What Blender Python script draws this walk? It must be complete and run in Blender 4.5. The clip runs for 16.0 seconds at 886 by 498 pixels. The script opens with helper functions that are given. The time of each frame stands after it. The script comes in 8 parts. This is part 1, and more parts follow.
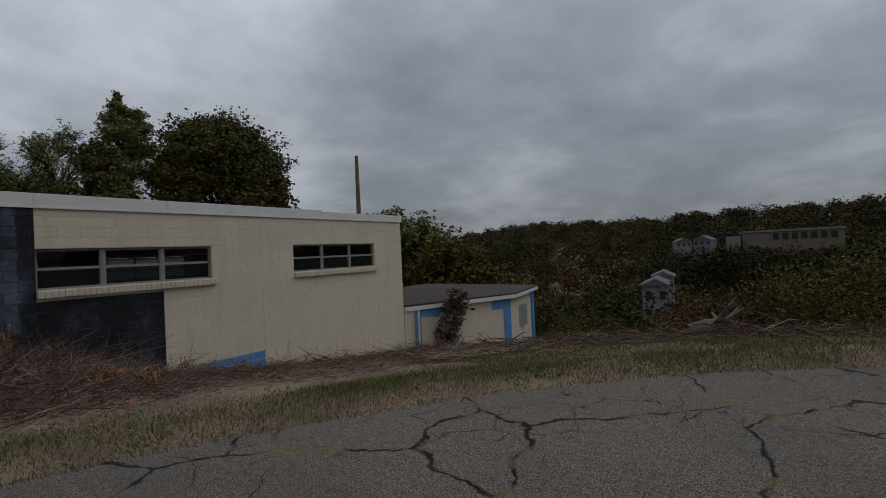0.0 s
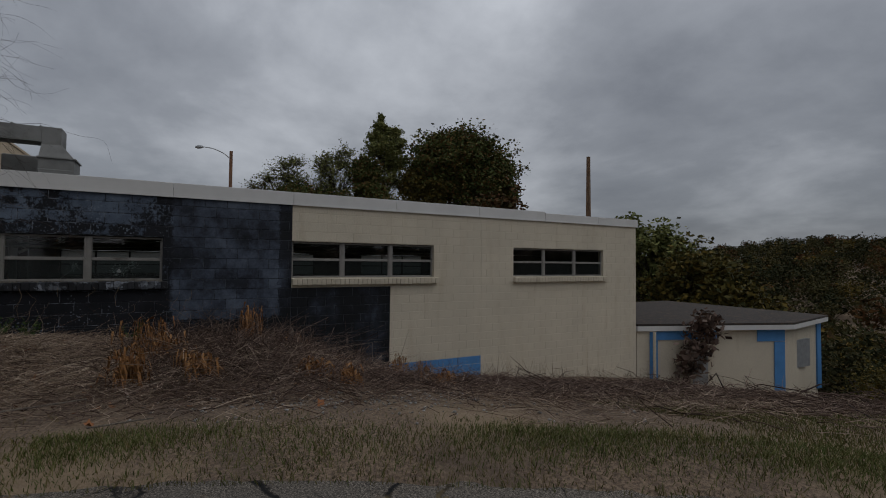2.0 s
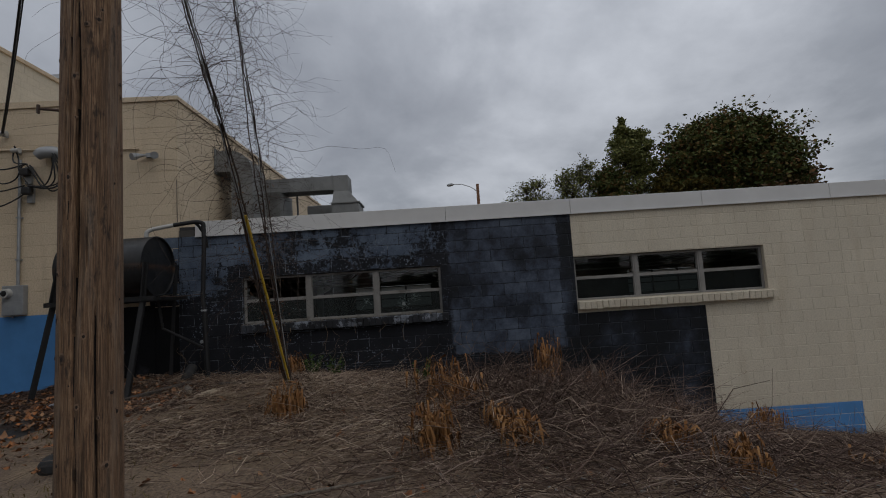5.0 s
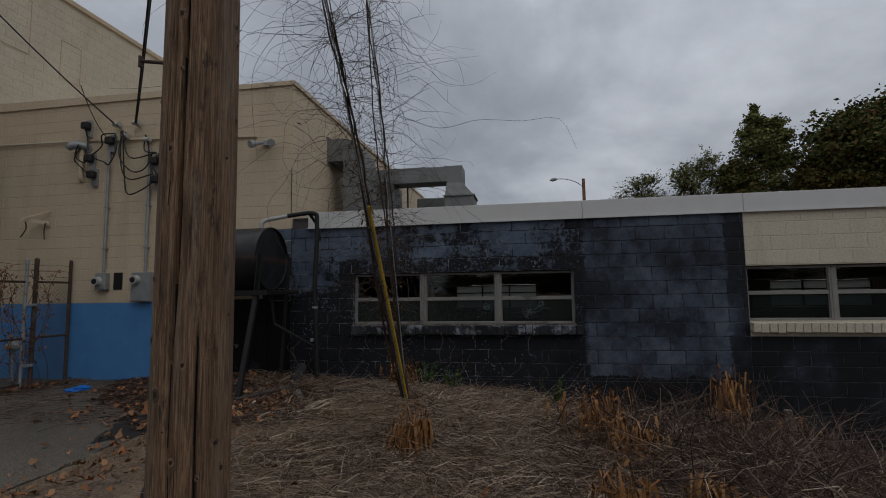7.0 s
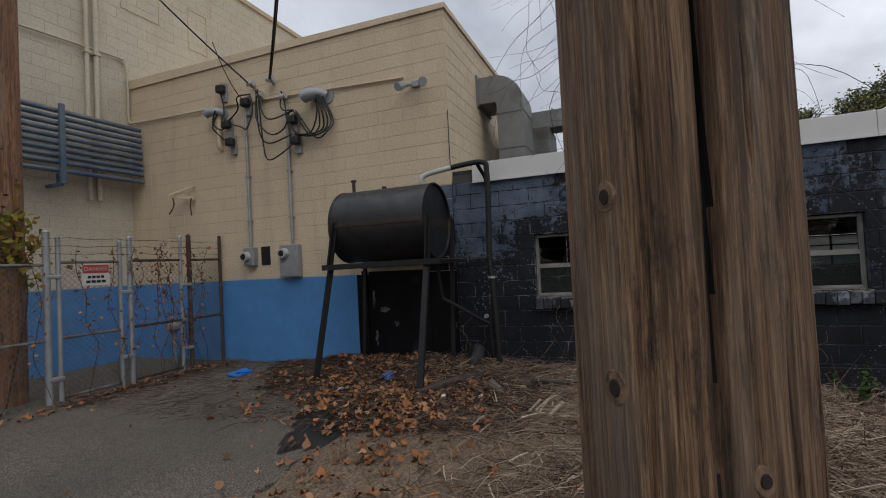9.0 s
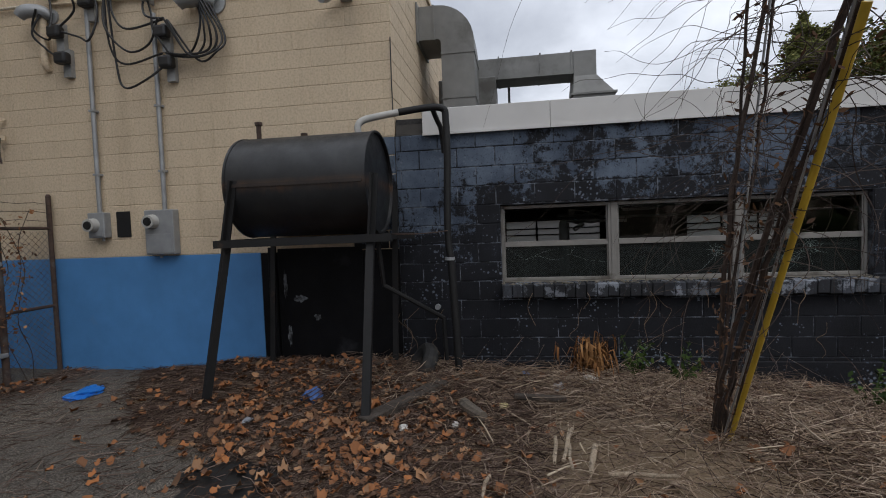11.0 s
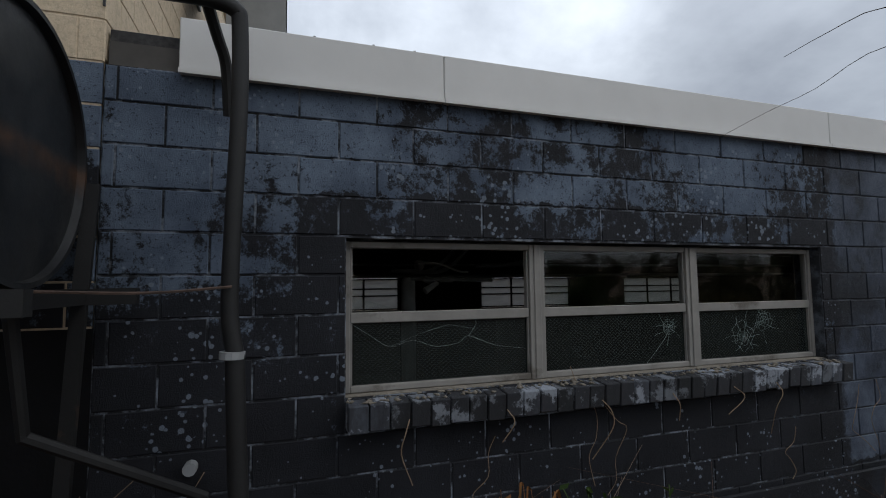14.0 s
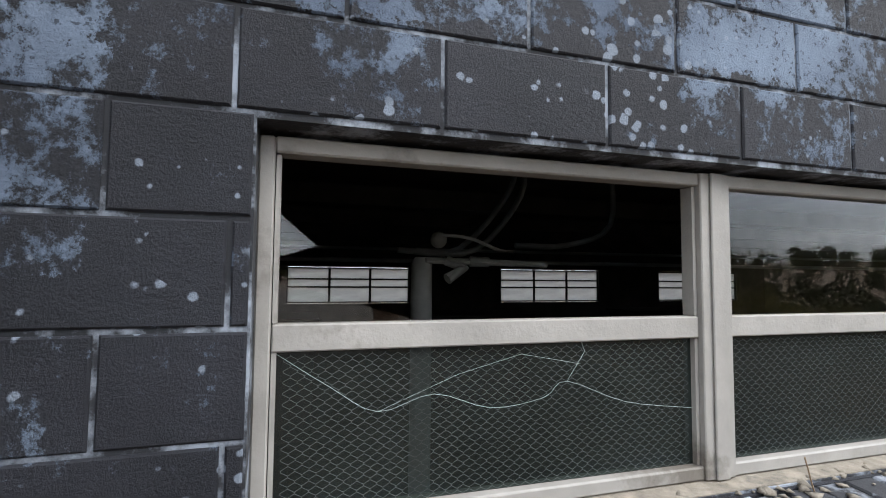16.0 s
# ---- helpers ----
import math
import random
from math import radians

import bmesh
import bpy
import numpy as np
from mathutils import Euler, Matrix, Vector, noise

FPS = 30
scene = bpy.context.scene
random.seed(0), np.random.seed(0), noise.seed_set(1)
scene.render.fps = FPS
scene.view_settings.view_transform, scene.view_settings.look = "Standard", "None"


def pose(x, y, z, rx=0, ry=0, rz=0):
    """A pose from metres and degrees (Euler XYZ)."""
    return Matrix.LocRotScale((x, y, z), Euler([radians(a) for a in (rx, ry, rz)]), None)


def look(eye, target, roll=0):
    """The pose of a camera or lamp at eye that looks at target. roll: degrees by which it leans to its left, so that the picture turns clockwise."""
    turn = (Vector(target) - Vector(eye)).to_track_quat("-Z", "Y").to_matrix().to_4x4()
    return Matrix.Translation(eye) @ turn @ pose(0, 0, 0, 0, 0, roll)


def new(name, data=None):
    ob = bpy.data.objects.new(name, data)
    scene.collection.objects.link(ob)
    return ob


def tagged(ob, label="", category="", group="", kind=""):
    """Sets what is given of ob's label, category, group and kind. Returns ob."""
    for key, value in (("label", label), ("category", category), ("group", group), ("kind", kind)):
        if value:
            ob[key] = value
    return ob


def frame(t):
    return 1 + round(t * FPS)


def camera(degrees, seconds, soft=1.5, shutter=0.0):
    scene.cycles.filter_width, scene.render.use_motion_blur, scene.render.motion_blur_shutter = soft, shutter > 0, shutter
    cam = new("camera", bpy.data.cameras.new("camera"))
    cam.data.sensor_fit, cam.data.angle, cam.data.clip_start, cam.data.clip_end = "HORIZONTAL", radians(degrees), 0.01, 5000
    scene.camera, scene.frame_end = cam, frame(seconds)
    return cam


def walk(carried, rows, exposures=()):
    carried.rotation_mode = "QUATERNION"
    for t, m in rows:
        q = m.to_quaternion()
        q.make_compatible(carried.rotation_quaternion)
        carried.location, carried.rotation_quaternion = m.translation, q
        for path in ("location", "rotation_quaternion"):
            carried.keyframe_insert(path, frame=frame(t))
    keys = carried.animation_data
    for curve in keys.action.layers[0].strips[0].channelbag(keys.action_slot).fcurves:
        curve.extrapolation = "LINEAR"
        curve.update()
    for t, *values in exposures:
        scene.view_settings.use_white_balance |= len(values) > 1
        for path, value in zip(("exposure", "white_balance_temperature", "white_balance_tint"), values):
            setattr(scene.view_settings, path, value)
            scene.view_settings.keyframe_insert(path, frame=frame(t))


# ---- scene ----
cam = camera(85.5, 16.0, soft=1.0)
PATH = [
    (0, (-0.113, 0.068, 1.388), (-1.239, 1.721, 1.4), -2.6),
    (0.4, (-0.261, 0.292, 1.389), (-1.426, 1.918, 1.386), -0.9),
    (0.5, (-0.301, 0.342, 1.39), (-1.488, 1.951, 1.433), 0.1),
    (0.6, (-0.339, 0.385, 1.389), (-1.547, 1.977, 1.472), 0.5),
    (1, (-0.471, 0.613, 1.37), (-1.796, 2.104, 1.512), 0.0),
    (1.5, (-0.634, 0.914, 1.357), (-2.117, 2.248, 1.505), -1.4),
    (2, (-0.949, 1.067, 1.324), (-2.699, 2.032, 1.387), 0.5),
    (2.5, (-1.267, 1.156, 1.324), (-3.192, 1.692, 1.407), -0.2),
    (3, (-1.54, 1.208, 1.272), (-3.536, 1.239, 1.387), -0.8),
    (3.3, (-1.751, 1.097, 1.248), (-3.711, 0.703, 1.325), 0.4),
    (3.5, (-1.875, 0.997, 1.243), (-3.779, 0.389, 1.33), 1.1),
    (3.6, (-1.943, 0.96, 1.242), (-3.85, 0.368, 1.349), 0.8),
    (4, (-2.217, 0.889, 1.244), (-4.18, 0.531, 1.37), -1.1),
    (4.5, (-2.585, 0.832, 1.287), (-4.577, 0.741, 1.446), -4.2),
    (4.7, (-2.743, 0.792, 1.279), (-4.736, 0.813, 1.453), -4.0),
    (6.8, (-3.894, 0.224, 1.461), (-5.878, 0.161, 1.698), -0.0),
    (7, (-3.976, 0.109, 1.469), (-5.937, -0.237, 1.649), -0.8),
    (7.5, (-4.259, -0.227, 1.429), (-6.114, -0.972, 1.49), -0.1),
    (8, (-4.539, -0.616, 1.446), (-6.406, -1.328, 1.534), -2.9),
    (8.2, (-4.653, -0.805, 1.422), (-6.497, -1.573, 1.52), -2.5),
    (10.3, (-6.009, -2.309, 1.592), (-7.932, -2.842, 1.46), -4.1),
    (10.5, (-6.139, -2.375, 1.6), (-8.086, -2.814, 1.477), -3.5),
    (11, (-6.383, -2.575, 1.565), (-8.359, -2.873, 1.479), -2.1),
    (11.5, (-6.625, -2.851, 1.578), (-8.614, -3.051, 1.633), -2.3),
    (12, (-7.102, -2.957, 1.582), (-9.097, -2.991, 1.708), -2.8),
    (12.5, (-7.558, -3.086, 1.577), (-9.549, -2.928, 1.683), -2.9),
    (13, (-8.052, -3.102, 1.54), (-10.016, -2.756, 1.692), -2.6),
    (13.5, (-8.522, -3.058, 1.544), (-10.447, -2.545, 1.718), -2.4),
    (14, (-8.97, -3.024, 1.54), (-10.864, -2.398, 1.688), -0.6),
    (14.5, (-9.417, -2.944, 1.571), (-11.284, -2.233, 1.668), -0.6),
    (15, (-9.782, -2.789, 1.571), (-11.63, -2.03, 1.677), 0.1),
    (15.5, (-10.103, -2.704, 1.53), (-12.0, -2.073, 1.593), 1.3),
    (16, (-10.552, -2.64, 1.491), (-12.462, -2.06, 1.609), 0.5),
]
walk(cam, [(t, look(eye, target, roll)) for t, eye, target, roll in PATH],
     [(0, -0.22, 6400, 10), (0.5, -0.3, 6400, 10), (1, -0.6, 6400, 10), (2, -0.42, 6480, 10), (2.5, -0.48, 6480, 10), (3, -0.25, 6550, 12), (3.5, -0.1, 6580, 12), (4.5, -0.15, 6500, 11), (7, -0.25, 6450, 10), (7.5, 0.3, 6550, 11), (8, 0.4, 6550, 11), (10.5, 0.78, 6450, 11), (11, 0.7, 6450, 11), (11.5, 0.46, 6400, 10), (12.5, 0.48, 6250, 9), (13, 0.38, 6250, 9), (14.5, 0.68, 6350, 8), (15, 0.78, 6450, 9), (15.5, 1.65, 6450, 9), (16, 2.92, 6450, 9)])


# ---------------- world and sun ----------------
world = bpy.data.worlds.new("overcast_sky")
scene.world = world
world.use_nodes = True
wn, wl = world.node_tree.nodes, world.node_tree.links
wn.clear()


def wnode(kind, **kw):
    n = wn.new(kind)
    for k, v in kw.items():
        if k in n.inputs:
            n.inputs[k].default_value = v
    return n


w_out = wnode("ShaderNodeOutputWorld")
w_bg = wnode("ShaderNodeBackground", Strength=1.0)
w_sky = wnode("ShaderNodeTexSky")
w_sky.sky_type, w_sky.sun_disc = "NISHITA", False
w_sky.sun_elevation, w_sky.sun_rotation = radians(48), radians(60)
w_co = wnode("ShaderNodeTexCoord")
w_sep = wnode("ShaderNodeSeparateXYZ")
wl.new(w_co.outputs["Generated"], w_sep.inputs[0])


def wmath(op, a, b):
    n = wn.new("ShaderNodeMath")
    n.operation = op
    for i, v in enumerate((a, b)):
        if isinstance(v, (int, float)):
            n.inputs[i].default_value = v
        else:
            wl.new(v, n.inputs[i])
    return n.outputs[0]


w_h = wmath("ADD", wmath("MAXIMUM", w_sep.outputs["Z"], 0.0), 0.30)
w_flat = wnode("ShaderNodeCombineXYZ")
wl.new(wmath("DIVIDE", w_sep.outputs["X"], w_h), w_flat.inputs[0])
wl.new(wmath("DIVIDE", w_sep.outputs["Y"], w_h), w_flat.inputs[1])
w_n1 = wnode("ShaderNodeTexNoise", Scale=1.25, Detail=9.0, Roughness=0.56, Distortion=0.15)
w_n2 = wnode("ShaderNodeTexNoise", Scale=0.5, Detail=3.0, Roughness=0.5)
wl.new(w_flat.outputs[0], w_n1.inputs["Vector"])
wl.new(w_flat.outputs[0], w_n2.inputs["Vector"])
w_sum = wmath("ADD", wmath("MULTIPLY", w_n1.outputs[0], 0.6), wmath("MULTIPLY", w_n2.outputs[0], 0.4))
w_ramp = wnode("ShaderNodeValToRGB")
cr = w_ramp.color_ramp
cr.elements[0].position, cr.elements[0].color = 0.375, (0.30, 0.322, 0.368, 1)
cr.elements[1].position, cr.elements[1].color = 0.635, (0.82, 0.86, 0.93, 1)
e = cr.elements.new(0.5)
e.color = (0.465, 0.495, 0.55, 1)
wl.new(w_sum, w_ramp.inputs[0])
# the cloud base is darker near the horizon over the hills
w_hor = wnode("ShaderNodeMapRange")
w_hor.inputs["From Min"].default_value, w_hor.inputs["From Max"].default_value = 0.0, 0.75
w_hor.inputs["To Min"].default_value, w_hor.inputs["To Max"].default_value = 0.43, 1.27
wl.new(w_sep.outputs["Z"], w_hor.inputs["Value"])
w_dark = wnode("ShaderNodeVectorMath")
w_dark.operation = "SCALE"
wl.new(w_ramp.outputs[0], w_dark.inputs[0])
# the cloud is thinner towards the low western sky
w_dot = wnode("ShaderNodeVectorMath")
w_dot.operation = "DOT_PRODUCT"
wl.new(w_co.outputs["Generated"], w_dot.inputs[0])
w_dot.inputs[1].default_value = (-0.95, -0.25, -0.25)
w_west = wnode("ShaderNodeMapRange")
w_west.interpolation_type = "SMOOTHSTEP"
w_west.inputs["From Min"].default_value, w_west.inputs["From Max"].default_value = 0.45, 0.98
w_west.inputs["To Min"].default_value, w_west.inputs["To Max"].default_value = 1.0, 1.15
wl.new(w_dot.outputs["Value"], w_west.inputs["Value"])
wl.new(wmath("MULTIPLY", w_hor.outputs[0], w_west.outputs[0]), w_dark.inputs["Scale"])
w_thin = wnode("ShaderNodeVectorMath")
w_thin.operation = "SCALE"
w_thin.inputs["Scale"].default_value = 0.06
wl.new(w_sky.outputs[0], w_thin.inputs[0])
w_mix = wnode("ShaderNodeMix")
w_mix.data_type = "RGBA"
w_mix.inputs["Factor"].default_value = 0.9
wl.new(w_thin.outputs[0], w_mix.inputs["A"])
wl.new(w_dark.outputs[0], w_mix.inputs["B"])
wl.new(w_mix.outputs["Result"], w_bg.inputs["Color"])
wl.new(w_bg.outputs[0], w_out.inputs[0])

sun_data = bpy.data.lights.new("sun", "SUN")
sun_data.energy, sun_data.angle, sun_data.color = 0.55, radians(40), (1.0, 0.97, 0.92)
sun = new("sun", sun_data)
sun.matrix_world = look((16, 22, 32), (-5, 0, 0))


# ---------------- materials ----------------
class Mat:
    """A node material with a few short helpers."""

    def __init__(self, name, rough=0.85, metal=0.0):
        self.m = bpy.data.materials.new(name)
        self.m.use_nodes = True
        self.t = self.m.node_tree
        self.b = self.t.nodes["Principled BSDF"]
        self.b.inputs["Roughness"].default_value, self.b.inputs["Metallic"].default_value = rough, metal
        self.pos = self.t.nodes.new("ShaderNodeNewGeometry").outputs["Position"]

    def link(self, a, b):
        self.t.links.new(a, b)

    def put(self, sock, v):
        if isinstance(v, (int, float)):
            sock.default_value = v
        elif isinstance(v, tuple):
            sock.default_value = (*v, 1) if len(v) == 3 and len(sock.default_value) == 4 else v
        else:
            self.link(v, sock)

    def noise(self, scale, detail=4.0, rough=0.6, vec=None, distort=0.0, stretch=None):
        n = self.t.nodes.new("ShaderNodeTexNoise")
        n.inputs["Scale"].default_value, n.inputs["Detail"].default_value = scale, detail
        n.inputs["Roughness"].default_value, n.inputs["Distortion"].default_value = rough, distort
        v = vec or self.pos
        if stretch:
            k = self.t.nodes.new("ShaderNodeVectorMath")
            k.operation = "MULTIPLY"
            k.inputs[1].default_value = stretch
            self.link(v, k.inputs[0])
            v = k.outputs[0]
        self.link(v, n.inputs["Vector"])
        return n.outputs[0]

    def ramp(self, v, *stops):
        r = self.t.nodes.new("ShaderNodeValToRGB")
        c = r.color_ramp
        while len(c.elements) < len(stops):
            c.elements.new(0.5)
        for el, (p, col) in zip(c.elements, stops):
            el.position = p
            el.color = (col, col, col, 1) if isinstance(col, (int, float)) else (*col, 1)
        self.link(v, r.inputs[0])
        return r.outputs[0]

    def mix(self, f, a, b, mode="MIX"):
        n = self.t.nodes.new("ShaderNodeMix")
        n.data_type, n.blend_type = "RGBA", mode
        self.put(n.inputs[0], f), self.put(n.inputs[6], a), self.put(n.inputs[7], b)
        return n.outputs[2]

    def math(self, op, a, b=0.0):
        n = self.t.nodes.new("ShaderNodeMath")
        n.operation = op
        self.put(n.inputs[0], a), self.put(n.inputs[1], b)
        return n.outputs[0]

    def split(self, vec=None):
        n = self.t.nodes.new("ShaderNodeSeparateXYZ")
        self.link(vec or self.pos, n.inputs[0])
        return n.outputs

    def random(self):
        return self.t.nodes.new("ShaderNodeObjectInfo").outputs["Random"]

    def island(self):
        return self.t.nodes.new("ShaderNodeNewGeometry").outputs["Random Per Island"]

    def color(self, c):
        self.put(self.b.inputs["Base Color"], c)
        return self

    def rough(self, v):
        self.put(self.b.inputs["Roughness"], v)
        return self

    def bump(self, v, strength=0.4, dist=0.004):
        n = self.t.nodes.new("ShaderNodeBump")
        n.inputs["Strength"].default_value, n.inputs["Distance"].default_value = strength, dist
        self.link(v, n.inputs["Height"])
        self.link(n.outputs[0], self.b.inputs["Normal"])
        return self


def plain(name, col, rough=0.7, metal=0.0, vary=0.25, scale=9.0, bump=0.25, stain=None, stain_at=(0.55, 0.7)):
    """A paint, plastic or metal with two scales of variation and a fine relief."""
    m = Mat(name, rough, metal)
    lo, hi = tuple(c * (1 - vary) for c in col), tuple(min(1, c * (1 + vary * 0.6)) for c in col)
    c = m.ramp(m.noise(scale, 6), (0.3, lo), (0.7, hi))
    if stain:
        c = m.mix(m.ramp(m.noise(scale * 0.35, 7, 0.65), (stain_at[0], 0.0), (stain_at[1], 1.0)), c, stain)
    m.color(c)
    m.bump(m.noise(scale * 14, 4), bump, 0.003)
    return m.m


def block_paint(name, col, worn, streak, amount, per=0.1):
    """Paint over coarse concrete blocks: worn patches, vertical runs and a pitted grain."""
    m = Mat(name, 0.86)
    base = m.ramp(m.noise(0.9, 5), (0.3, tuple(c * 0.88 for c in col)), (0.7, col))
    base = m.mix(m.ramp(m.noise(1.3, 8, 0.62, stretch=(1, 2.2, 0.35)), (0.52, 0.0), (0.72, 0.5)), base, streak)
    base = m.mix(m.ramp(m.noise(5.5, 9, 0.7), (amount, 0.0), (amount + 0.05, 1.0)), base, worn)
    tone = m.math("ADD", m.math("MULTIPLY", m.random(), per), 1 - per / 2)
    tone2 = m.math("ADD", m.math("MULTIPLY", m.island(), per), 1 - per / 2)
    k = m.t.nodes.new("ShaderNodeVectorMath")
    k.operation = "SCALE"
    m.link(base, k.inputs[0])
    m.link(m.math("MULTIPLY", tone, tone2), k.inputs["Scale"])
    grit = m.ramp(m.noise(38, 6, 0.8), (0.40, 0.80), (0.52, 1.0), (0.66, 1.06))
    k2 = m.t.nodes.new("ShaderNodeVectorMath")
    k2.operation = "SCALE"
    m.link(k.outputs[0], k2.inputs[0])
    m.link(grit, k2.inputs["Scale"])
    m.color(k2.outputs[0])
    m.bump(m.noise(70, 6, 0.75), 0.7, 0.005)
    return m.m


def dark_block():
    """Black paint flaking off older blue-grey paint, less so on the lower courses, with pale spatters."""
    m = Mat("black_paint_on_block", 0.72)
    z = m.split()[2]
    black = m.ramp(m.noise(2.0, 5), (0.3, (0.0075, 0.008, 0.0105)), (0.7, (0.018, 0.019, 0.024)))
    grey = m.ramp(m.noise(3.0, 6), (0.3, (0.050, 0.066, 0.098)), (0.7, (0.145, 0.183, 0.240)))
    up = m.t.nodes.new("ShaderNodeMapRange")
    up.inputs["From Min"].default_value, up.inputs["From Max"].default_value = 0.7, 2.2
    up.inputs["To Min"].default_value, up.inputs["To Max"].default_value = -0.16, 0.12
    m.link(z, up.inputs["Value"])
    wob = m.math("MULTIPLY", m.math("SUBTRACT", m.noise(7, 8, 0.75), 0.5), 0.35)
    yy, zz = m.math("ADD", m.split()[1], wob), m.math("ADD", z, wob)
    # a black band was brushed round the window and over all the lower courses
    band = m.math("MULTIPLY", m.math("MAXIMUM", m.math("GREATER_THAN", yy, -2.98), m.math("LESS_THAN", zz, 1.5)), m.math("MULTIPLY", m.math("LESS_THAN", yy, 0.96), m.math("LESS_THAN", zz, 2.02)))
    patch = m.math("ADD", m.noise(1.6, 4, 0.5), m.math("MULTIPLY", m.math("SUBTRACT", m.noise(8, 12, 0.82), 0.5), 1.25))
    patch = m.math("ADD", patch, up.outputs[0])
    patch = m.math("SUBTRACT", patch, m.math("MULTIPLY", band, 0.12))
    patch = m.math("ADD", patch, m.math("MULTIPLY", m.math("SUBTRACT", m.random(), 0.5), 0.13))
    flake = m.ramp(patch, (0.50, 0.0), (0.56, 0.9))
    c = m.mix(flake, black, grey)
    vo = m.t.nodes.new("ShaderNodeTexVoronoi")
    vo.inputs["Scale"].default_value = 30
    m.link(m.pos, vo.inputs["Vector"])
    pick = m.t.nodes.new("ShaderNodeSeparateColor")
    m.link(vo.outputs["Color"], pick.inputs[0])
    size = m.math("MULTIPLY", m.math("ADD", m.math("MULTIPLY", m.math("SUBTRACT", m.noise(2.2, 5, 0.6), 0.495), 2.2), m.math("MULTIPLY", pick.outputs[1], 0.19)), 1.0)
    edge = m.math("SUBTRACT", m.math("ADD", vo.outputs["Distance"], m.math("MULTIPLY", m.noise(110, 4, 0.7), 0.22)), size)
    spot = m.math("MULTIPLY", m.ramp(edge, (0.08, 0.8), (0.16, 0.0)), m.ramp(pick.outputs[0], (0.35, 0.0), (0.42, 1.0)))
    pits = m.ramp(m.noise(85, 3, 0.6), (0.60, 0.0), (0.66, 0.75))
    c = m.mix(m.math("MULTIPLY", pits, flake), c, black)
    c = m.mix(spot, c, (0.17, 0.20, 0.245))
    # past the first window a thinner dull coat was rolled over the old paint
    coat = m.t.nodes.new("ShaderNodeMapRange")
    coat.inputs["From Min"].default_value, coat.inputs["From Max"].default_value = 0.93, 0.99
    m.link(yy, coat.inputs["Value"])
    low = m.math("MULTIPLY", m.math("LESS_THAN", zz, 0.20), m.math("LESS_THAN", yy, 3.3))
    strip = m.math("MULTIPLY", m.math("GREATER_THAN", yy, 2.93), m.math("GREATER_THAN", zz, 0.05))
    under = m.math("GREATER_THAN", yy, 3.2)
    spread = m.math("SUBTRACT", m.math("ADD", m.noise(1.3, 5, 0.6), m.math("MULTIPLY", m.math("SUBTRACT", m.noise(9, 10, 0.8), 0.5), 0.5)), m.math("ADD", m.math("MULTIPLY", low, 0.35), m.math("MULTIPLY", m.math("MAXIMUM", strip, under), 0.16)))
    spread = m.math("ADD", spread, m.math("MULTIPLY", m.math("SUBTRACT", m.random(), 0.5), 0.10))
    dull = m.ramp(spread, (0.27, (0.008, 0.009, 0.011)), (0.40, (0.019, 0.023, 0.032)), (0.52, (0.047, 0.058, 0.082)), (0.68, (0.095, 0.116, 0.152)))
    c = m.mix(coat.outputs[0], c, dull)
    m.color(c)
    m.rough(m.mix(coat.outputs[0], m.ramp(flake, (0.0, 0.68), (1.0, 0.9)), (0.52, 0.52, 0.52)))
    m.b.inputs["Specular IOR Level"].default_value = 0.22
    m.bump(m.math("ADD", m.math("ADD", m.noise(150, 5, 0.75), m.noise(45, 5, 0.7)), m.math("MULTIPLY", flake, 0.45)), 0.85, 0.005)
    return m.m


def dark_mortar():
    m = Mat("painted_mortar", 0.9)
    c = m.ramp(m.noise(6, 8, 0.7), (0.47, (0.010, 0.011, 0.014)), (0.60, (0.21, 0.235, 0.275)))
    coat = m.t.nodes.new("ShaderNodeMapRange")
    coat.inputs["From Min"].default_value, coat.inputs["From Max"].default_value = 0.1, 0.7
    m.link(m.math("ADD", m.split()[1], m.math("MULTIPLY", m.noise(5, 6, 0.7), 0.5)), coat.inputs["Value"])
    c = m.mix(m.math("MULTIPLY", coat.outputs[0], 0.65), c, (0.014, 0.016, 0.021))
    m.color(c)
    m.bump(m.noise(90, 5), 0.6, 0.003)
    return m.m


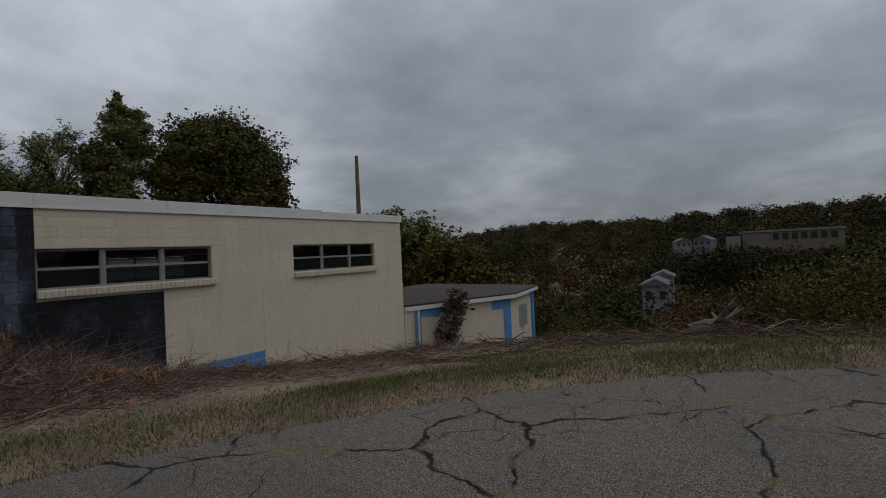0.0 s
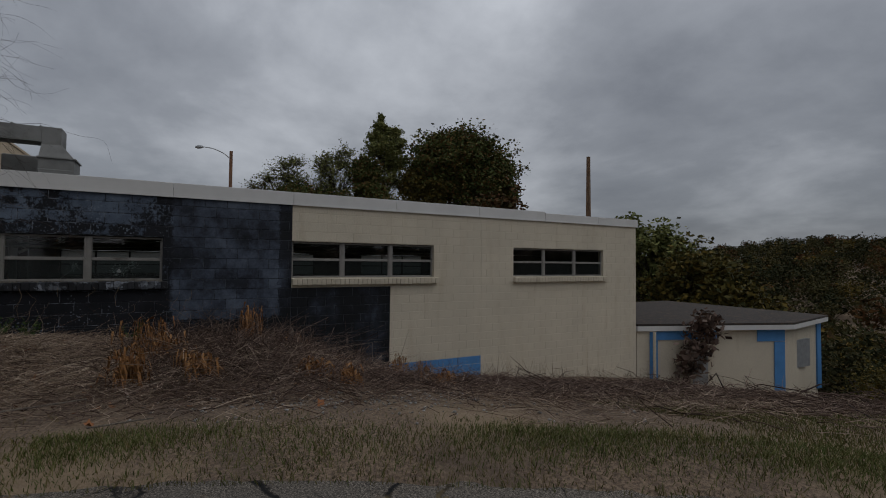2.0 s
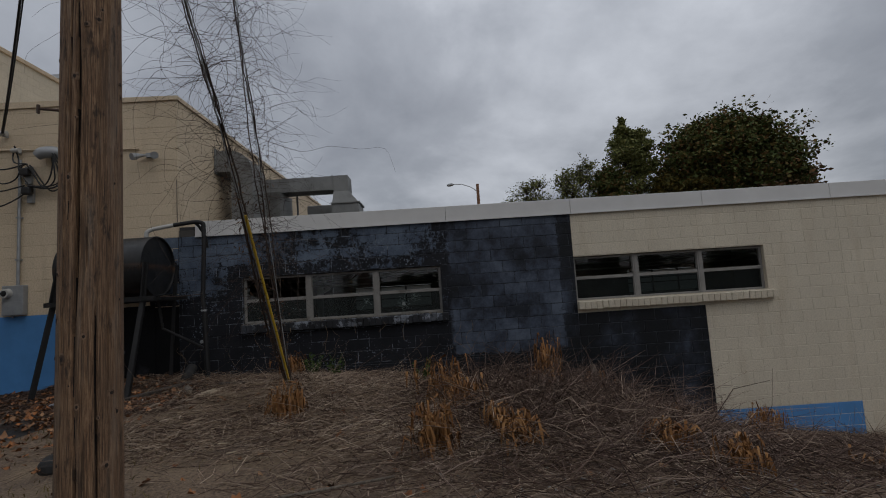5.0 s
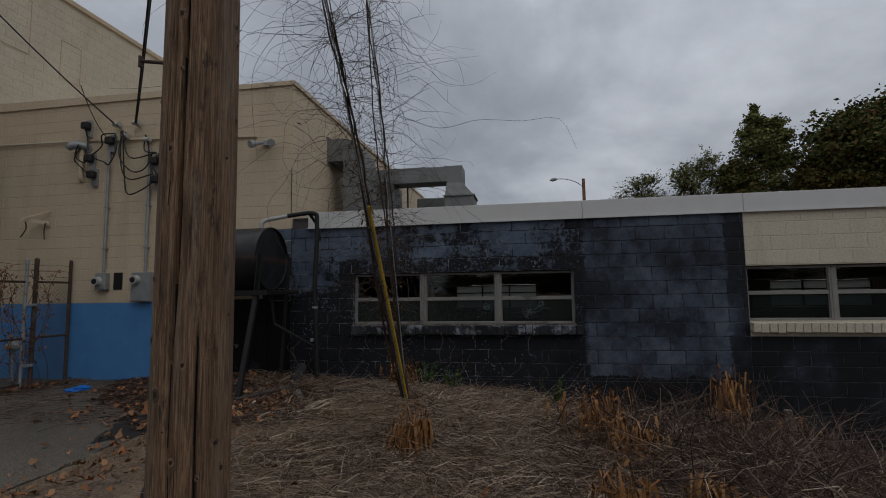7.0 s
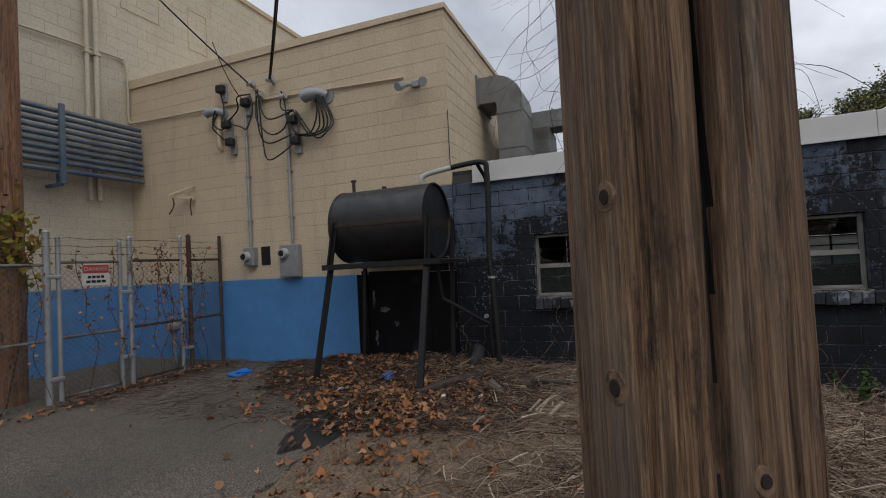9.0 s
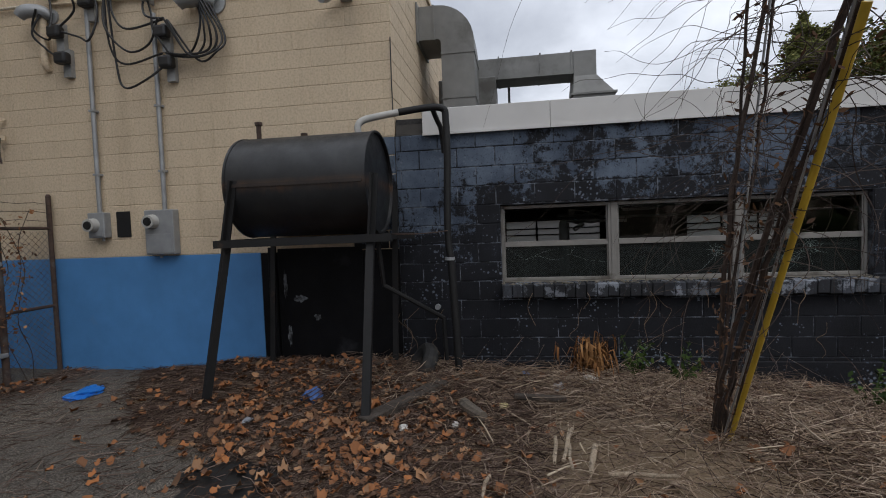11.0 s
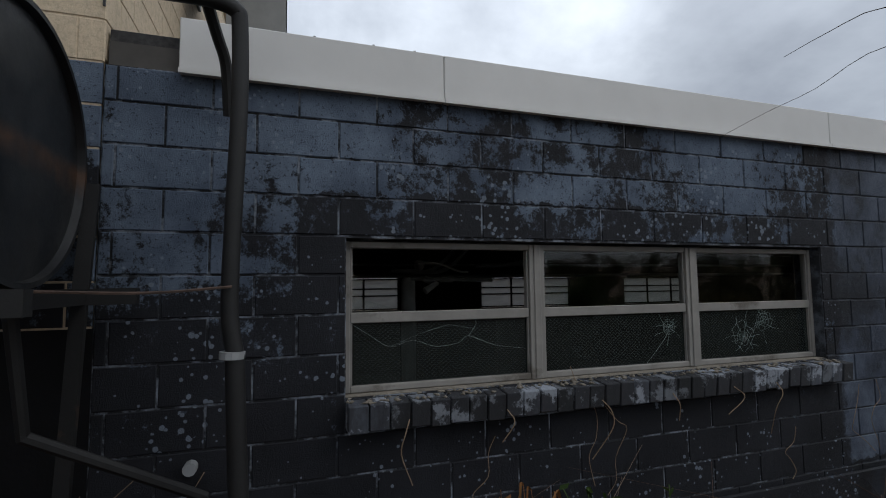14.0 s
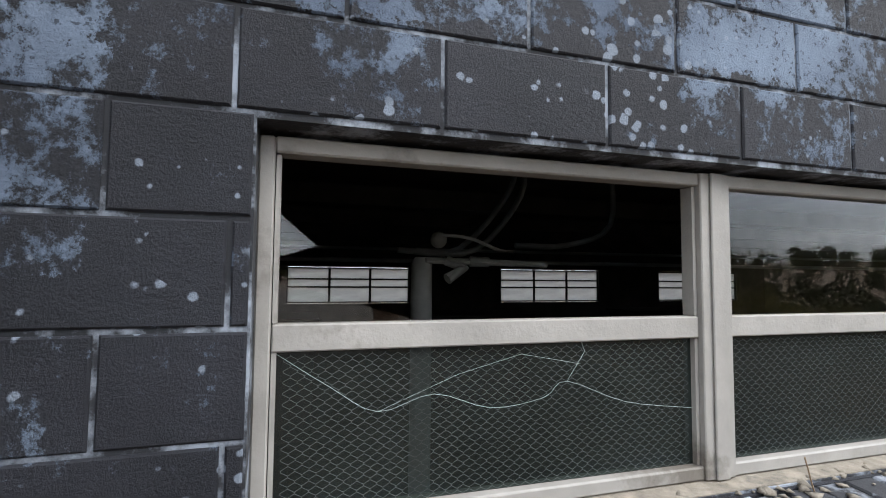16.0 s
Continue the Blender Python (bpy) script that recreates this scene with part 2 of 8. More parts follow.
def asphalt_mat():
    """Aged asphalt: pale stones in grey binder, wandering open cracks with weeds in some, damp patches."""
    m = Mat("aged_asphalt", 0.9)
    fine = m.noise(75, 6, 0.85)
    c = m.ramp(fine, (0.41, (0.020, 0.017, 0.014)), (0.50, (0.112, 0.096, 0.079)), (0.59, (0.36, 0.315, 0.26)))
    c = m.mix(m.ramp(m.noise(17, 8, 0.8), (0.48, 0.0), (0.57, 0.45)), c, (0.036, 0.031, 0.026))
    c = m.mix(m.ramp(m.noise(0.45, 6, 0.6), (0.45, 0.0), (0.68, 0.5)), c, (0.045, 0.043, 0.041))
    c = m.mix(m.ramp(m.noise(3.5, 6, 0.6), (0.5, 0.0), (0.75, 0.35)), c, (0.14, 0.125, 0.105))
    bent = m.t.nodes.new("ShaderNodeVectorMath")
    bent.operation = "ADD"
    wob = m.t.nodes.new("ShaderNodeTexNoise")
    wob.inputs["Scale"].default_value, wob.inputs["Detail"].default_value = 1.6, 7
    m.link(m.pos, wob.inputs["Vector"])
    k = m.t.nodes.new("ShaderNodeVectorMath")
    k.operation = "SCALE"
    k.inputs["Scale"].default_value = 0.55
    m.link(wob.outputs["Color"], k.inputs[0])
    m.link(m.pos, bent.inputs[0]), m.link(k.outputs[0], bent.inputs[1])

    def cracks(scale, width):
        v = m.t.nodes.new("ShaderNodeTexVoronoi")
        v.feature = "DISTANCE_TO_EDGE"
        v.inputs["Scale"].default_value = scale
        m.link(bent.outputs[0], v.inputs["Vector"])
        ragged = m.math("MULTIPLY", v.outputs["Distance"], m.ramp(m.noise(5, 7, 0.75), (0.3, 2.2), (0.68, 0.45)))
        return m.ramp(ragged, (width * 0.5, 1.0), (width, 0.0))

    big = m.math("MULTIPLY", cracks(0.62, 0.014), m.ramp(m.noise(0.9, 2), (0.30, 0.35), (0.42, 1.0)))
    small = m.math("MULTIPLY", cracks(1.5, 0.011), m.ramp(m.noise(0.6, 3), (0.42, 0.0), (0.52, 0.95)))
    old = m.ramp(m.math("MULTIPLY", m.math("ADD", m.math("ADD", m.split()[0], 12.0), m.noise(1.5, 5)), 0.1), (0.54, 0.12), (0.60, 1.0))
    gap = m.math("MULTIPLY", m.math("MAXIMUM", big, small), old)
    weeds = m.ramp(m.noise(1.4, 5), (0.50, 0.0), (0.60, 1.0))
    fill = m.mix(weeds, (0.012, 0.012, 0.012), (0.17, 0.125, 0.06))
    wide = m.math("MULTIPLY", cracks(0.62, 0.075), m.math("MULTIPLY", m.math("MULTIPLY", weeds, old), m.ramp(m.noise(14, 5), (0.45, 0.0), (0.6, 0.8))))
    m.b.inputs["Specular IOR Level"].default_value = 0.12
    c = m.mix(wide, c, (0.15, 0.10, 0.06))
    m.color(m.mix(gap, c, fill))
    h = m.math("SUBTRACT", m.math("MULTIPLY", fine, 0.35), m.math("MULTIPLY", gap, 2.0))
    m.bump(h, 0.7, 0.006)
    m.rough(m.ramp(m.noise(0.45, 6, 0.6), (0.45, 0.92), (0.7, 0.7)))
    return m.m


def soil_mat():
    """Bare tan soil with dry thatch; grass and gravel patches keep to a band along the asphalt."""
    m = Mat("dry_soil", 0.95)
    fine = m.noise(40, 8, 0.7)
    c = m.ramp(fine, (0.36, (0.060, 0.040, 0.027)), (0.5, (0.165, 0.114, 0.074)), (0.66, (0.29, 0.208, 0.138)))
    c = m.mix(m.ramp(m.noise(1.2, 6, 0.6), (0.48, 0.0), (0.66, 0.7)), c, (0.095, 0.066, 0.047))
    c = m.mix(m.ramp(m.noise(0.5, 4, 0.55), (0.52, 0.0), (0.64, 0.6)), c, (0.30, 0.22, 0.135))
    m.color(c)
    m.bump(m.math("ADD", fine, m.math("MULTIPLY", m.noise(9, 6), 2.0)), 0.8, 0.02)
    return m.m


def wood_pole_mat(name, dark, mid, pale):
    m = Mat(name, 0.85)
    g = m.noise(6, 10, 0.75, stretch=(26, 26, 0.8), distort=0.5)
    c = m.ramp(g, (0.36, dark), (0.5, mid), (0.66, pale))
    c = m.mix(m.ramp(m.noise(2.2, 7, 0.65, stretch=(4, 4, 0.7)), (0.44, 0.0), (0.62, 0.55)), c, tuple(v * 0.5 + 0.01 for v in mid))
    c = m.mix(m.ramp(m.noise(5, 8, 0.7, stretch=(3, 3, 0.8)), (0.56, 0.0), (0.64, 0.8)), c, dark)
    grey = sum(pale) / 3
    c = m.mix(m.ramp(m.noise(1.6, 6, 0.65, stretch=(6, 6, 0.45)), (0.52, 0.0), (0.66, 0.45)), c, (grey * 0.95, grey * 0.80, grey * 0.64))
    c = m.mix(m.ramp(m.noise(2.4, 7, 0.7, stretch=(9, 9, 0.35)), (0.55, 0.0), (0.63, 0.75)), c, tuple(v * 0.30 for v in mid))
    c = m.mix(m.ramp(m.noise(3.0, 10, 0.8, stretch=(40, 40, 0.6)), (0.57, 0.0), (0.62, 0.85)), c, tuple(v * 0.5 for v in dark))
    m.color(c)
    m.bump(m.noise(11, 9, 0.7, stretch=(9, 9, 0.3)), 0.9, 0.012)
    return m.m


def tank_paint():
    """Dull black paint, scuffed, with rust bleeding from the lengthwise seam."""
    m = Mat("black_tank_paint", 0.48)
    c = m.ramp(m.noise(4, 7, 0.65), (0.35, (0.0065, 0.007, 0.008)), (0.65, (0.017, 0.018, 0.019)))
    c = m.mix(m.ramp(m.noise(1.3, 8, 0.7, stretch=(1, 1.5, 0.6)), (0.52, 0.0), (0.66, 0.7)), c, (0.030, 0.028, 0.026))
    off = m.math("SUBTRACT", m.split()[2], 2.035)
    drip = m.math("ADD", off, m.math("MULTIPLY", m.noise(3, 8, 0.75, stretch=(1, 6, 0.3)), 0.22))
    band = m.math("MULTIPLY", m.ramp(drip, (0.02, 0.0), (0.10, 1.0)), m.ramp(off, (0.0, 1.0), (0.045, 0.0)))
    c = m.mix(m.math("MULTIPLY", band, m.ramp(m.noise(6, 8, 0.75), (0.36, 0.1), (0.60, 0.85))), c, (0.085, 0.042, 0.020))
    m.color(c)
    m.rough(m.ramp(m.noise(7, 6, 0.7), (0.35, 0.38), (0.7, 0.62)))
    m.bump(m.noise(30, 6, 0.7), 0.35, 0.004)
    return m.m


def leaf_mat(name, *cols, gloss=0.6):
    m = Mat(name, gloss)
    n = len(cols)
    m.b.inputs["Specular IOR Level"].default_value = 0.12
    m.color(m.ramp(m.island(), *[((i + 0.5) / n, c) for i, c in enumerate(cols)]))
    return m.m


def glass_mat(name, tint=(0.9, 0.95, 0.93), rough=0.0, dirty=0.0):
    """Thin pane: mostly see-through with a mirror film; dirt on it scatters a little."""
    m = Mat(name, 0.05)
    t = m.t
    out = next(n for n in t.nodes if n.type == "OUTPUT_MATERIAL")
    tr = t.nodes.new("ShaderNodeBsdfTransparent")
    tr.inputs[0].default_value = (*tint, 1)
    gl = t.nodes.new("ShaderNodeBsdfGlossy")
    gl.inputs["Roughness"].default_value = rough
    fr = t.nodes.new("ShaderNodeFresnel")
    fr.inputs["IOR"].default_value = 1.75 if not dirty else 1.4
    mx = t.nodes.new("ShaderNodeMixShader")
    m.link(fr.outputs[0], mx.inputs[0]), m.link(tr.outputs[0], mx.inputs[1]), m.link(gl.outputs[0], mx.inputs[2])
    last = mx.outputs[0]
    if dirty:
        df = t.nodes.new("ShaderNodeBsdfDiffuse")
        df.inputs[0].default_value = (0.16, 0.19, 0.18, 1)
        m2 = t.nodes.new("ShaderNodeMixShader")
        m.link(m.math("MULTIPLY", m.ramp(m.noise(3, 6), (0.35, 0.5), (0.7, 1.0)), dirty), m2.inputs[0])
        m.link(last, m2.inputs[1]), m.link(df.outputs[0], m2.inputs[2])
        last = m2.outputs[0]
    m.link(last, out.inputs["Surface"])
    return m.m


M_DARK, M_MORTAR = dark_block(), dark_mortar()
M_CREAM = block_paint("cream_paint_on_block", (0.62, 0.55, 0.43), (0.40, 0.34, 0.25), (0.45, 0.37, 0.26), 0.74, 0.05)
M_CREAMJ = block_paint("cream_painted_mortar", (0.60, 0.53, 0.412), (0.33, 0.27, 0.2), (0.44, 0.36, 0.26), 0.71, 0.0)
M_TAN = block_paint("tan_paint_on_block", (0.65, 0.525, 0.37), (0.36, 0.285, 0.195), (0.44, 0.345, 0.23), 0.73, 0.05)
M_TANJ = block_paint("tan_painted_mortar", (0.61, 0.49, 0.345), (0.26, 0.2, 0.14), (0.38, 0.30, 0.20), 0.68, 0.0)
M_BLUE = plain("blue_paint", (0.075, 0.235, 0.50), 0.6, 0, 0.14, 2.2, 0.35, (0.12, 0.20, 0.32), (0.66, 0.8))
M_BLACK = plain("black_paint", (0.006, 0.006, 0.007), 0.55, 0, 0.4, 4, 0.4, (0.03, 0.03, 0.034), (0.62, 0.74))
M_BLACK.node_tree.nodes["Principled BSDF"].inputs["Specular IOR Level"].default_value = 0.15
M_FASCIA = plain("white_metal_fascia", (0.60, 0.59, 0.57), 0.5, 0.0, 0.08, 1.5, 0.1, (0.30, 0.29, 0.28), (0.70, 0.85))
M_WHITE = plain("white_window_paint", (0.225, 0.213, 0.195), 0.65, 0, 0.18, 6, 0.4, (0.10, 0.088, 0.074), (0.60, 0.68))
M_CONC = plain("concrete", (0.30, 0.28, 0.25), 0.9, 0, 0.25, 6, 0.6, (0.14, 0.12, 0.1))
M_ROOF = plain("roof_gravel", (0.045, 0.043, 0.042), 0.95, 0, 0.5, 30, 0.8)
M_GALV = plain("galvanised_steel", (0.33, 0.34, 0.345), 0.5, 0.35, 0.2, 5, 0.2, (0.16, 0.155, 0.15), (0.6, 0.75))
M_DUCT = plain("dull_duct_metal", (0.215, 0.215, 0.205), 0.6, 0.25, 0.22, 2.5, 0.2, (0.10, 0.095, 0.085), (0.58, 0.72))
M_STEELB = plain("black_steel", (0.009, 0.0088, 0.009), 0.68, 0.1, 0.35, 7, 0.35, (0.07, 0.04, 0.024), (0.64, 0.74))
M_RUST = plain("rusty_steel", (0.078, 0.050, 0.038), 0.85, 0.1, 0.5, 14, 0.5, (0.12, 0.115, 0.11), (0.55, 0.7))
M_PIPEB = plain("blue_grey_pipe_paint", (0.13, 0.165, 0.205), 0.5, 0.1, 0.3, 4, 0.2, (0.055, 0.10, 0.20), (0.5, 0.62))
M_CABLE = plain("black_cable", (0.014, 0.014, 0.015), 0.5, 0, 0.2, 8, 0.1)
M_YELLOW = plain("yellow_plastic", (0.50, 0.33, 0.03), 0.5, 0, 0.2, 5, 0.15, (0.30, 0.19, 0.05), (0.6, 0.75))
M_ASPHALT, M_SOIL = asphalt_mat(), soil_mat()
M_POLE = wood_pole_mat("weathered_pole_wood", (0.020, 0.012, 0.008), (0.185, 0.102, 0.053), (0.40, 0.265, 0.155))
M_POLE2 = wood_pole_mat("brown_pole_wood", (0.045, 0.020, 0.012), (0.24, 0.115, 0.060), (0.40, 0.215, 0.125))
M_TIMBER = wood_pole_mat("old_timber", (0.025, 0.019, 0.015), (0.075, 0.058, 0.045), (0.13, 0.105, 0.085))
M_GLASS = glass_mat("window_glass")
M_WIRED = glass_mat("wired_window_glass", (0.10, 0.14, 0.135), 0.2, 0.07)
# interior surfaces share one dark tone, with the room's shade put into the colour
M_INTERIOR = plain("shade_dark_interior", (0.085, 0.078, 0.070), 0.9, 0, 0.4, 2, 0.3)
M_LINEN = plain("off_white_pipe_paint", (0.45, 0.44, 0.41), 0.6, 0, 0.2, 6, 0.2)


# ---------------- mesh helpers ----------------
def box(bm, x0, x1, y0, y1, z0, z1, m=None):
    vs = [bm.verts.new((x, y, z)) for x in (x0, x1) for y in (y0, y1) for z in (z0, z1)]
    if m is not None:
        for v in vs:
            v.co = m @ v.co
    for f in ((0, 1, 3, 2), (4, 6, 7, 5), (0, 4, 5, 1), (2, 3, 7, 6), (0, 2, 6, 4), (1, 5, 7, 3)):
        bm.faces.new([vs[i] for i in f])
    return bm


def bevelled(bm, width=0.006, segments=1):
    bmesh.ops.bevel(bm, geom=list(bm.edges), offset=width, segments=segments, affect="EDGES", profile=0.5)
    return bm


def bar(bm, a, b, w, h):
    """A square bar from a to b."""
    a, b = Vector(a), Vector(b)
    q = (b - a).to_track_quat("Z", "Y").to_matrix().to_4x4()
    return box(bm, -w / 2, w / 2, -h / 2, h / 2, 0, (b - a).length, Matrix.Translation(a) @ q)


def tube(bm, pts, r, sides=8, caps=True):
    """A round tube along the points; r may be one radius or one for each point."""
    pts = [Vector(p) for p in pts]
    rs = [float(v) for v in r] if isinstance(r, (list, tuple)) else [float(r)] * len(pts)
    rings, up = [], Vector((0.13, 0.31, 0.94)).normalized()
    for i, p in enumerate(pts):
        d = (pts[min(i + 1, len(pts) - 1)] - pts[max(i - 1, 0)]).normalized()
        if abs(d.dot(up)) > 0.97:
            up = Vector((0.9, 0.3, 0.1)).normalized()
        s = d.cross(up).normalized()
        u = s.cross(d)
        up = u
        rings.append([bm.verts.new(p + rs[i] * (math.cos(2 * math.pi * k / sides) * s + math.sin(2 * math.pi * k / sides) * u)) for k in range(sides)])
    for a, b in zip(rings, rings[1:]):
        for k in range(sides):
            bm.faces.new((a[k], a[(k + 1) % sides], b[(k + 1) % sides], b[k]))
    if caps and sides > 2:
        bm.faces.new(rings[0][::-1]), bm.faces.new(rings[-1])
    return bm


def arc(pts, n=6):
    """A smooth curve through the points (Catmull-Rom)."""
    p = [Vector(q) for q in pts]
    p = [2 * p[0] - p[1]] + p + [2 * p[-1] - p[-2]]
    out = []
    for i in range(1, len(p) - 2):
        for k in range(n):
            t = k / n
            out.append(0.5 * (2 * p[i] + (p[i + 1] - p[i - 1]) * t + (2 * p[i - 1] - 5 * p[i] + 4 * p[i + 1] - p[i + 2]) * t * t
                              + (3 * p[i] - p[i - 1] - 3 * p[i + 1] + p[i + 2]) * t ** 3))
    return out + [p[-2]]


def prism(bm, poly, z0, z1):
    lo, hi = [bm.verts.new((x, y, z0)) for x, y in poly], [bm.verts.new((x, y, z1)) for x, y in poly]
    bm.faces.new(lo[::-1]), bm.faces.new(hi)
    for i in range(len(poly)):
        j = (i + 1) % len(poly)
        bm.faces.new((lo[i], lo[j], hi[j], hi[i]))
    return bm


def mesh_of(name, bm, material, smooth=False):
    bmesh.ops.recalc_face_normals(bm, faces=list(bm.faces))
    me = bpy.data.meshes.new(name)
    bm.to_mesh(me)
    bm.free()
    if material:
        me.materials.append(material)
    if smooth:
        me.polygons.foreach_set("use_smooth", [True] * len(me.polygons))
        me.set_sharp_from_angle(angle=radians(40))
    return me


def part(name, bm, material, parent, label="", smooth=False):
    ob = new(name, mesh_of(name, bm, material, smooth))
    ob.parent = parent
    ob.matrix_parent_inverse = Matrix.Translation(parent.location).inverted()
    return tagged(ob, label)


def thing(name, label, category, at=(0, 0, 0), group="", kind=""):
    ob = new(name)
    ob.location = at
    ob.empty_display_size = 0.2
    return tagged(ob, label, category, group, kind)


def solid(name, bm, material, label, category, group="", kind="", smooth=False):
    return tagged(new(name, mesh_of(name, bm, material, smooth)), label, category, group, kind)


def B():
    return bmesh.new()


def soup(name, verts, faces, material):
    """One mesh object out of arrays."""
    me = bpy.data.meshes.new(name)
    verts, faces = np.asarray(verts, np.float32), np.asarray(faces, np.int32)
    n, k = faces.shape
    me.vertices.add(len(verts)), me.loops.add(n * k), me.polygons.add(n)
    me.vertices.foreach_set("co", verts.ravel())
    me.loops.foreach_set("vertex_index", faces.ravel())
    me.polygons.foreach_set("loop_start", np.arange(0, n * k, k, dtype=np.int32))
    me.polygons.foreach_set("loop_total", np.full(n, k, np.int32))
    me.update()
    me.materials.append(material)
    return new(name, me)


# ---------------- ground ----------------
WX = -11.5          # face of the east walls
EDGE = [(30, 30), (6, 9.5), (0.8, 6.7), (-0.7, 5.75), (-2.3, 4.3), (-3.65, 2.3), (-4.2, 1.2), (-4.85, -0.58), (-5.5, -1.75), (-6.1, -2.9), (-7.0, -3.85),
        (-8.5, -4.05), (-9.25, -4.1), (-9.8, -5.7), (-10.7, -6.5), (-11.5, -7.0), (-11.5, -10.35), (40, -10.35), (40, 30)]
WALL_Y = [-12, -4, -1, 0, 1, 2, 5.5, 8, 14, 24, 60]
WALL_Z = [0.06, 0.1, -0.06, -0.13, -0.32, -0.56, -1.35, -1.66, -2.3, -3.5, -10]


def inside(x, y):
    odd = np.zeros(np.shape(x), bool)
    for (x0, y0), (x1, y1) in zip(EDGE, EDGE[1:] + EDGE[:1]):
        if y0 != y1:
            odd ^= ((y0 > y) != (y1 > y)) & (x < (x1 - x0) * (y - y0) / (y1 - y0) + x0)
    return odd


def edge_distance(x, y):
    d = np.full(np.shape(x), 1e9)
    for (x0, y0), (x1, y1) in zip(EDGE, EDGE[1:] + EDGE[:1]):
        t = np.clip(((x - x0) * (x1 - x0) + (y - y0) * (y1 - y0)) / ((x1 - x0) ** 2 + (y1 - y0) ** 2), 0, 1)
        d = np.minimum(d, np.hypot(x - x0 - t * (x1 - x0), y - y0 - t * (y1 - y0)))
    return d


def waves(x, y, f, seed):
    r = np.random.RandomState(seed)
    z = 0
    for i in range(7):
        a, p, k = r.rand() * 6.28, r.rand() * 6.28, f * (0.5 + 1.3 * r.rand())
        z = z + np.sin((x * np.cos(a) + y * np.sin(a)) * k + p)
    return z / 7


def ground_z(x, y):
    """Height of the soil: level with the asphalt, falling to the wall's foot and, past the lawn, down into a valley that rises to wooded hills."""
    x, y = np.asarray(x, float), np.asarray(y, float)
    inn, d = inside(x, y), edge_distance(x, y)
    wall = np.interp(y, WALL_Y, WALL_Z)
    dw = np.maximum(x - WX, 0.0)
    s = np.clip((d - 0.7) / np.maximum(d + dw - 1.4, 0.3), 0, 1)
    s = 0.75 * s + 0.25 * s * s * (3 - 2 * s)
    z = wall * s + 0.05 * np.clip(d / 0.4, 0, 1)
    z += 0.20 * np.exp(-((x + 8.6) ** 2 / 2.2 + (y - 1.9) ** 2 / 1.3))
    z += (0.05 * waves(x, y, 1.8, 3) + 0.03 * waves(x, y, 5.0, 4)) * np.clip(d / 0.8, 0, 1)
    z += 0.21 * np.exp(-((x + 9.3) ** 2 / 0.9 + (y + 1.0) ** 2 / 1.6))
    # past the lawn
    out = np.clip((y - 8.2 + 0.18 * (x + 2)) - 1.2, 0, None) * (x > -7.5) + np.clip(y - 14, 0, None) * (x <= -7.5)
    z = z - 0.24 * np.minimum(out, 90) * np.clip(out / 4, 0, 1)
    z = np.where(inn & (y < 9.5), -0.03, z)
    z = np.where((x < WX - 0.15) & (x > -24.5) & (y > -3.8) & (y < 14), np.minimum(z, -0.6), z)
    # valley floor and hills
    far = np.hypot(x, y)
    az = np.degrees(np.arctan2(-x, y))
    ridge = np.interp(az, [-60, -9, -4, 1.5, 10, 23, 32, 36, 60, 100], [13, 13, 13, 12.5, 9, 11, 5, 1, -3, -4])
    low = np.clip((far - 60) / 60, 0, 1)
    hill = -22 + (ridge + 22) * np.clip((far - 170) / 190, 0, 1) ** 0.8
    z = z * (1 - low) + np.where(y > 20, hill, np.where(x < -60, -6, -0.2)) * low
    z += 1.5 * low * waves(x, y, 0.05, 9)
    return z


def sheet(name, xs, ys, material, zf):
    gx, gy = np.meshgrid(xs, ys)
    gz = zf(gx, gy)
    n, m = len(xs), len(ys)
    idx = np.arange(n * m).reshape(m, n)
    faces = np.stack([idx[:-1, :-1], idx[:-1, 1:], idx[1:, 1:], idx[1:, :-1]], -1).reshape(-1, 4)
    ob = soup(name, np.stack([gx, gy, gz], -1).reshape(-1, 3), faces, material)
    ob.data.polygons.foreach_set("use_smooth", [True] * len(ob.data.polygons))
    return ob


def stretch(lo, hi, near0, near1, fine, coarse):
    a = list(np.arange(near0, near1, fine))
    v, step = near1, fine
    while v < hi:
        a.append(v)
        step *= coarse
        v += step
    v, step = near0, fine
    while v > lo:
        step *= coarse
        v -= step
        a.insert(0, v)
    return np.array(a)


ground = sheet("ground", stretch(-900, 900, -12.5, 3, 0.12, 1.12), stretch(-900, 900, -9, 15, 0.12, 1.12), M_SOIL, ground_z)
tagged(ground, "tan dry soil falling away to a wooded valley", "ground", kind="structure")
bm = B()
rng = random.Random(4)
rim = []
for (x0, y0), (x1, y1) in zip(EDGE[:-3], EDGE[1:-2]):
    n = max(1, int(math.hypot(x1 - x0, y1 - y0) / 0.18))
    for i in range(n):
        rim.append((x0 + (x1 - x0) * i / n + rng.uniform(-0.05, 0.05), y0 + (y1 - y0) * i / n + rng.uniform(-0.05, 0.05)))
prism(bm, rim + EDGE[-3:], -0.06, 0.0)
pavement = solid("pavement", bm, M_ASPHALT, "cracked grey asphalt yard with weeds in its cracks", "asphalt", kind="structure")

# ---------------- walls ----------------
COURSE, LONG, JOINT = 0.2033, 0.406, 0.010
BLOCK_SHARED = {}


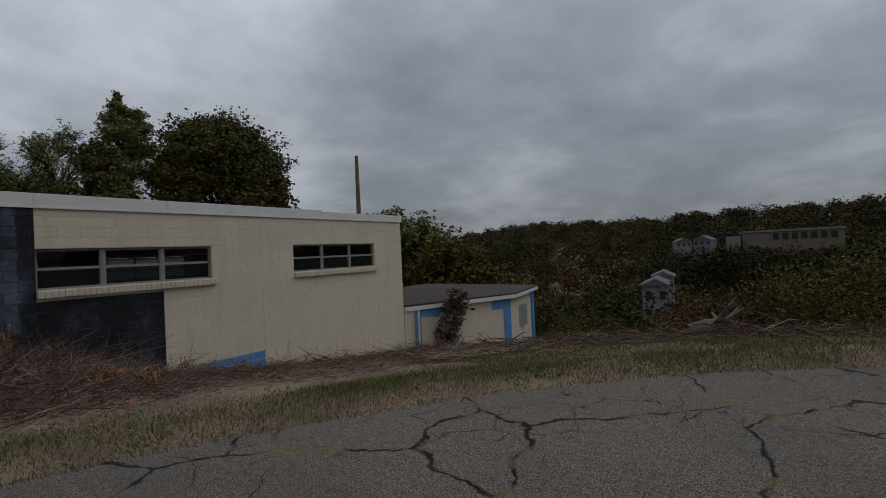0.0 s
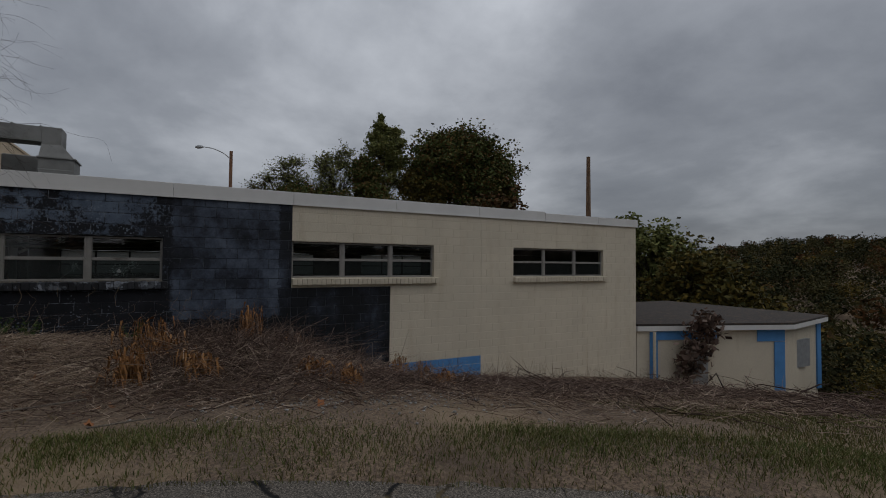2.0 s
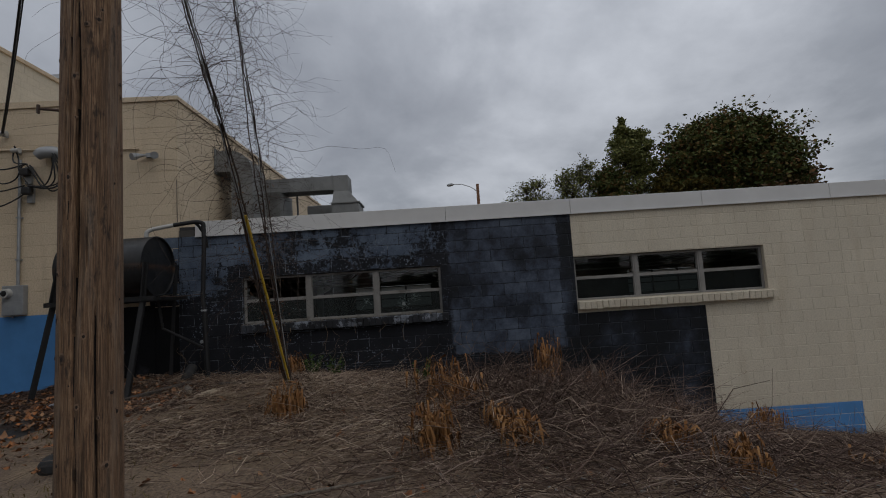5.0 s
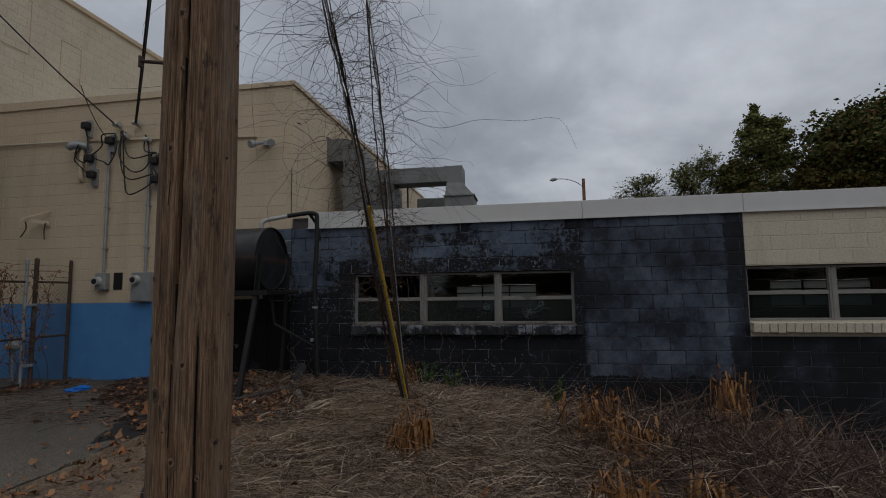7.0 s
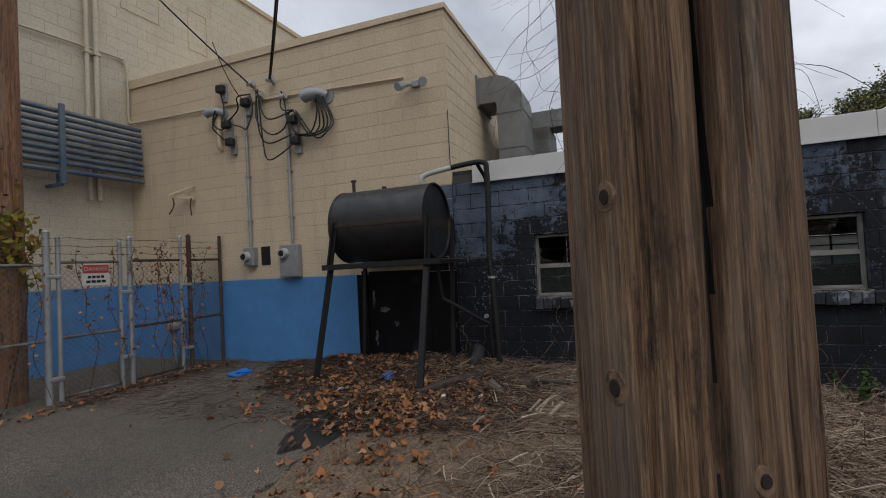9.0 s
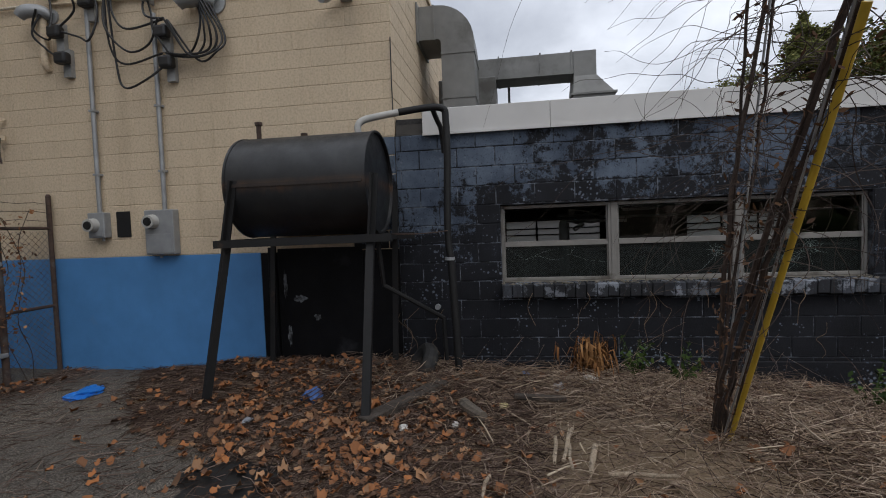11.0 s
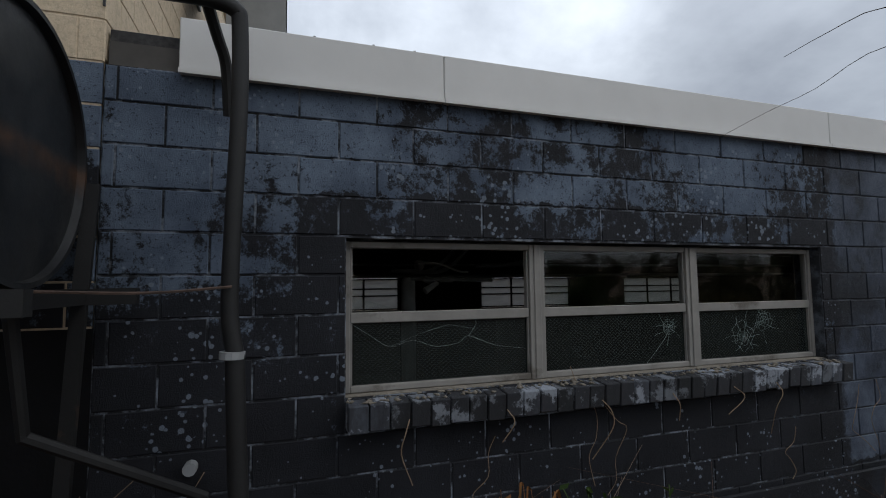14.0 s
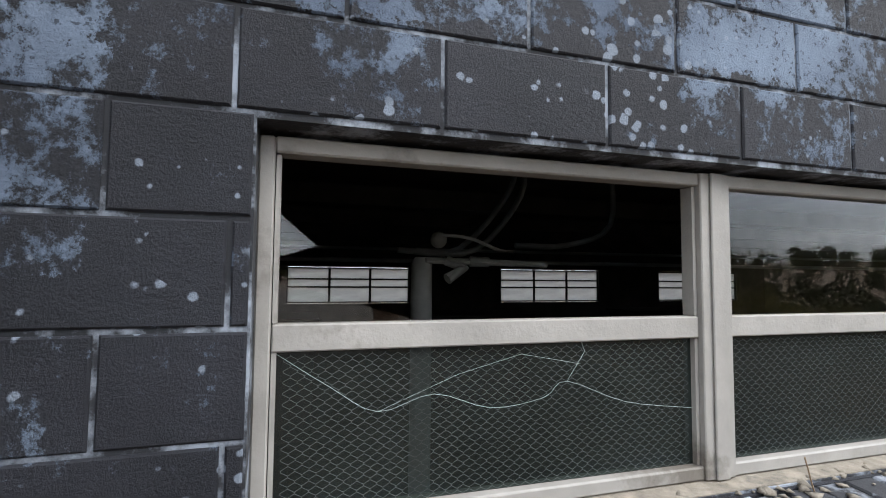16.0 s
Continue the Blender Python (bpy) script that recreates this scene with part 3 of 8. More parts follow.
def wall_pieces(spans_u, spans_z, openings):
    """Rectangles (u0, u1, z0, z1) of a wall that leave the openings free."""
    us, zs = sorted({*spans_u, *(v for o in openings for v in o[:2])}), sorted({*spans_z, *(v for o in openings for v in o[2:])})
    for u0, u1 in zip(us, us[1:]):
        for z0, z1 in zip(zs, zs[1:]):
            if not any(o[0] - 1e-6 <= u0 and u1 <= o[1] + 1e-6 and o[2] - 1e-6 <= z0 and z1 <= o[3] + 1e-6 for o in openings):
                yield u0, u1, z0, z1


def slab(bm, w, h, depth=0.012, at=None):
    """The showing face of a block: chamfered, with its back open, facing +x, corner at the origin."""
    c = 0.004
    back = [bm.verts.new(v) for v in ((-depth, 0, 0), (-depth, w, 0), (-depth, w, h), (-depth, 0, h))]
    mid = [bm.verts.new(v) for v in ((-c, 0, 0), (-c, w, 0), (-c, w, h), (-c, 0, h))]
    top = [bm.verts.new(v) for v in ((0, c, c), (0, w - c, c), (0, w - c, h - c), (0, c, h - c))]
    if at is not None:
        for v in back + mid + top:
            v.co = at @ v.co
    for a, b in ((back, mid), (mid, top)):
        for i in range(4):
            j = (i + 1) % 4
            bm.faces.new((a[i], a[j], b[j], b[i]))
    bm.faces.new(top)


def course_blocks(u0, u1, z0, z1, phase_u, phase_z, openings, cuts=()):
    """The rectangles of running-bond blocks within a field, clipped by the openings and cut at the paint's edges."""
    k0 = math.floor((z0 - phase_z) / COURSE + 1e-6)
    for k in range(k0, math.ceil((z1 - phase_z) / COURSE - 1e-6)):
        a, b = max(z0, phase_z + k * COURSE), min(z1, phase_z + (k + 1) * COURSE)
        if b - a < 0.03:
            continue
        ph = phase_u + (0.5 * LONG if k % 2 else 0)
        edges = {u0, u1, *(c for c in cuts if u0 < c < u1)}
        i = math.ceil((u0 - ph) / LONG)
        while ph + i * LONG < u1:
            edges.add(ph + i * LONG)
            i += 1
        for o in openings:
            if o[2] < b - 0.02 and o[3] > a + 0.02:
                edges |= {v for v in o[:2] if u0 < v < u1}
        edges = sorted(edges)
        for e0, e1 in zip(edges, edges[1:]):
            zz0, zz1, skip = a, b, False
            for o in openings:
                if o[0] - 1e-6 <= e0 and e1 <= o[1] + 1e-6:
                    if o[2] <= zz0 + 0.02 and o[3] >= zz1 - 0.02:
                        skip = True
                    elif o[2] <= zz0 < o[3] < zz1:
                        zz0 = o[3]
                    elif zz0 < o[2] < zz1 <= o[3]:
                        zz1 = o[2]
            if not skip and e1 - e0 > 0.02 and zz1 - zz0 > 0.02:
                yield e0, e1, zz0, zz1


def lay_blocks(parent, rects, material_of, place, single):
    """Blocks as parts where single() says so, and the others joined, one mesh for each paint."""
    joined = {}
    for u0, u1, z0, z1 in rects:
        mat = material_of((u0 + u1) / 2, (z0 + z1) / 2)
        if mat is None:
            continue
        thin = JOINT if mat is M_DARK else 0.0025
        bed = JOINT if mat is M_DARK else 0.006
        w, h = round(u1 - u0 - thin, 3), round(z1 - z0 - bed, 3)
        m = place(u0 + thin / 2, z0 + bed / 2)
        if single((u0 + u1) / 2, (z0 + z1) / 2):
            key = (w, h, mat.name)
            if key not in BLOCK_SHARED:
                bm = B()
                slab(bm, w, h)
                BLOCK_SHARED[key] = mesh_of("block", bm, mat)
            ob = new("block", BLOCK_SHARED[key])
            ob.parent, ob.matrix_parent_inverse = parent, Matrix.Translation(parent.location).inverted()
            ob.matrix_basis = m @ pose(0, 0, 0, random.uniform(-0.12, 0.12), 0, 0)
        else:
            slab(joined.setdefault(mat.name, (B(), mat))[0], w, h, at=m)
    for bm, mat in joined.values():
        ob = part("block_facing", bm, mat, parent)
        tagged(ob, kind="stuff")


W1, W2, W3 = (-2.72, 0.80, 0.965, 1.79), (3.19, 6.63, 1.0, 1.79), (9.09, 12.53, 1.0, 1.79)
OPEN = [W1, W2, W3]
Y0, Y1, TOP = -3.83, 14.0, 2.58


def low_wall_paint(y, z):
    if z < -0.97 and 5.47 < y < 8.04:
        return M_BLUE
    if y < 3.19 or (y < 5.47 and z < 0.86):
        return M_DARK
    return M_CREAM


wall_east = thing("wall_east", "concrete block wall, black at one end and cream at the other", "wall", (WX, 5, 0), kind="structure")
for nm, cuts_u, mat, want in (("mortar_face", (Y0, 3.19, 5.47, Y1), M_MORTAR, "dark"), ("mortar_face", (Y0, 3.19, 5.47, Y1), M_CREAMJ, "cream")):
    bm = B()
    for u0, u1, z0, z1 in wall_pieces(cuts_u, (-3.6, 0.86, TOP), OPEN):
        dark = (u1 <= 3.2) or (u1 <= 5.48 and z1 <= 0.87)
        if dark == (want == "dark"):
            box(bm, WX - 0.2, WX - (0.007 if want == "dark" else 0.0038), u0, u1, z0, z1)
    part(nm, bm, mat, wall_east, "recessed mortar joints")

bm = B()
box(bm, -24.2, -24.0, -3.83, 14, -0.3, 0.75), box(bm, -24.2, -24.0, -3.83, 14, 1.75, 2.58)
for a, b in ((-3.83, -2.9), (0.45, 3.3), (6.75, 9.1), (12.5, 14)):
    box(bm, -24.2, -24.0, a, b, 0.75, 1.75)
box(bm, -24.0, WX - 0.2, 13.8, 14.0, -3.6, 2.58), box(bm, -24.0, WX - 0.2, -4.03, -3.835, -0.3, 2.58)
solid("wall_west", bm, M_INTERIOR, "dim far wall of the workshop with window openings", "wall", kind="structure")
# added dark sheet that keeps the cream wall's back shaded through the windows
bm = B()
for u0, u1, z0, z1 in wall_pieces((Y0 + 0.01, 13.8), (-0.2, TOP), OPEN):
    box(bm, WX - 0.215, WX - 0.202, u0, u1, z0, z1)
solid("wall_lining", bm, M_INTERIOR, "dark lining added inside the workshop wall for shade", "wall", kind="structure")
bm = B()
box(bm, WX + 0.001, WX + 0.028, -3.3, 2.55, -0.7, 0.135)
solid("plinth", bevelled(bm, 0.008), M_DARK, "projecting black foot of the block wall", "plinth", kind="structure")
# floor takes the dark interior tone in place of concrete, for shade
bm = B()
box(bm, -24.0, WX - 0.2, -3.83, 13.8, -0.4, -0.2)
solid("floor", bm, M_INTERIOR, "concrete workshop floor coloured dark for shade", "floor", kind="structure")
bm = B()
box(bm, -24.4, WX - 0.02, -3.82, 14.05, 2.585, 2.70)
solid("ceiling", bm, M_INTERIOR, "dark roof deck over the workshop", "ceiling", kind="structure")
bm = B()
box(bm, -24.4, WX - 0.03, -3.82, 14.04, 2.705, 2.76)
solid("roof_low", bm, M_ROOF, "flat gravel roof of the low workshop", "roof", kind="structure")
fascia = thing("fascia", "pale metal fascia along the flat roof edge", "fascia", (WX, 5, 2.7), kind="structure")
ys = [-3.52, -2.18, 0.95, 3.2, 5.6, 7.95, 10.2, 12.3, 14.07]
for a, b in zip(ys, ys[1:]):
    bm = B()
    box(bm, WX - 0.02, WX + 0.03, a + 0.002, b - 0.002, 2.565, 2.84 if a < 8 else 2.80)
    box(bm, WX - 0.3, WX - 0.021, a + 0.002, b - 0.002, 2.762, 2.84 if a < 8 else 2.80)
    part("fascia_panel", bevelled(bm, 0.004), M_FASCIA, fascia)
    bm = B()
    box(bm, WX + 0.031, WX + 0.045, a + 0.002, b - 0.002, 2.56, 2.585)
    part("drip_edge", bm, M_FASCIA, fascia)

# taller annex behind the tank
wall_annex = thing("wall_annex", "tan painted block wall with a smooth blue dado", "wall", (WX, -7, 0), kind="structure")
AX0, AX1, ATOP = -10.35, -3.83, 5.12
bm = B()
box(bm, WX - 0.25, WX - 0.0042, AX0, AX1 - 0.01, 1.36, ATOP)
part("mortar_face", bm, M_TANJ, wall_annex)
bm = B()
box(bm, -24, WX - 0.25, AX1 - 0.25, AX1 - 0.0042, 2.6, ATOP)
part("side_mortar_face", bm, M_TANJ, wall_annex)
bm = B()
box(bm, WX - 0.25, WX + 0.004, AX0, -5.46, -0.1, 1.362)
part("dado", bevelled(bm, 0.004), M_BLUE, wall_annex, "smooth bright blue painted dado")
bm = B()
box(bm, WX - 0.25, WX - 0.004, -5.46, AX1 - 0.001, -0.1, 1.36)
part("black_dado", bm, M_BLACK, wall_annex, "sooty black painted wall under the tank")
bm = B()
vv = [bm.verts.new((x, y, z)) for x in (-24, WX + 0.03) for y, zt in ((AX0, 0.17), (AX1 + 0.03, 0.075)) for z in (ATOP, ATOP + zt)]
bmesh.ops.convex_hull(bm, input=vv)
part("coping", bm, M_TAN, wall_annex)

# tall hall
HY, HTOP = -10.35, 8.35
wall_hall = thing("wall_hall", "tall cream block wall with a blue foot", "wall", (-14, HY, 0), kind="structure")
bm = B()
box(bm, -32, 6, HY - 0.3, HY - 0.0042, 1.36, HTOP)
part("mortar_face", bm, M_CREAMJ, wall_hall)
bm = B()
box(bm, WX + 0.005, 6, HY - 0.3, HY + 0.004, -0.1, 1.36)
part("dado", bm, M_BLUE, wall_hall, "faded blue painted foot of the wall")
bm = B()
box(bm, -32, 6, HY - 0.5, HY + 0.05, HTOP, HTOP + 0.12)
part("coping", bevelled(bm, 0.01), M_TANJ, wall_hall)
bm = B()
box(bm, -32, 6, HY - 14, HY - 0.5, HTOP - 0.3, HTOP - 0.1), box(bm, 5.7, 6, HY - 14, HY - 0.3, -0.1, HTOP), box(bm, -32, -31.7, HY - 14, HY - 0.3, -0.1, HTOP)
part("hall_shell", bm, M_CREAMJ, wall_hall)
bm = B()
box(bm, WX - 11, WX - 0.25, AX0, AX1 - 0.25, ATOP - 0.25, ATOP - 0.1)
solid("roof_annex", bm, M_ROOF, "flat roof of the annex", "roof", kind="structure")


# ---------------- windows ----------------
def pane_with_hole(bm, x, y0, y1, z0, z1, cy, cz, r, rng):
    """A sheet of glass with a jagged hole: a fan of quads from the hole out to the edge."""
    n = 20
    hole, rim_pts = [], []
    for i in range(n):
        a = 2 * math.pi * i / n
        rr = r * rng.uniform(0.6, 1.25)
        hole.append((cy + rr * math.cos(a), cz + rr * math.sin(a)))
        dy, dz = math.cos(a), math.sin(a)
        k = min(((y1 if dy > 0 else y0) - cy) / dy if abs(dy) > 1e-6 else 1e9, ((z1 if dz > 0 else z0) - cz) / dz if abs(dz) > 1e-6 else 1e9)
        rim_pts.append((cy + k * dy, cz + k * dz))
    hv, rv = [bm.verts.new((x, *p)) for p in hole], [bm.verts.new((x, *p)) for p in rim_pts]
    for i in range(n):
        j = (i + 1) % n
        bm.faces.new((hv[i], hv[j], rv[j], rv[i]))
        for cyy, czz in ((y0, z0), (y0, z1), (y1, z0), (y1, z1)):
            a, b = rim_pts[i], rim_pts[j]
            if (abs(a[0] - cyy) < 1e-5) != (abs(b[0] - cyy) < 1e-5) and (abs(a[1] - czz) < 1e-5) != (abs(b[1] - czz) < 1e-5):
                if (abs(a[0] - cyy) < 1e-5 or abs(a[1] - czz) < 1e-5) and (abs(b[0] - cyy) < 1e-5 or abs(b[1] - czz) < 1e-5):
                    bm.faces.new((rv[i], rv[j], bm.verts.new((x, cyy, czz))))


def wire_mesh(x, y0, y1, z0, z1, wide=0.028, v=0.0018, slant=0.0075, r=0.00045):
    """Flattened hexagonal wire embedded in a pane, as thin strips."""
    pitch = 2 * v + slant
    vs, fs = [], []
    for i in range(int((z1 - z0) / pitch) + 1):
        for j in range(int((y1 - y0) / wide) + 1):
            cy, cz = y0 + (j + 0.5 * (i % 2)) * wide, z0 + i * pitch
            p = [(cy - wide / 2, cz - v), (cy, cz - v - slant), (cy + wide / 2, cz - v), (cy + wide / 2, cz + v)]
            for a, b in zip(p, p[1:]):
                if all(y0 < q[0] < y1 and z0 < q[1] < z1 for q in (a, b)):
                    d = np.array([b[0] - a[0], b[1] - a[1]])
                    o = np.array([-d[1], d[0]]) / np.hypot(*d) * r
                    k = len(vs)
                    vs += [(x, a[0] + o[0], a[1] + o[1]), (x, b[0] + o[0], b[1] + o[1]), (x, b[0] - o[0], b[1] - o[1]), (x, a[0] - o[0], a[1] - o[1])]
                    fs.append((k, k + 1, k + 2, k + 3))
    return vs, fs


M_WIRE = plain("pane_wire", (0.065, 0.078, 0.075), 0.6, 0.3, 0.1)
M_CRACK = plain("glass_crack", (0.30, 0.38, 0.36), 0.3, 0, 0.1)


def crack_star(bm, x, cy, cz, reach, n, rng, y0, y1, z0, z1):
    for i in range(n):
        a = 2 * math.pi * (i + rng.uniform(-0.35, 0.35)) / n
        pts, py, pz = [(x, cy, cz)], cy, cz
        for k in range(rng.randint(3, 6)):
            a += rng.uniform(-0.35, 0.35)
            s = reach * rng.uniform(0.12, 0.3)
            py, pz = min(max(py + s * math.cos(a), y0), y1), min(max(pz + s * math.sin(a), z0), z1)
            pts.append((x, py, pz))
        tube(bm, pts, 0.0007, 3)
    for ring in (0.22, 0.4, 0.62):
        loop = []
        for i in range(n + 1):
            a, q = 2 * math.pi * i / n, reach * ring * rng.uniform(0.75, 1.15)
            loop.append((x, min(max(cy + q * math.cos(a), y0), y1), min(max(cz + q * math.sin(a), z0), z1)))
        tube(bm, loop, 0.0007, 3)


def workshop_window(name, o, label, sill_mat, near):
    y0, y1, z0, z1 = o
    win = thing(name, label, "window", (WX, y0, z0), kind="structure")
    fx0, fx1 = WX - 0.13, WX - 0.075
    f, half = 0.032, 0.050
    zb, zt = z0 + 0.005, z1 - 0.012
    third = (y1 - y0) / 3
    rail = z0 + 0.40
    bm = B()
    box(bm, fx0, fx1, y0, y0 + f, zb, zt), box(bm, fx0, fx1, y1 - f, y1, zb, zt)
    box(bm, fx0, fx1, y0 + f, y1 - f, zt - 0.035, zt), box(bm, fx0, fx1, y0 + f, y1 - f, zb, zb + 0.035)
    part("window_frame", bevelled(bm, 0.004), M_WHITE, win, "flaking white window frame")
    for k in (1, 2):
        c = y0 + third * k - 0.018 + 0.027 * (k - 1)
        bm = B()
        box(bm, fx0 - 0.01, fx1 + 0.008, c - half, c + half, zb + 0.001, zt - 0.001)
        box(bm, fx1 + 0.009, fx1 + 0.016, c - 0.022, c + 0.022, zb + 0.001, zt - 0.001)
        part("mullion", bevelled(bm, 0.003), M_WHITE, win)
    edges = [y0 + f, y0 + third - 0.018 - half, y0 + third - 0.018 + half, y0 + 2 * third + 0.009 - half, y0 + 2 * third + 0.009 + half, y1 - f]
    rng = random.Random(7)
    for k in range(3):
        a, b = edges[2 * k] + 0.002, edges[2 * k + 1] - 0.002
        bm = B()
        box(bm, fx0 + 0.005, fx1 - 0.004, a, b, rail - 0.028, rail + 0.028)
        part("rail", bevelled(bm, 0.003), M_WHITE, win)
        bm = B()
        for s in ((a, a + 0.010, zb + 0.037, rail - 0.03), (b - 0.010, b, zb + 0.037, rail - 0.03), (a, a + 0.010, rail + 0.03, zt - 0.037), (b - 0.010, b, rail + 0.03, zt - 0.037)):
            box(bm, fx0 + 0.008, fx1 - 0.01, *s)
        part("sash", bm, M_WHITE, win)
        gx = WX - 0.10
        lo, hi = (a + 0.010, b - 0.010, zb + 0.036, rail - 0.028), (a + 0.010, b - 0.010, rail + 0.028, zt - 0.036)
        bm = B()
        if near and k == 2:
            pane_with_hole(bm, gx, *lo, a + 0.42, lo[2] + 0.14, 0.035, rng)
        else:
            q = [bm.verts.new(v) for v in ((gx, lo[0], lo[2]), (gx, lo[1], lo[2]), (gx, lo[1], lo[3]), (gx, lo[0], lo[3]))]
            bm.faces.new(q)
        pane = part("pane", bm, M_WIRED, win, "dirty wired glass")
        pane.visible_shadow = False
        if pane.data.polygons[0].normal.x < 0:
            pane.data.flip_normals()
        if near:
            vs, fs = wire_mesh(gx + 0.002, *lo)
            ob = soup("wire_mesh", vs, fs, M_WIRE)
            ob.parent = pane
            ob.visible_shadow = False
            bm = B()
            if k == 0:
                zz = lo[2] + 0.62 * (lo[3] - lo[2])
                pts = [(gx + 0.004, lo[0] + t * (lo[1] - lo[0]), zz + dz) for t, dz in ((0.0, 0.12), (0.1, 0.05), (0.2, -0.01), (0.32, 0.02), (0.45, -0.02), (0.58, -0.005), (0.64, 0.03), (0.8, -0.03), (1.0, -0.06))]
                tube(bm, arc(pts, 4), 0.0005, 3)
                tube(bm, [pts[6], (gx + 0.004, pts[6][1] + 0.05, zz + 0.1), (gx + 0.004, pts[6][1] + 0.04, lo[3])], 0.0005, 3)
                tube(bm, [pts[2], (gx + 0.004, pts[2][1] + 0.18, zz + 0.06), (gx + 0.004, pts[2][1] + 0.34, zz + 0.10), (gx + 0.004, pts[2][1] + 0.5, zz + 0.07)], 0.0004, 3)
            elif k == 1:
                crack_star(bm, gx + 0.004, b - 0.14, lo[3] - 0.10, 0.10, 9, rng, *lo)
                tube(bm, arc([(gx + 0.004, b - 0.14, lo[3] - 0.12), (gx + 0.004, b - 0.20, lo[2] + 0.13), (gx + 0.004, b - 0.33, lo[2] + 0.005)], 4), 0.0008, 3)
            else:
                crack_star(bm, gx + 0.004, a + 0.42, lo[2] + 0.14, 0.17, 12, rng, *lo)
                crack_star(bm, gx + 0.004, a + 0.62, lo[3] - 0.08, 0.13, 10, rng, *lo)
            ob = part("crack", bm, M_CRACK, win)
        if near and k == 0:
            bm = B()
            for q in (((hi[0], 1.53), (hi[0], 1.62), (hi[0] + 0.075, 1.555)), ((hi[0], hi[2]), (hi[0] + 0.3, hi[2]), (hi[0] + 0.06, hi[2] + 0.07), (hi[0], hi[2] + 0.12))):
                bm.faces.new([bm.verts.new((gx, *v)) for v in q])
            part("glass_shard", bm, M_GLASS, win, "jagged shard left in the empty sash").visible_shadow = False
            continue
        bm = B()
        if near and k > 0:
            pane_with_hole(bm, gx, *hi, *((b - 0.17, hi[3] - 0.13, 0.075) if k == 2 else (b - 0.045, hi[3] - 0.10, 0.026)), rng)
        else:
            bm.faces.new([bm.verts.new(v) for v in ((gx, hi[0], hi[2]), (gx, hi[1], hi[2]), (gx, hi[1], hi[3]), (gx, hi[0], hi[3]))])
        pane = part("pane", bm, M_GLASS, win, "clear reflecting glass")
        pane.visible_shadow = False
        if pane.data.polygons[0].normal.x < 0:
            pane.data.flip_normals()
    sill = part("window_sill", box(B(), WX - 0.19, WX - 0.012, y0, y1, z0 - 0.03, z0 + 0.003), sill_mat[1], win)
    n = 34
    step = (y1 + 0.1 - y0) / n
    meshes = {}
    for i in range(n):
        h = round(0.135 + random.uniform(-0.006, 0.006), 3)
        if h not in meshes:
            meshes[h] = mesh_of("brick", bevelled(box(B(), 0, 0.115, 0, step - 0.007, -h, 0), 0.005), sill_mat[0])
        ob = new("brick", meshes[h])
        ob.parent = sill
        ob.matrix_basis = pose(WX + 0.003 + random.uniform(-0.004, 0.004), y0 + i * step, z0 - 0.008 + random.uniform(-0.003, 0.003), 0, 5 + random.uniform(-1, 1), 0)
    if near:
        r = np.random.RandomState(8)
        n = 260
        c = np.stack([r.uniform(WX - 0.06, WX + 0.10, n), r.uniform(y0, y1, n), np.full(n, z0 + 0.0)], -1)
        c[:, 2] -= 0.09 * np.maximum(c[:, 0] - WX, 0) + 0.002
        sz = r.uniform(0.008, 0.032, (n, 1))
        d8 = np.array([(1, 0, 0), (0, 1, 0), (-1, 0, 0), (0, -1, 0), (0, 0, 0.45), (0, 0, -0.45)])
        v = np.stack([c + (d * r.uniform(0.4, 1.0, (n, 1)) + r.normal(0, 0.1, (n, 3))) * sz for d in d8], 1).reshape(-1, 3)
        f = np.array([(0, 1, 4), (1, 2, 4), (2, 3, 4), (3, 0, 4), (1, 0, 5), (2, 1, 5), (3, 2, 5), (0, 3, 5)])
        tagged(soup("sill_rubble", v, (f[None] + 6 * np.arange(n)[:, None, None]).reshape(-1, 3), sill_mat[1]), "crumbled tan mortar and paint flakes on the sill", "rubble", kind="stuff")
    return win


M_SILLD = block_paint("black_paint_on_brick", (0.018, 0.019, 0.023), (0.17, 0.185, 0.21), (0.13, 0.15, 0.185), 0.50, 0.9)
M_SILLT = plain("crumbling_sill_top", (0.20, 0.175, 0.14), 0.95, 0, 0.4, 25, 0.9, (0.06, 0.055, 0.05))
workshop_window("window_1", W1, "broken three-bay window with wired lower panes in a black wall", (M_SILLD, M_SILLT), True)
workshop_window("window_2", W2, "three-bay steel window with dusty panes in a cream wall", (M_CREAM, M_CREAMJ), False)
workshop_window("window_3", W3, "three-bay steel window over a cream brick sill", (M_CREAM, M_CREAMJ), False)

# far windows on the other side of the workshop; white panes imitate overexposed sky
M_SKYPANE = bpy.data.materials.new("sky_white_pane")
M_SKYPANE.use_nodes = True
nt = M_SKYPANE.node_tree
# translucent pale colour stands in for the glare of the sky behind
dusty = nt.nodes.new("ShaderNodeBsdfTranslucent")
film = nt.nodes.new("ShaderNodeTexNoise")
film.inputs["Scale"].default_value, film.inputs["Detail"].default_value = 2.5, 6
tone = nt.nodes.new("ShaderNodeValToRGB")
tone.color_ramp.elements[0].color, tone.color_ramp.elements[1].color = (0.26, 0.26, 0.255, 1), (0.52, 0.52, 0.51, 1)
nt.links.new(film.outputs[0], tone.inputs[0])
nt.links.new(tone.outputs[0], dusty.inputs[0])
nt.links.new(dusty.outputs[0], nt.nodes["Material Output"].inputs[0])
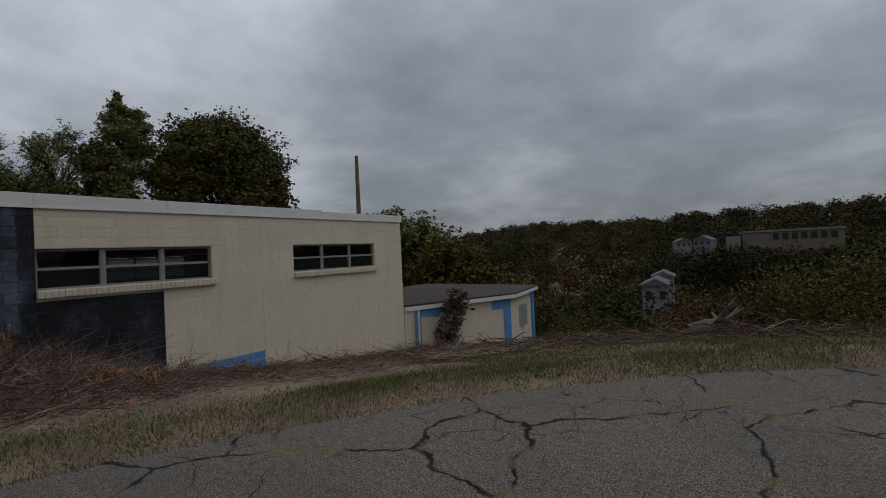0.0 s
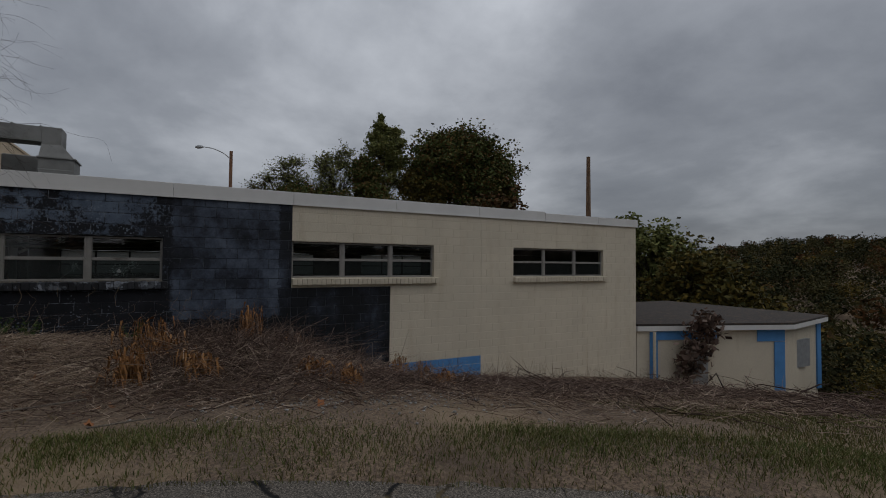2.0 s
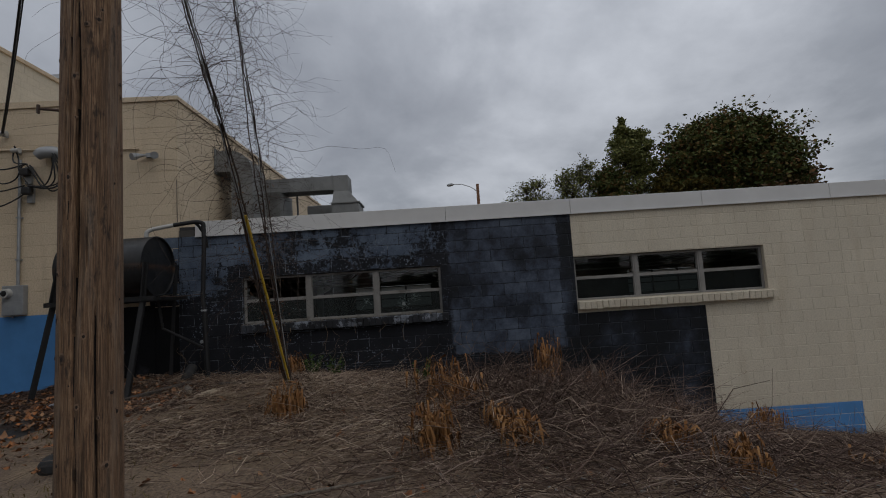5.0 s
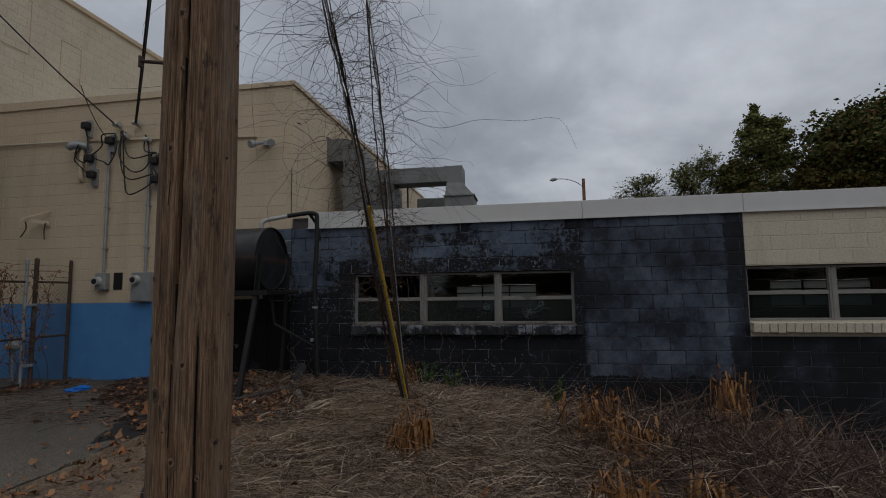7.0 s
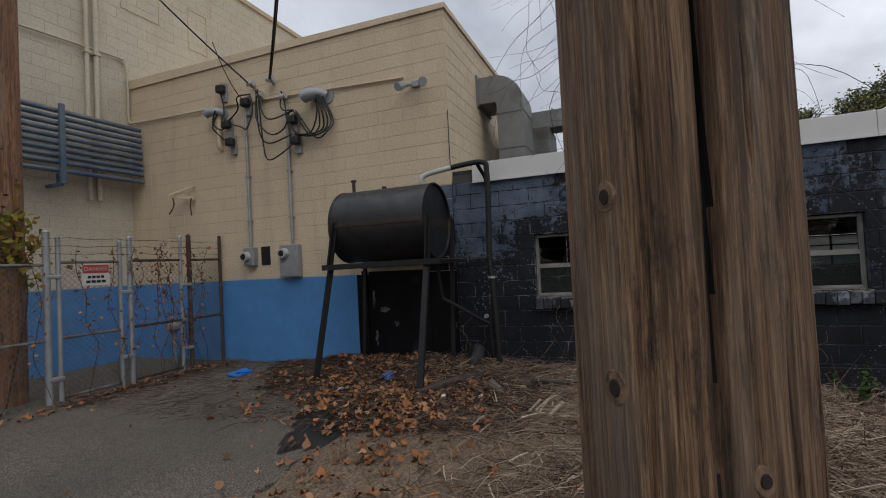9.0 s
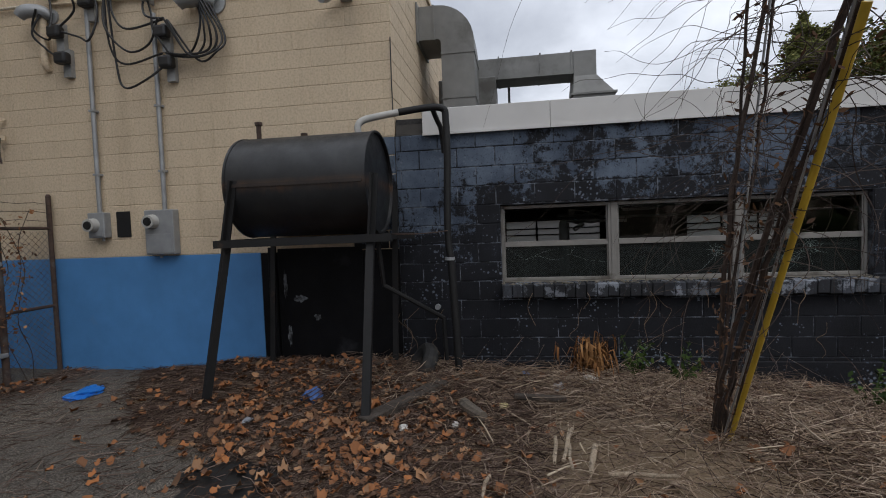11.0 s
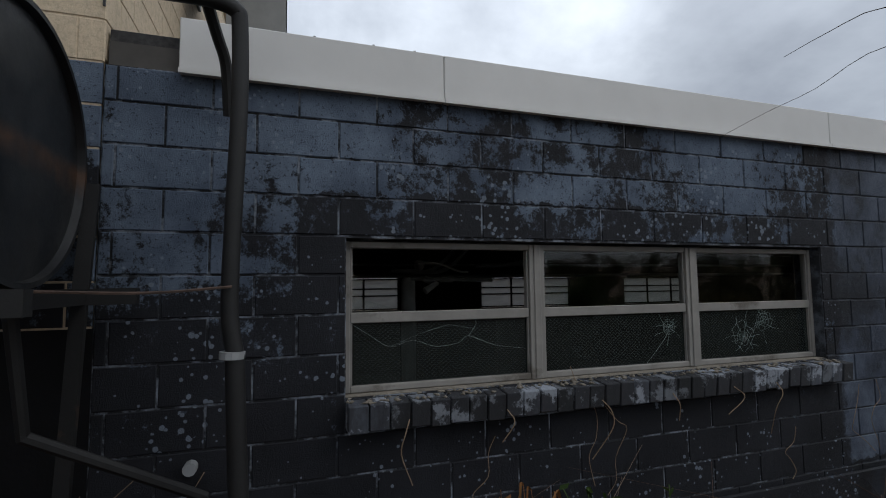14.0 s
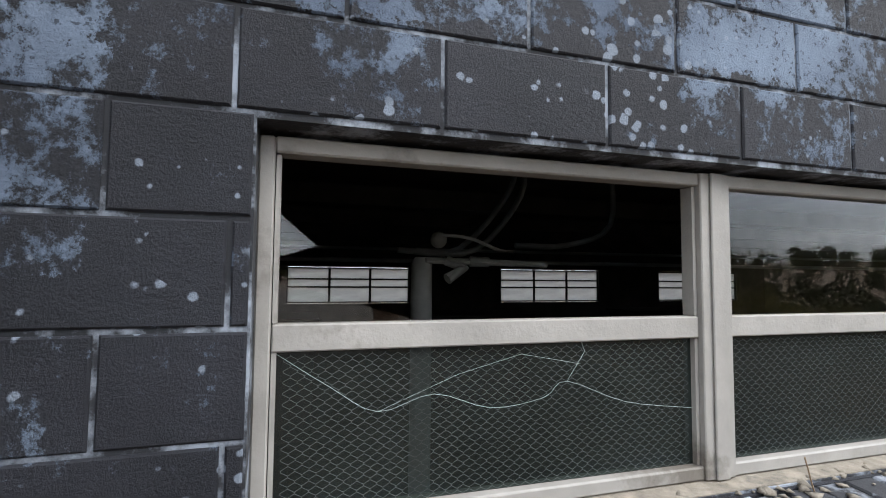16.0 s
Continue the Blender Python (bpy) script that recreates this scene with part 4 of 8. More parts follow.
for i, (a, b) in enumerate(((-2.9, 0.45), (3.3, 6.75), (9.1, 12.5))):
    win = thing(f"window_{i + 4}", "small-paned window across the dark workshop", "window", (-24.1, a, 0.75), kind="structure")
    bm = B()
    for k in range(4):
        y = a + (b - a) * k / 3
        box(bm, -24.13, -24.07, y - 0.03, y + 0.03, 0.75, 1.75)
    for z in (0.78, 1.2, 1.42, 1.72):
        box(bm, -24.12, -24.08, a, b, z - 0.02, z + 0.02)
    part("window_frame", bm, M_STEELB, win)
    for k in range(3):
        for z0, z1 in ((0.80, 1.18), (1.22, 1.40), (1.44, 1.70)):
            ya, yb = a + (b - a) * k / 3 + 0.03, a + (b - a) * (k + 1) / 3 - 0.03
            part("pane", box(B(), -24.104, -24.098, ya, yb, z0, z1), M_SKYPANE, win)


# ---------------- scattered ground cover ----------------
def random_near(rs, n, x0, x1, y0, y1, keep):
    """About n points in a rectangle, thinned by keep(x, y), which gives 0 to 1."""
    x, y = rs.uniform(x0, x1, n), rs.uniform(y0, y1, n)
    ok = rs.rand(n) < keep(x, y)
    return x[ok], y[ok]


def soil_z(x, y):
    return np.where(inside(x, y), 0.0, ground_z(x, y))


def stalks(name, x, y, rs, length, radius, tilt, material, lift=0.02, bend=0.25):
    """Thin three-sided bent stalks, each from its foot; tilt is degrees from upright, as a range."""
    n = len(x)
    z = soil_z(x, y) + lift * rs.rand(n)
    a, t = rs.rand(n) * 2 * np.pi, np.radians(rs.uniform(*tilt, n))
    ln, r = rs.uniform(*length, n), rs.uniform(*radius, n)
    d = np.stack([np.sin(t) * np.cos(a), np.sin(t) * np.sin(a), np.cos(t)], -1)
    foot = np.stack([x, y, z], -1)
    droop = np.stack([rs.normal(0, bend, n), rs.normal(0, bend, n), -np.abs(rs.normal(0, bend, n)) * np.sin(t)], -1)
    mid, tip = foot + d * ln[:, None] * 0.5, foot + d * ln[:, None] + droop * ln[:, None] * 0.5
    tip[:, 2] = np.maximum(tip[:, 2], soil_z(tip[:, 0], tip[:, 1]) + 0.004)
    side = np.cross(d, [0.3, 0.2, 0.93])
    side /= np.linalg.norm(side, axis=1)[:, None] + 1e-9
    up = np.cross(side, d)
    rings = []
    for p, k in ((foot, 1.0), (mid, 0.85), (tip, 0.35)):
        for j in range(3):
            b = 2 * np.pi * j / 3
            rings.append(p + (np.cos(b) * side + np.sin(b) * up) * (r * k)[:, None])
    v = np.stack(rings, 1).reshape(-1, 3)
    f = np.array([(s * 3 + j, s * 3 + (j + 1) % 3, s * 3 + 3 + (j + 1) % 3, s * 3 + 3 + j) for s in (0, 1) for j in range(3)])
    return soup(name, v, (f[None] + 9 * np.arange(n)[:, None, None]).reshape(-1, 4), material)


def blades(name, x, y, rs, height, width, lean, material, base=None):
    """Flat tapering grass blades of two quads."""
    n = len(x)
    z = soil_z(x, y) - 0.005 if base is None else base
    a, h, w = rs.rand(n) * 2 * np.pi, rs.uniform(*height, n), rs.uniform(*width, n)
    b = rs.rand(n) * 2 * np.pi
    side = np.stack([np.cos(a), np.sin(a), 0 * a], -1) * w[:, None] / 2
    out = np.stack([np.cos(b), np.sin(b), 0 * a], -1) * (rs.uniform(*lean, n) * h)[:, None]
    foot, rise = np.stack([x, y, z], -1), np.stack([0 * h, 0 * h, h], -1)
    mid, tip = foot + rise * 0.6 + out * 0.35, foot + rise * 0.9 + out
    v = np.stack([foot - side, foot + side, mid + side * 0.75, mid - side * 0.75, tip + side * 0.12, tip - side * 0.12], 1).reshape(-1, 3)
    f = np.array([(0, 1, 2, 3), (3, 2, 4, 5)])
    return soup(name, v, (f[None] + 6 * np.arange(n)[:, None, None]).reshape(-1, 4), material)


def dead_leaves(name, x, y, rs, size, material, lift=0.03):
    """Curled five-pointed leaves lying about."""
    n = len(x)
    c = np.stack([x, y, soil_z(x, y) + 0.008 + lift * rs.rand(n)], -1)
    s, a = rs.uniform(*size, n), rs.rand(n) * 2 * np.pi
    u = np.stack([np.cos(a), np.sin(a), rs.normal(0, 0.35, n)], -1)
    w = np.stack([-np.sin(a), np.cos(a), rs.normal(0, 0.35, n)], -1)
    shape = [(0, -1.0), (0.5, -0.62), (0.9, -0.42), (0.68, 0.15), (0.60, 0.68), (0.08, 0.85), (-0.55, 0.72), (-0.72, 0.12), (-0.86, -0.45), (-0.42, -0.66)]
    pts = [c + np.array([0, 0, 1]) * (s * 0.0)[:, None]]
    for p, q in shape:
        rise_v = np.array([0, 0, 1]) * (s * 0.7 * (p * p + 0.5 * q * q) * rs.uniform(-0.15, 1.0, n))[:, None]
        pts.append(c + (u * p + w * q) * (s / 2)[:, None] + rise_v)
    v = np.stack(pts, 1).reshape(-1, 3)
    f = np.array([(0, 1 + i, 1 + (i + 1) % 10) for i in range(10)])
    return soup(name, v, (f[None] + 11 * np.arange(n)[:, None, None]).reshape(-1, 3), material)


def stones(name, x, y, rs, size, material):
    n = len(x)
    s = rs.uniform(*size, n)[:, None]
    c = np.stack([x, y, soil_z(x, y)], -1) + np.array([0, 0, 0.25]) * s
    dirs = np.array([(1, 0, 0), (0, 1, 0), (-1, 0, 0), (0, -1, 0), (0, 0, 0.7), (0, 0, -0.7)])
    v = np.stack([c + (d * rs.uniform(0.35, 0.65, (n, 1)) + rs.normal(0, 0.08, (n, 3))) * s for d in dirs], 1).reshape(-1, 3)
    f = np.array([(0, 1, 4), (1, 2, 4), (2, 3, 4), (3, 0, 4), (1, 0, 5), (2, 1, 5), (3, 2, 5), (0, 3, 5)])
    return soup(name, v, (f[None] + 6 * np.arange(n)[:, None, None]).reshape(-1, 3), material)


def blob(cx, cy, rx, ry, soft=1.0):
    return lambda x, y: np.exp(-(((x - cx) / rx) ** 2 + ((y - cy) / ry) ** 2) * soft)


M_STALK = leaf_mat("dead_stalks", (0.075, 0.047, 0.034), (0.185, 0.126, 0.091), (0.36, 0.268, 0.20), (0.095, 0.062, 0.045), (0.52, 0.41, 0.31), gloss=0.85)
M_TWIG = leaf_mat("dark_twigs", (0.040, 0.026, 0.021), (0.088, 0.056, 0.044), (0.165, 0.113, 0.089), (0.060, 0.039, 0.031), (0.27, 0.20, 0.16), gloss=0.9)
M_STRAW = leaf_mat("pale_straw", (0.27, 0.193, 0.13), (0.43, 0.325, 0.232), (0.14, 0.094, 0.064), (0.55, 0.44, 0.33), (0.065, 0.043, 0.03), gloss=0.85)
M_ORANGE = leaf_mat("orange_dead_grass", (0.235, 0.112, 0.040), (0.135, 0.060, 0.024), (0.33, 0.175, 0.072), (0.18, 0.083, 0.030), gloss=0.8)
M_GRASS = leaf_mat("lawn_grass", (0.062, 0.080, 0.020), (0.086, 0.098, 0.027), (0.140, 0.120, 0.046), (0.068, 0.085, 0.022), (0.170, 0.128, 0.058), (0.115, 0.095, 0.036), gloss=0.75)
M_VERGE = leaf_mat("verge_grass", (0.062, 0.088, 0.020), (0.105, 0.118, 0.036), (0.185, 0.150, 0.066), (0.080, 0.104, 0.026), (0.072, 0.098, 0.022), (0.14, 0.135, 0.05), gloss=0.75)
M_DRYG = leaf_mat("dry_lawn_grass", (0.155, 0.115, 0.042), (0.115, 0.085, 0.030), (0.205, 0.15, 0.065), (0.082, 0.075, 0.022), gloss=0.8)
M_LEAFD = leaf_mat("fallen_leaves", (0.29, 0.125, 0.055), (0.165, 0.08, 0.042), (0.40, 0.225, 0.12), (0.09, 0.052, 0.035), (0.36, 0.145, 0.055), (0.12, 0.065, 0.04), gloss=0.75)
M_STONE = leaf_mat("pale_gravel", (0.30, 0.29, 0.275), (0.20, 0.19, 0.18), (0.42, 0.41, 0.39), (0.14, 0.13, 0.12), gloss=0.9)
M_REED = leaf_mat("pale_reeds", (0.476, 0.383, 0.265), (0.582, 0.489, 0.370), (0.344, 0.265, 0.185), gloss=0.8)
M_WEED = leaf_mat("green_weed", (0.04, 0.072, 0.015), (0.065, 0.098, 0.022), (0.028, 0.05, 0.013), gloss=0.6)

rs = np.random.RandomState(11)


def bare(x, y):
    """Where brush lies: off the asphalt, towards the walls, thin near the trodden edge."""
    d = edge_distance(x, y)
    return np.where(inside(x, y), 0.0, np.clip((d - 0.9) / 1.6, 0, 1)) * (x > WX + 0.02)


def brushy(x, y):
    b = bare(x, y)
    lump = 0.35 + 0.65 * np.clip(0.5 + waves(x, y, 1.6, 21) * 1.6, 0, 1)
    return b * lump


stuff = []
x, y = random_near(rs, 38000, WX, -3.5, -4.5, 9, brushy)
stuff.append((stalks("brush_litter", x, y, rs, (0.12, 0.5), (0.0014, 0.0042), (64, 93), M_STALK, 0.06, 0.6), "litter of dead grey-brown stalks over the soil", "dead brush"))
x, y = random_near(rs, 30000, -11.3, -6.8, -4.0, 2.2, brushy)
stuff.append((stalks("straw_litter", x, y, rs, (0.06, 0.32), (0.0014, 0.0040), (66, 93), M_STRAW, 0.08, 0.7), "pale broken straw lying on the ground", "straw"))
x, y = random_near(rs, 20000, -11.3, -5.6, -4.0, 3.4, lambda x, y: brushy(x, y))
stuff.append((stalks("dark_litter", x, y, rs, (0.08, 0.4), (0.0013, 0.0034), (66, 93), M_TWIG, 0.07, 0.6), "dark twigs and broken stems mixed into the straw", "twigs"))
x, y = random_near(rs, 420, -11.0, -7.0, -3.6, 1.2, lambda x, y: bare(x, y) * 0.35)
stuff.append((stalks("reed_stems", x, y, rs, (0.12, 0.4), (0.004, 0.008), (80, 93), M_REED, 0.08, 0.1), "pale flattened reed stems on the straw", "reeds"))
x, y = random_near(rs, 26000, -11.4, -5.0, 0.3, 7.5, lambda x, y: bare(x, y) * np.clip(1.25 * blob(-8.4, 2.0, 1.7, 1.3)(x, y) + 0.8 * blob(-8.0, 4.2, 1.6, 1.6)(x, y) + 0.10, 0, 1))
stuff.append((stalks("brush_heap", x, y, rs, (0.15, 0.55), (0.0018, 0.0048), (58, 93), M_TWIG, 0.14), "heap of cut dark brown brush against the wall", "dead brush"))
x, y = random_near(rs, 9000, -10.8, -6.5, 0.2, 4.5, lambda x, y: bare(x, y) * np.clip(blob(-8.7, 2.0, 1.1, 0.9)(x, y) + 0.7 * blob(-9.3, 3.3, 0.9, 0.7)(x, y), 0, 1))
stuff.append((stalks("brush_heap", x, y, rs, (0.3, 0.8), (0.002, 0.005), (22, 88), M_TWIG, 0.30, 0.7), "tangled heap of cut brush by the black wall", "dead brush"))
x, y = random_near(rs, 7000, -10.8, -6.0, 0.0, 5.0, lambda x, y: bare(x, y) * np.clip(blob(-8.7, 2.0, 1.4, 1.1)(x, y) + 0.7 * blob(-9.3, 3.3, 1.0, 0.9)(x, y), 0, 1))
stuff.append((stalks("heap_stems", x, y, rs, (0.15, 0.5), (0.0018, 0.0045), (40, 93), M_STALK, 0.30, 0.9), "pale bent stems sticking out of the brush heap", "dead brush"))
x, y = random_near(rs, 1500, -11.35, -6.6, -3.2, 4.6, lambda x, y: bare(x, y) * 0.42)
stuff.append((stalks("arching_stems", x, y, rs, (0.3, 0.95), (0.0012, 0.0026), (28, 82), M_STALK, 0.05, 1.1), "thin dry stems arching out of the matted straw", "dead stems"))
x, y = random_near(rs, 30000, -9.5, 4, 4.5, 12.5, lambda x, y: bare(x, y) * np.clip(np.exp(-((y - 9.7 - 0.5 * (x + 2) * (x < -2)) / 0.9) ** 2) * 0.9 + 0.10 + 0.8 * blob(-6.6, 6.4, 1.3, 2.2)(x, y), 0, 1))
stuff.append((stalks("brush_row", x, y, rs, (0.2, 0.6), (0.0025, 0.006), (66, 94), M_TWIG, 0.10), "row of cut branches along the edge of the slope", "dead brush"))
x, y = random_near(rs, 1250, -9.5, 4, 4.5, 11, lambda x, y: bare(x, y) * np.exp(-((y - 9.7 - 0.5 * (x + 2) * (x < -2)) / 0.8) ** 2))
stuff.append((stalks("cut_branches", x, y, rs, (0.4, 1.2), (0.004, 0.013), (66, 96), M_TWIG, 0.20, 0.5), "grey cut branches on the brush row", "branches"))
x, y = random_near(rs, 900, -11.3, -5.5, 1.0, 12, lambda x, y: bare(x, y) * np.clip((WX + 4.0 - x) / 1.5 + 0.15, 0, 1) * 0.5)
stuff.append((stalks("standing_stems", x, y, rs, (0.2, 0.7), (0.002, 0.004), (2, 25), M_STALK, 0.0), "thin dead stems standing by the wall", "weeds"))


def lawn(x, y):
    d = edge_distance(x, y)
    strip = np.clip(1.2 - np.abs(d - 0.5) / 0.75, 0, 1) * (y > -0.3)
    field = ((y > 5.2) & (d < 4.2)) * np.clip((4.2 - d) / 1.5, 0, 1)
    return np.where(inside(x, y), (d < 0.05) * 0.6, np.clip(np.maximum(strip, field), 0, 1) * (0.45 + 0.55 * np.clip(0.5 + waves(x, y, 2.2, 33) * 1.8, 0, 1)))


x, y = random_near(rs, 260000, -5.5, 5, -0.3, 10.5, lawn)
stuff.append((blades("lawn", x, y, rs, (0.02, 0.065), (0.004, 0.008), (0.2, 1.0), M_GRASS), "short green and yellowing grass beside the asphalt", "grass"))
x, y = random_near(rs, 170000, -5.4, 0.5, 0.2, 6.8, lambda x, y: np.where(inside(x, y), 0, np.clip(1.5 - np.abs(edge_distance(x, y) - 0.55) / 0.32, 0, 1)) * np.clip(0.62 + waves(x, y, 2.6, 35) * 1.6, 0.05, 1))
stuff.append((blades("green_verge", x, y, rs, (0.02, 0.08), (0.003, 0.007), (0.2, 1.3), M_VERGE), "green grass strip along the asphalt", "grass"))
x, y = random_near(rs, 90000, -8.5, 5, -3.8, 10.5, lambda x, y: np.where(inside(x, y), 0, np.clip(1.15 - edge_distance(x, y) / 1.7, 0, 1)) * np.clip(0.4 + waves(x, y, 2.0, 41) * 1.8, 0.05, 1) * np.where((y > 0.3) & (y < 5), 0.2, 1))
stuff.append((blades("dry_grass", x, y, rs, (0.02, 0.07), (0.004, 0.009), (0.3, 1.4), M_DRYG), "dry tan grass along the edge of the asphalt", "grass"))
x, y = random_near(rs, 9000, -9, -3, 0.5, 6.5, lambda x, y: bare(x, y) * np.clip(blob(-5.6, 2.2, 1.0, 1.3)(x, y) + 0.35 * blob(-5.8, 4, 1.2, 1.5)(x, y), 0, 1))
stuff.append((stones("gravel", x, y, rs, (0.012, 0.045), M_STONE), "pale gravel scattered on bare soil", "gravel"))
x, y = random_near(rs, 11000, -11.4, -5.8, -8.0, 0.5, lambda x, y: np.clip(1.1 * blob(-9.9, -4.1, 0.9, 0.9)(x, y) + 0.8 * blob(-9.2, -3.4, 1.0, 0.55)(x, y) + 0.75 * blob(-10.6, -4.9, 0.8, 0.9)(x, y) + 0.35 * blob(-7.3, -3.5, 1.0, 0.5)(x, y)
                  + 0.6 * np.exp(-((y + 7.95) / 0.22) ** 2) + np.where(inside(x, y), 0.003, 0.035), 0, 1))
stuff.append((dead_leaves("fallen_leaves", x, y, rs, (0.03, 0.085), M_LEAFD, 0.045), "curled orange and brown fallen leaves", "leaves"))
x, y = random_near(rs, 7000, -11, -4.0, -8.15, 3, lambda x, y: 0.75 * np.exp(-((y + 8.35) / 0.35) ** 2) * (x > -11) + 0.03 * (y > -3) * bare(x, y))
stuff.append((dead_leaves("drifted_leaves", x, y, rs, (0.035, 0.085), M_LEAFD), "brown leaves drifted along the fence", "leaves"))
x, y = random_near(rs, 24000, -11.45, -8.8, -8.0, -2.4, lambda x, y: np.where(inside(x, y), 0.10 + 0.7 * np.exp(-((y + 7.9) / 0.25) ** 2), 0.9))
stuff.append((stalks("twig_litter", x, y, rs, (0.06, 0.3), (0.0015, 0.0035), (80, 92), M_TWIG, 0.03), "dark twigs and leaf crumbs under the tank", "twigs"))
for ob, label, cat in stuff:
    tagged(ob, label, cat, kind="stuff")


def tuft(cx, cy, n, h, spread):
    """A clump of dry stems with broad withered leaves drooping from them."""
    r = np.random.RandomState(int(abs(cx * 131 + cy * 57)) % 9999)
    z0 = float(soil_z(np.array([cx]), np.array([cy]))[0])
    t = thing("grass_tuft", "tuft of tall orange-brown dead grass with drooping leaves", "grass tuft", (cx, cy, z0), "dead grass tufts")
    vs, fs = [], []
    for i in range(n):
        x, y = max(cx + r.normal(0, spread), WX + 0.04), cy + r.normal(0, spread)
        foot = np.array([x, y, float(soil_z(np.array([x]), np.array([y]))[0]) - 0.01])
        a, lean, ln = r.rand() * 6.28, r.uniform(0.0, 0.22), h * r.uniform(0.45, 1.0)
        out = np.array([math.cos(a), math.sin(a), 0])
        top = foot + np.array([0, 0, ln]) + out * lean * ln
        side = np.array([-out[1], out[0], 0])
        w = r.uniform(0.0025, 0.005)
        k = len(vs)
        vs += [foot - side * w, foot + side * w, top + side * w * 0.5, top - side * w * 0.5]
        fs.append((k, k + 1, k + 2, k + 3))
        for q in range(r.randint(2, 5)):
            u = r.uniform(0.3, 1.0)
            p = foot * (1 - u) + top * u
            b = r.rand() * 6.28
            o = np.array([math.cos(b), math.sin(b), 0])
            sd = np.array([-o[1], o[0], r.normal(0, 0.5)])
            reach, fall, wd = r.uniform(0.03, 0.12), r.uniform(0.06, 0.26) * (0.5 + h), r.uniform(0.005, 0.013)
            line = [p, p + o * reach * 0.6 + np.array([0, 0, 0.03]), p + o * reach + np.array([0, 0, -fall * 0.45]), p + o * reach * 1.15 + np.array([0, 0, -fall])]
            k = len(vs)
            for e, c in enumerate(line):
                c[2] = max(c[2], foot[2] + 0.01)
                g = wd * (0.6, 1.0, 0.9, 0.2)[e]
                vs += [c - sd * g, c + sd * g + r.normal(0, 0.003, 3)]
            fs += [(k + 2 * e, k + 2 * e + 1, k + 2 * e + 3, k + 2 * e + 2) for e in range(3)]
    ob = soup("foliage", vs, fs, M_ORANGE)
    ob.parent, ob.matrix_parent_inverse = t, Matrix.Translation(t.location).inverted()
    tagged(ob, kind="stuff")


TUFT_AT = ((-11.28, -1.85, 60, 0.46, 0.10), (-8.15, -0.92, 55, 0.42, 0.09), (-6.96, 0.64, 48, 0.47, 0.08), (-8.41, 0.93, 50, 0.44, 0.09), (-9.55, 2.15, 60, 1.0, 0.09), (-7.03, 1.33, 34, 0.34, 0.07), (-7.39, 1.19, 26, 0.36, 0.06), (-6.98, 2.56, 36, 0.30, 0.09), (-6.60, 2.91, 30, 0.32, 0.07),
           (-9.04, 4.59, 40, 0.55, 0.08), (-8.92, 0.74, 70, 0.58, 0.13), (-10.1, 2.9, 40, 0.7, 0.09), (-8.9, 3.5, 34, 0.36, 0.13), (-6.9, 4.4, 30, 0.32, 0.12), (-11.2, 6.2, 26, 0.5, 0.07))
for cx, cy, n, h, s in TUFT_AT:
    tuft(cx, cy, n, h, s)
for cx, cy in ((-11.25, -1.45), (-11.1, -1.05), (-10.2, 3.6), (-10.9, 0.4)):
    r = np.random.RandomState(int(-cx * 97))
    bm = B()
    z = float(soil_z(np.array([cx]), np.array([cy]))[0])
    w = thing("weed", "leafy green weed at the foot of the wall", "weed", (cx, cy, z), "green weeds")
    stems, lv, lf = B(), [], []
    for i in range(9):
        a, ln = r.rand() * 6.28, r.uniform(0.2, 0.42)
        tip = np.array([cx + 0.16 * math.cos(a), cy + 0.16 * math.sin(a), z + ln])
        tube(stems, [(cx, cy, z), (cx + 0.05 * math.cos(a), cy + 0.05 * math.sin(a), z + ln * 0.55), tuple(tip)], 0.003, 4)
        for k in range(9):
            t = 0.3 + 0.7 * k / 8
            c = np.array([cx, cy, z]) * (1 - t) + tip * t + r.normal(0, 0.012, 3)
            u, v = r.normal(0, 1, 3), r.normal(0, 1, 3)
            u, v = u / np.linalg.norm(u) * 0.035, v / np.linalg.norm(v) * 0.02
            j = len(lv)
            lv += [c - u, c + v, c + u, c - v]
            lf.append((j, j + 1, j + 2, j + 3))
    part("stem", stems, M_WEED, w)
    ob = soup("foliage", lv, lf, M_WEED)
    ob.parent, ob.matrix_parent_inverse = w, Matrix.Translation(w.location).inverted()

# ---------------- poles, guys, vines ----------------
M_KNOT = plain("dark_knot_wood", (0.022, 0.014, 0.010), 0.9, 0, 0.4, 20, 0.5)
M_KNOTRING = plain("grey_knot_rim", (0.20, 0.125, 0.078), 0.9, 0, 0.45, 60, 0.6, (0.06, 0.035, 0.022), (0.5, 0.6))
# near-black for the inside of splits, shade put into the colour
M_SPLITSHADE = plain("split_shade_black", (0.010, 0.007, 0.006), 0.95, 0, 0.4, 20, 0.5)


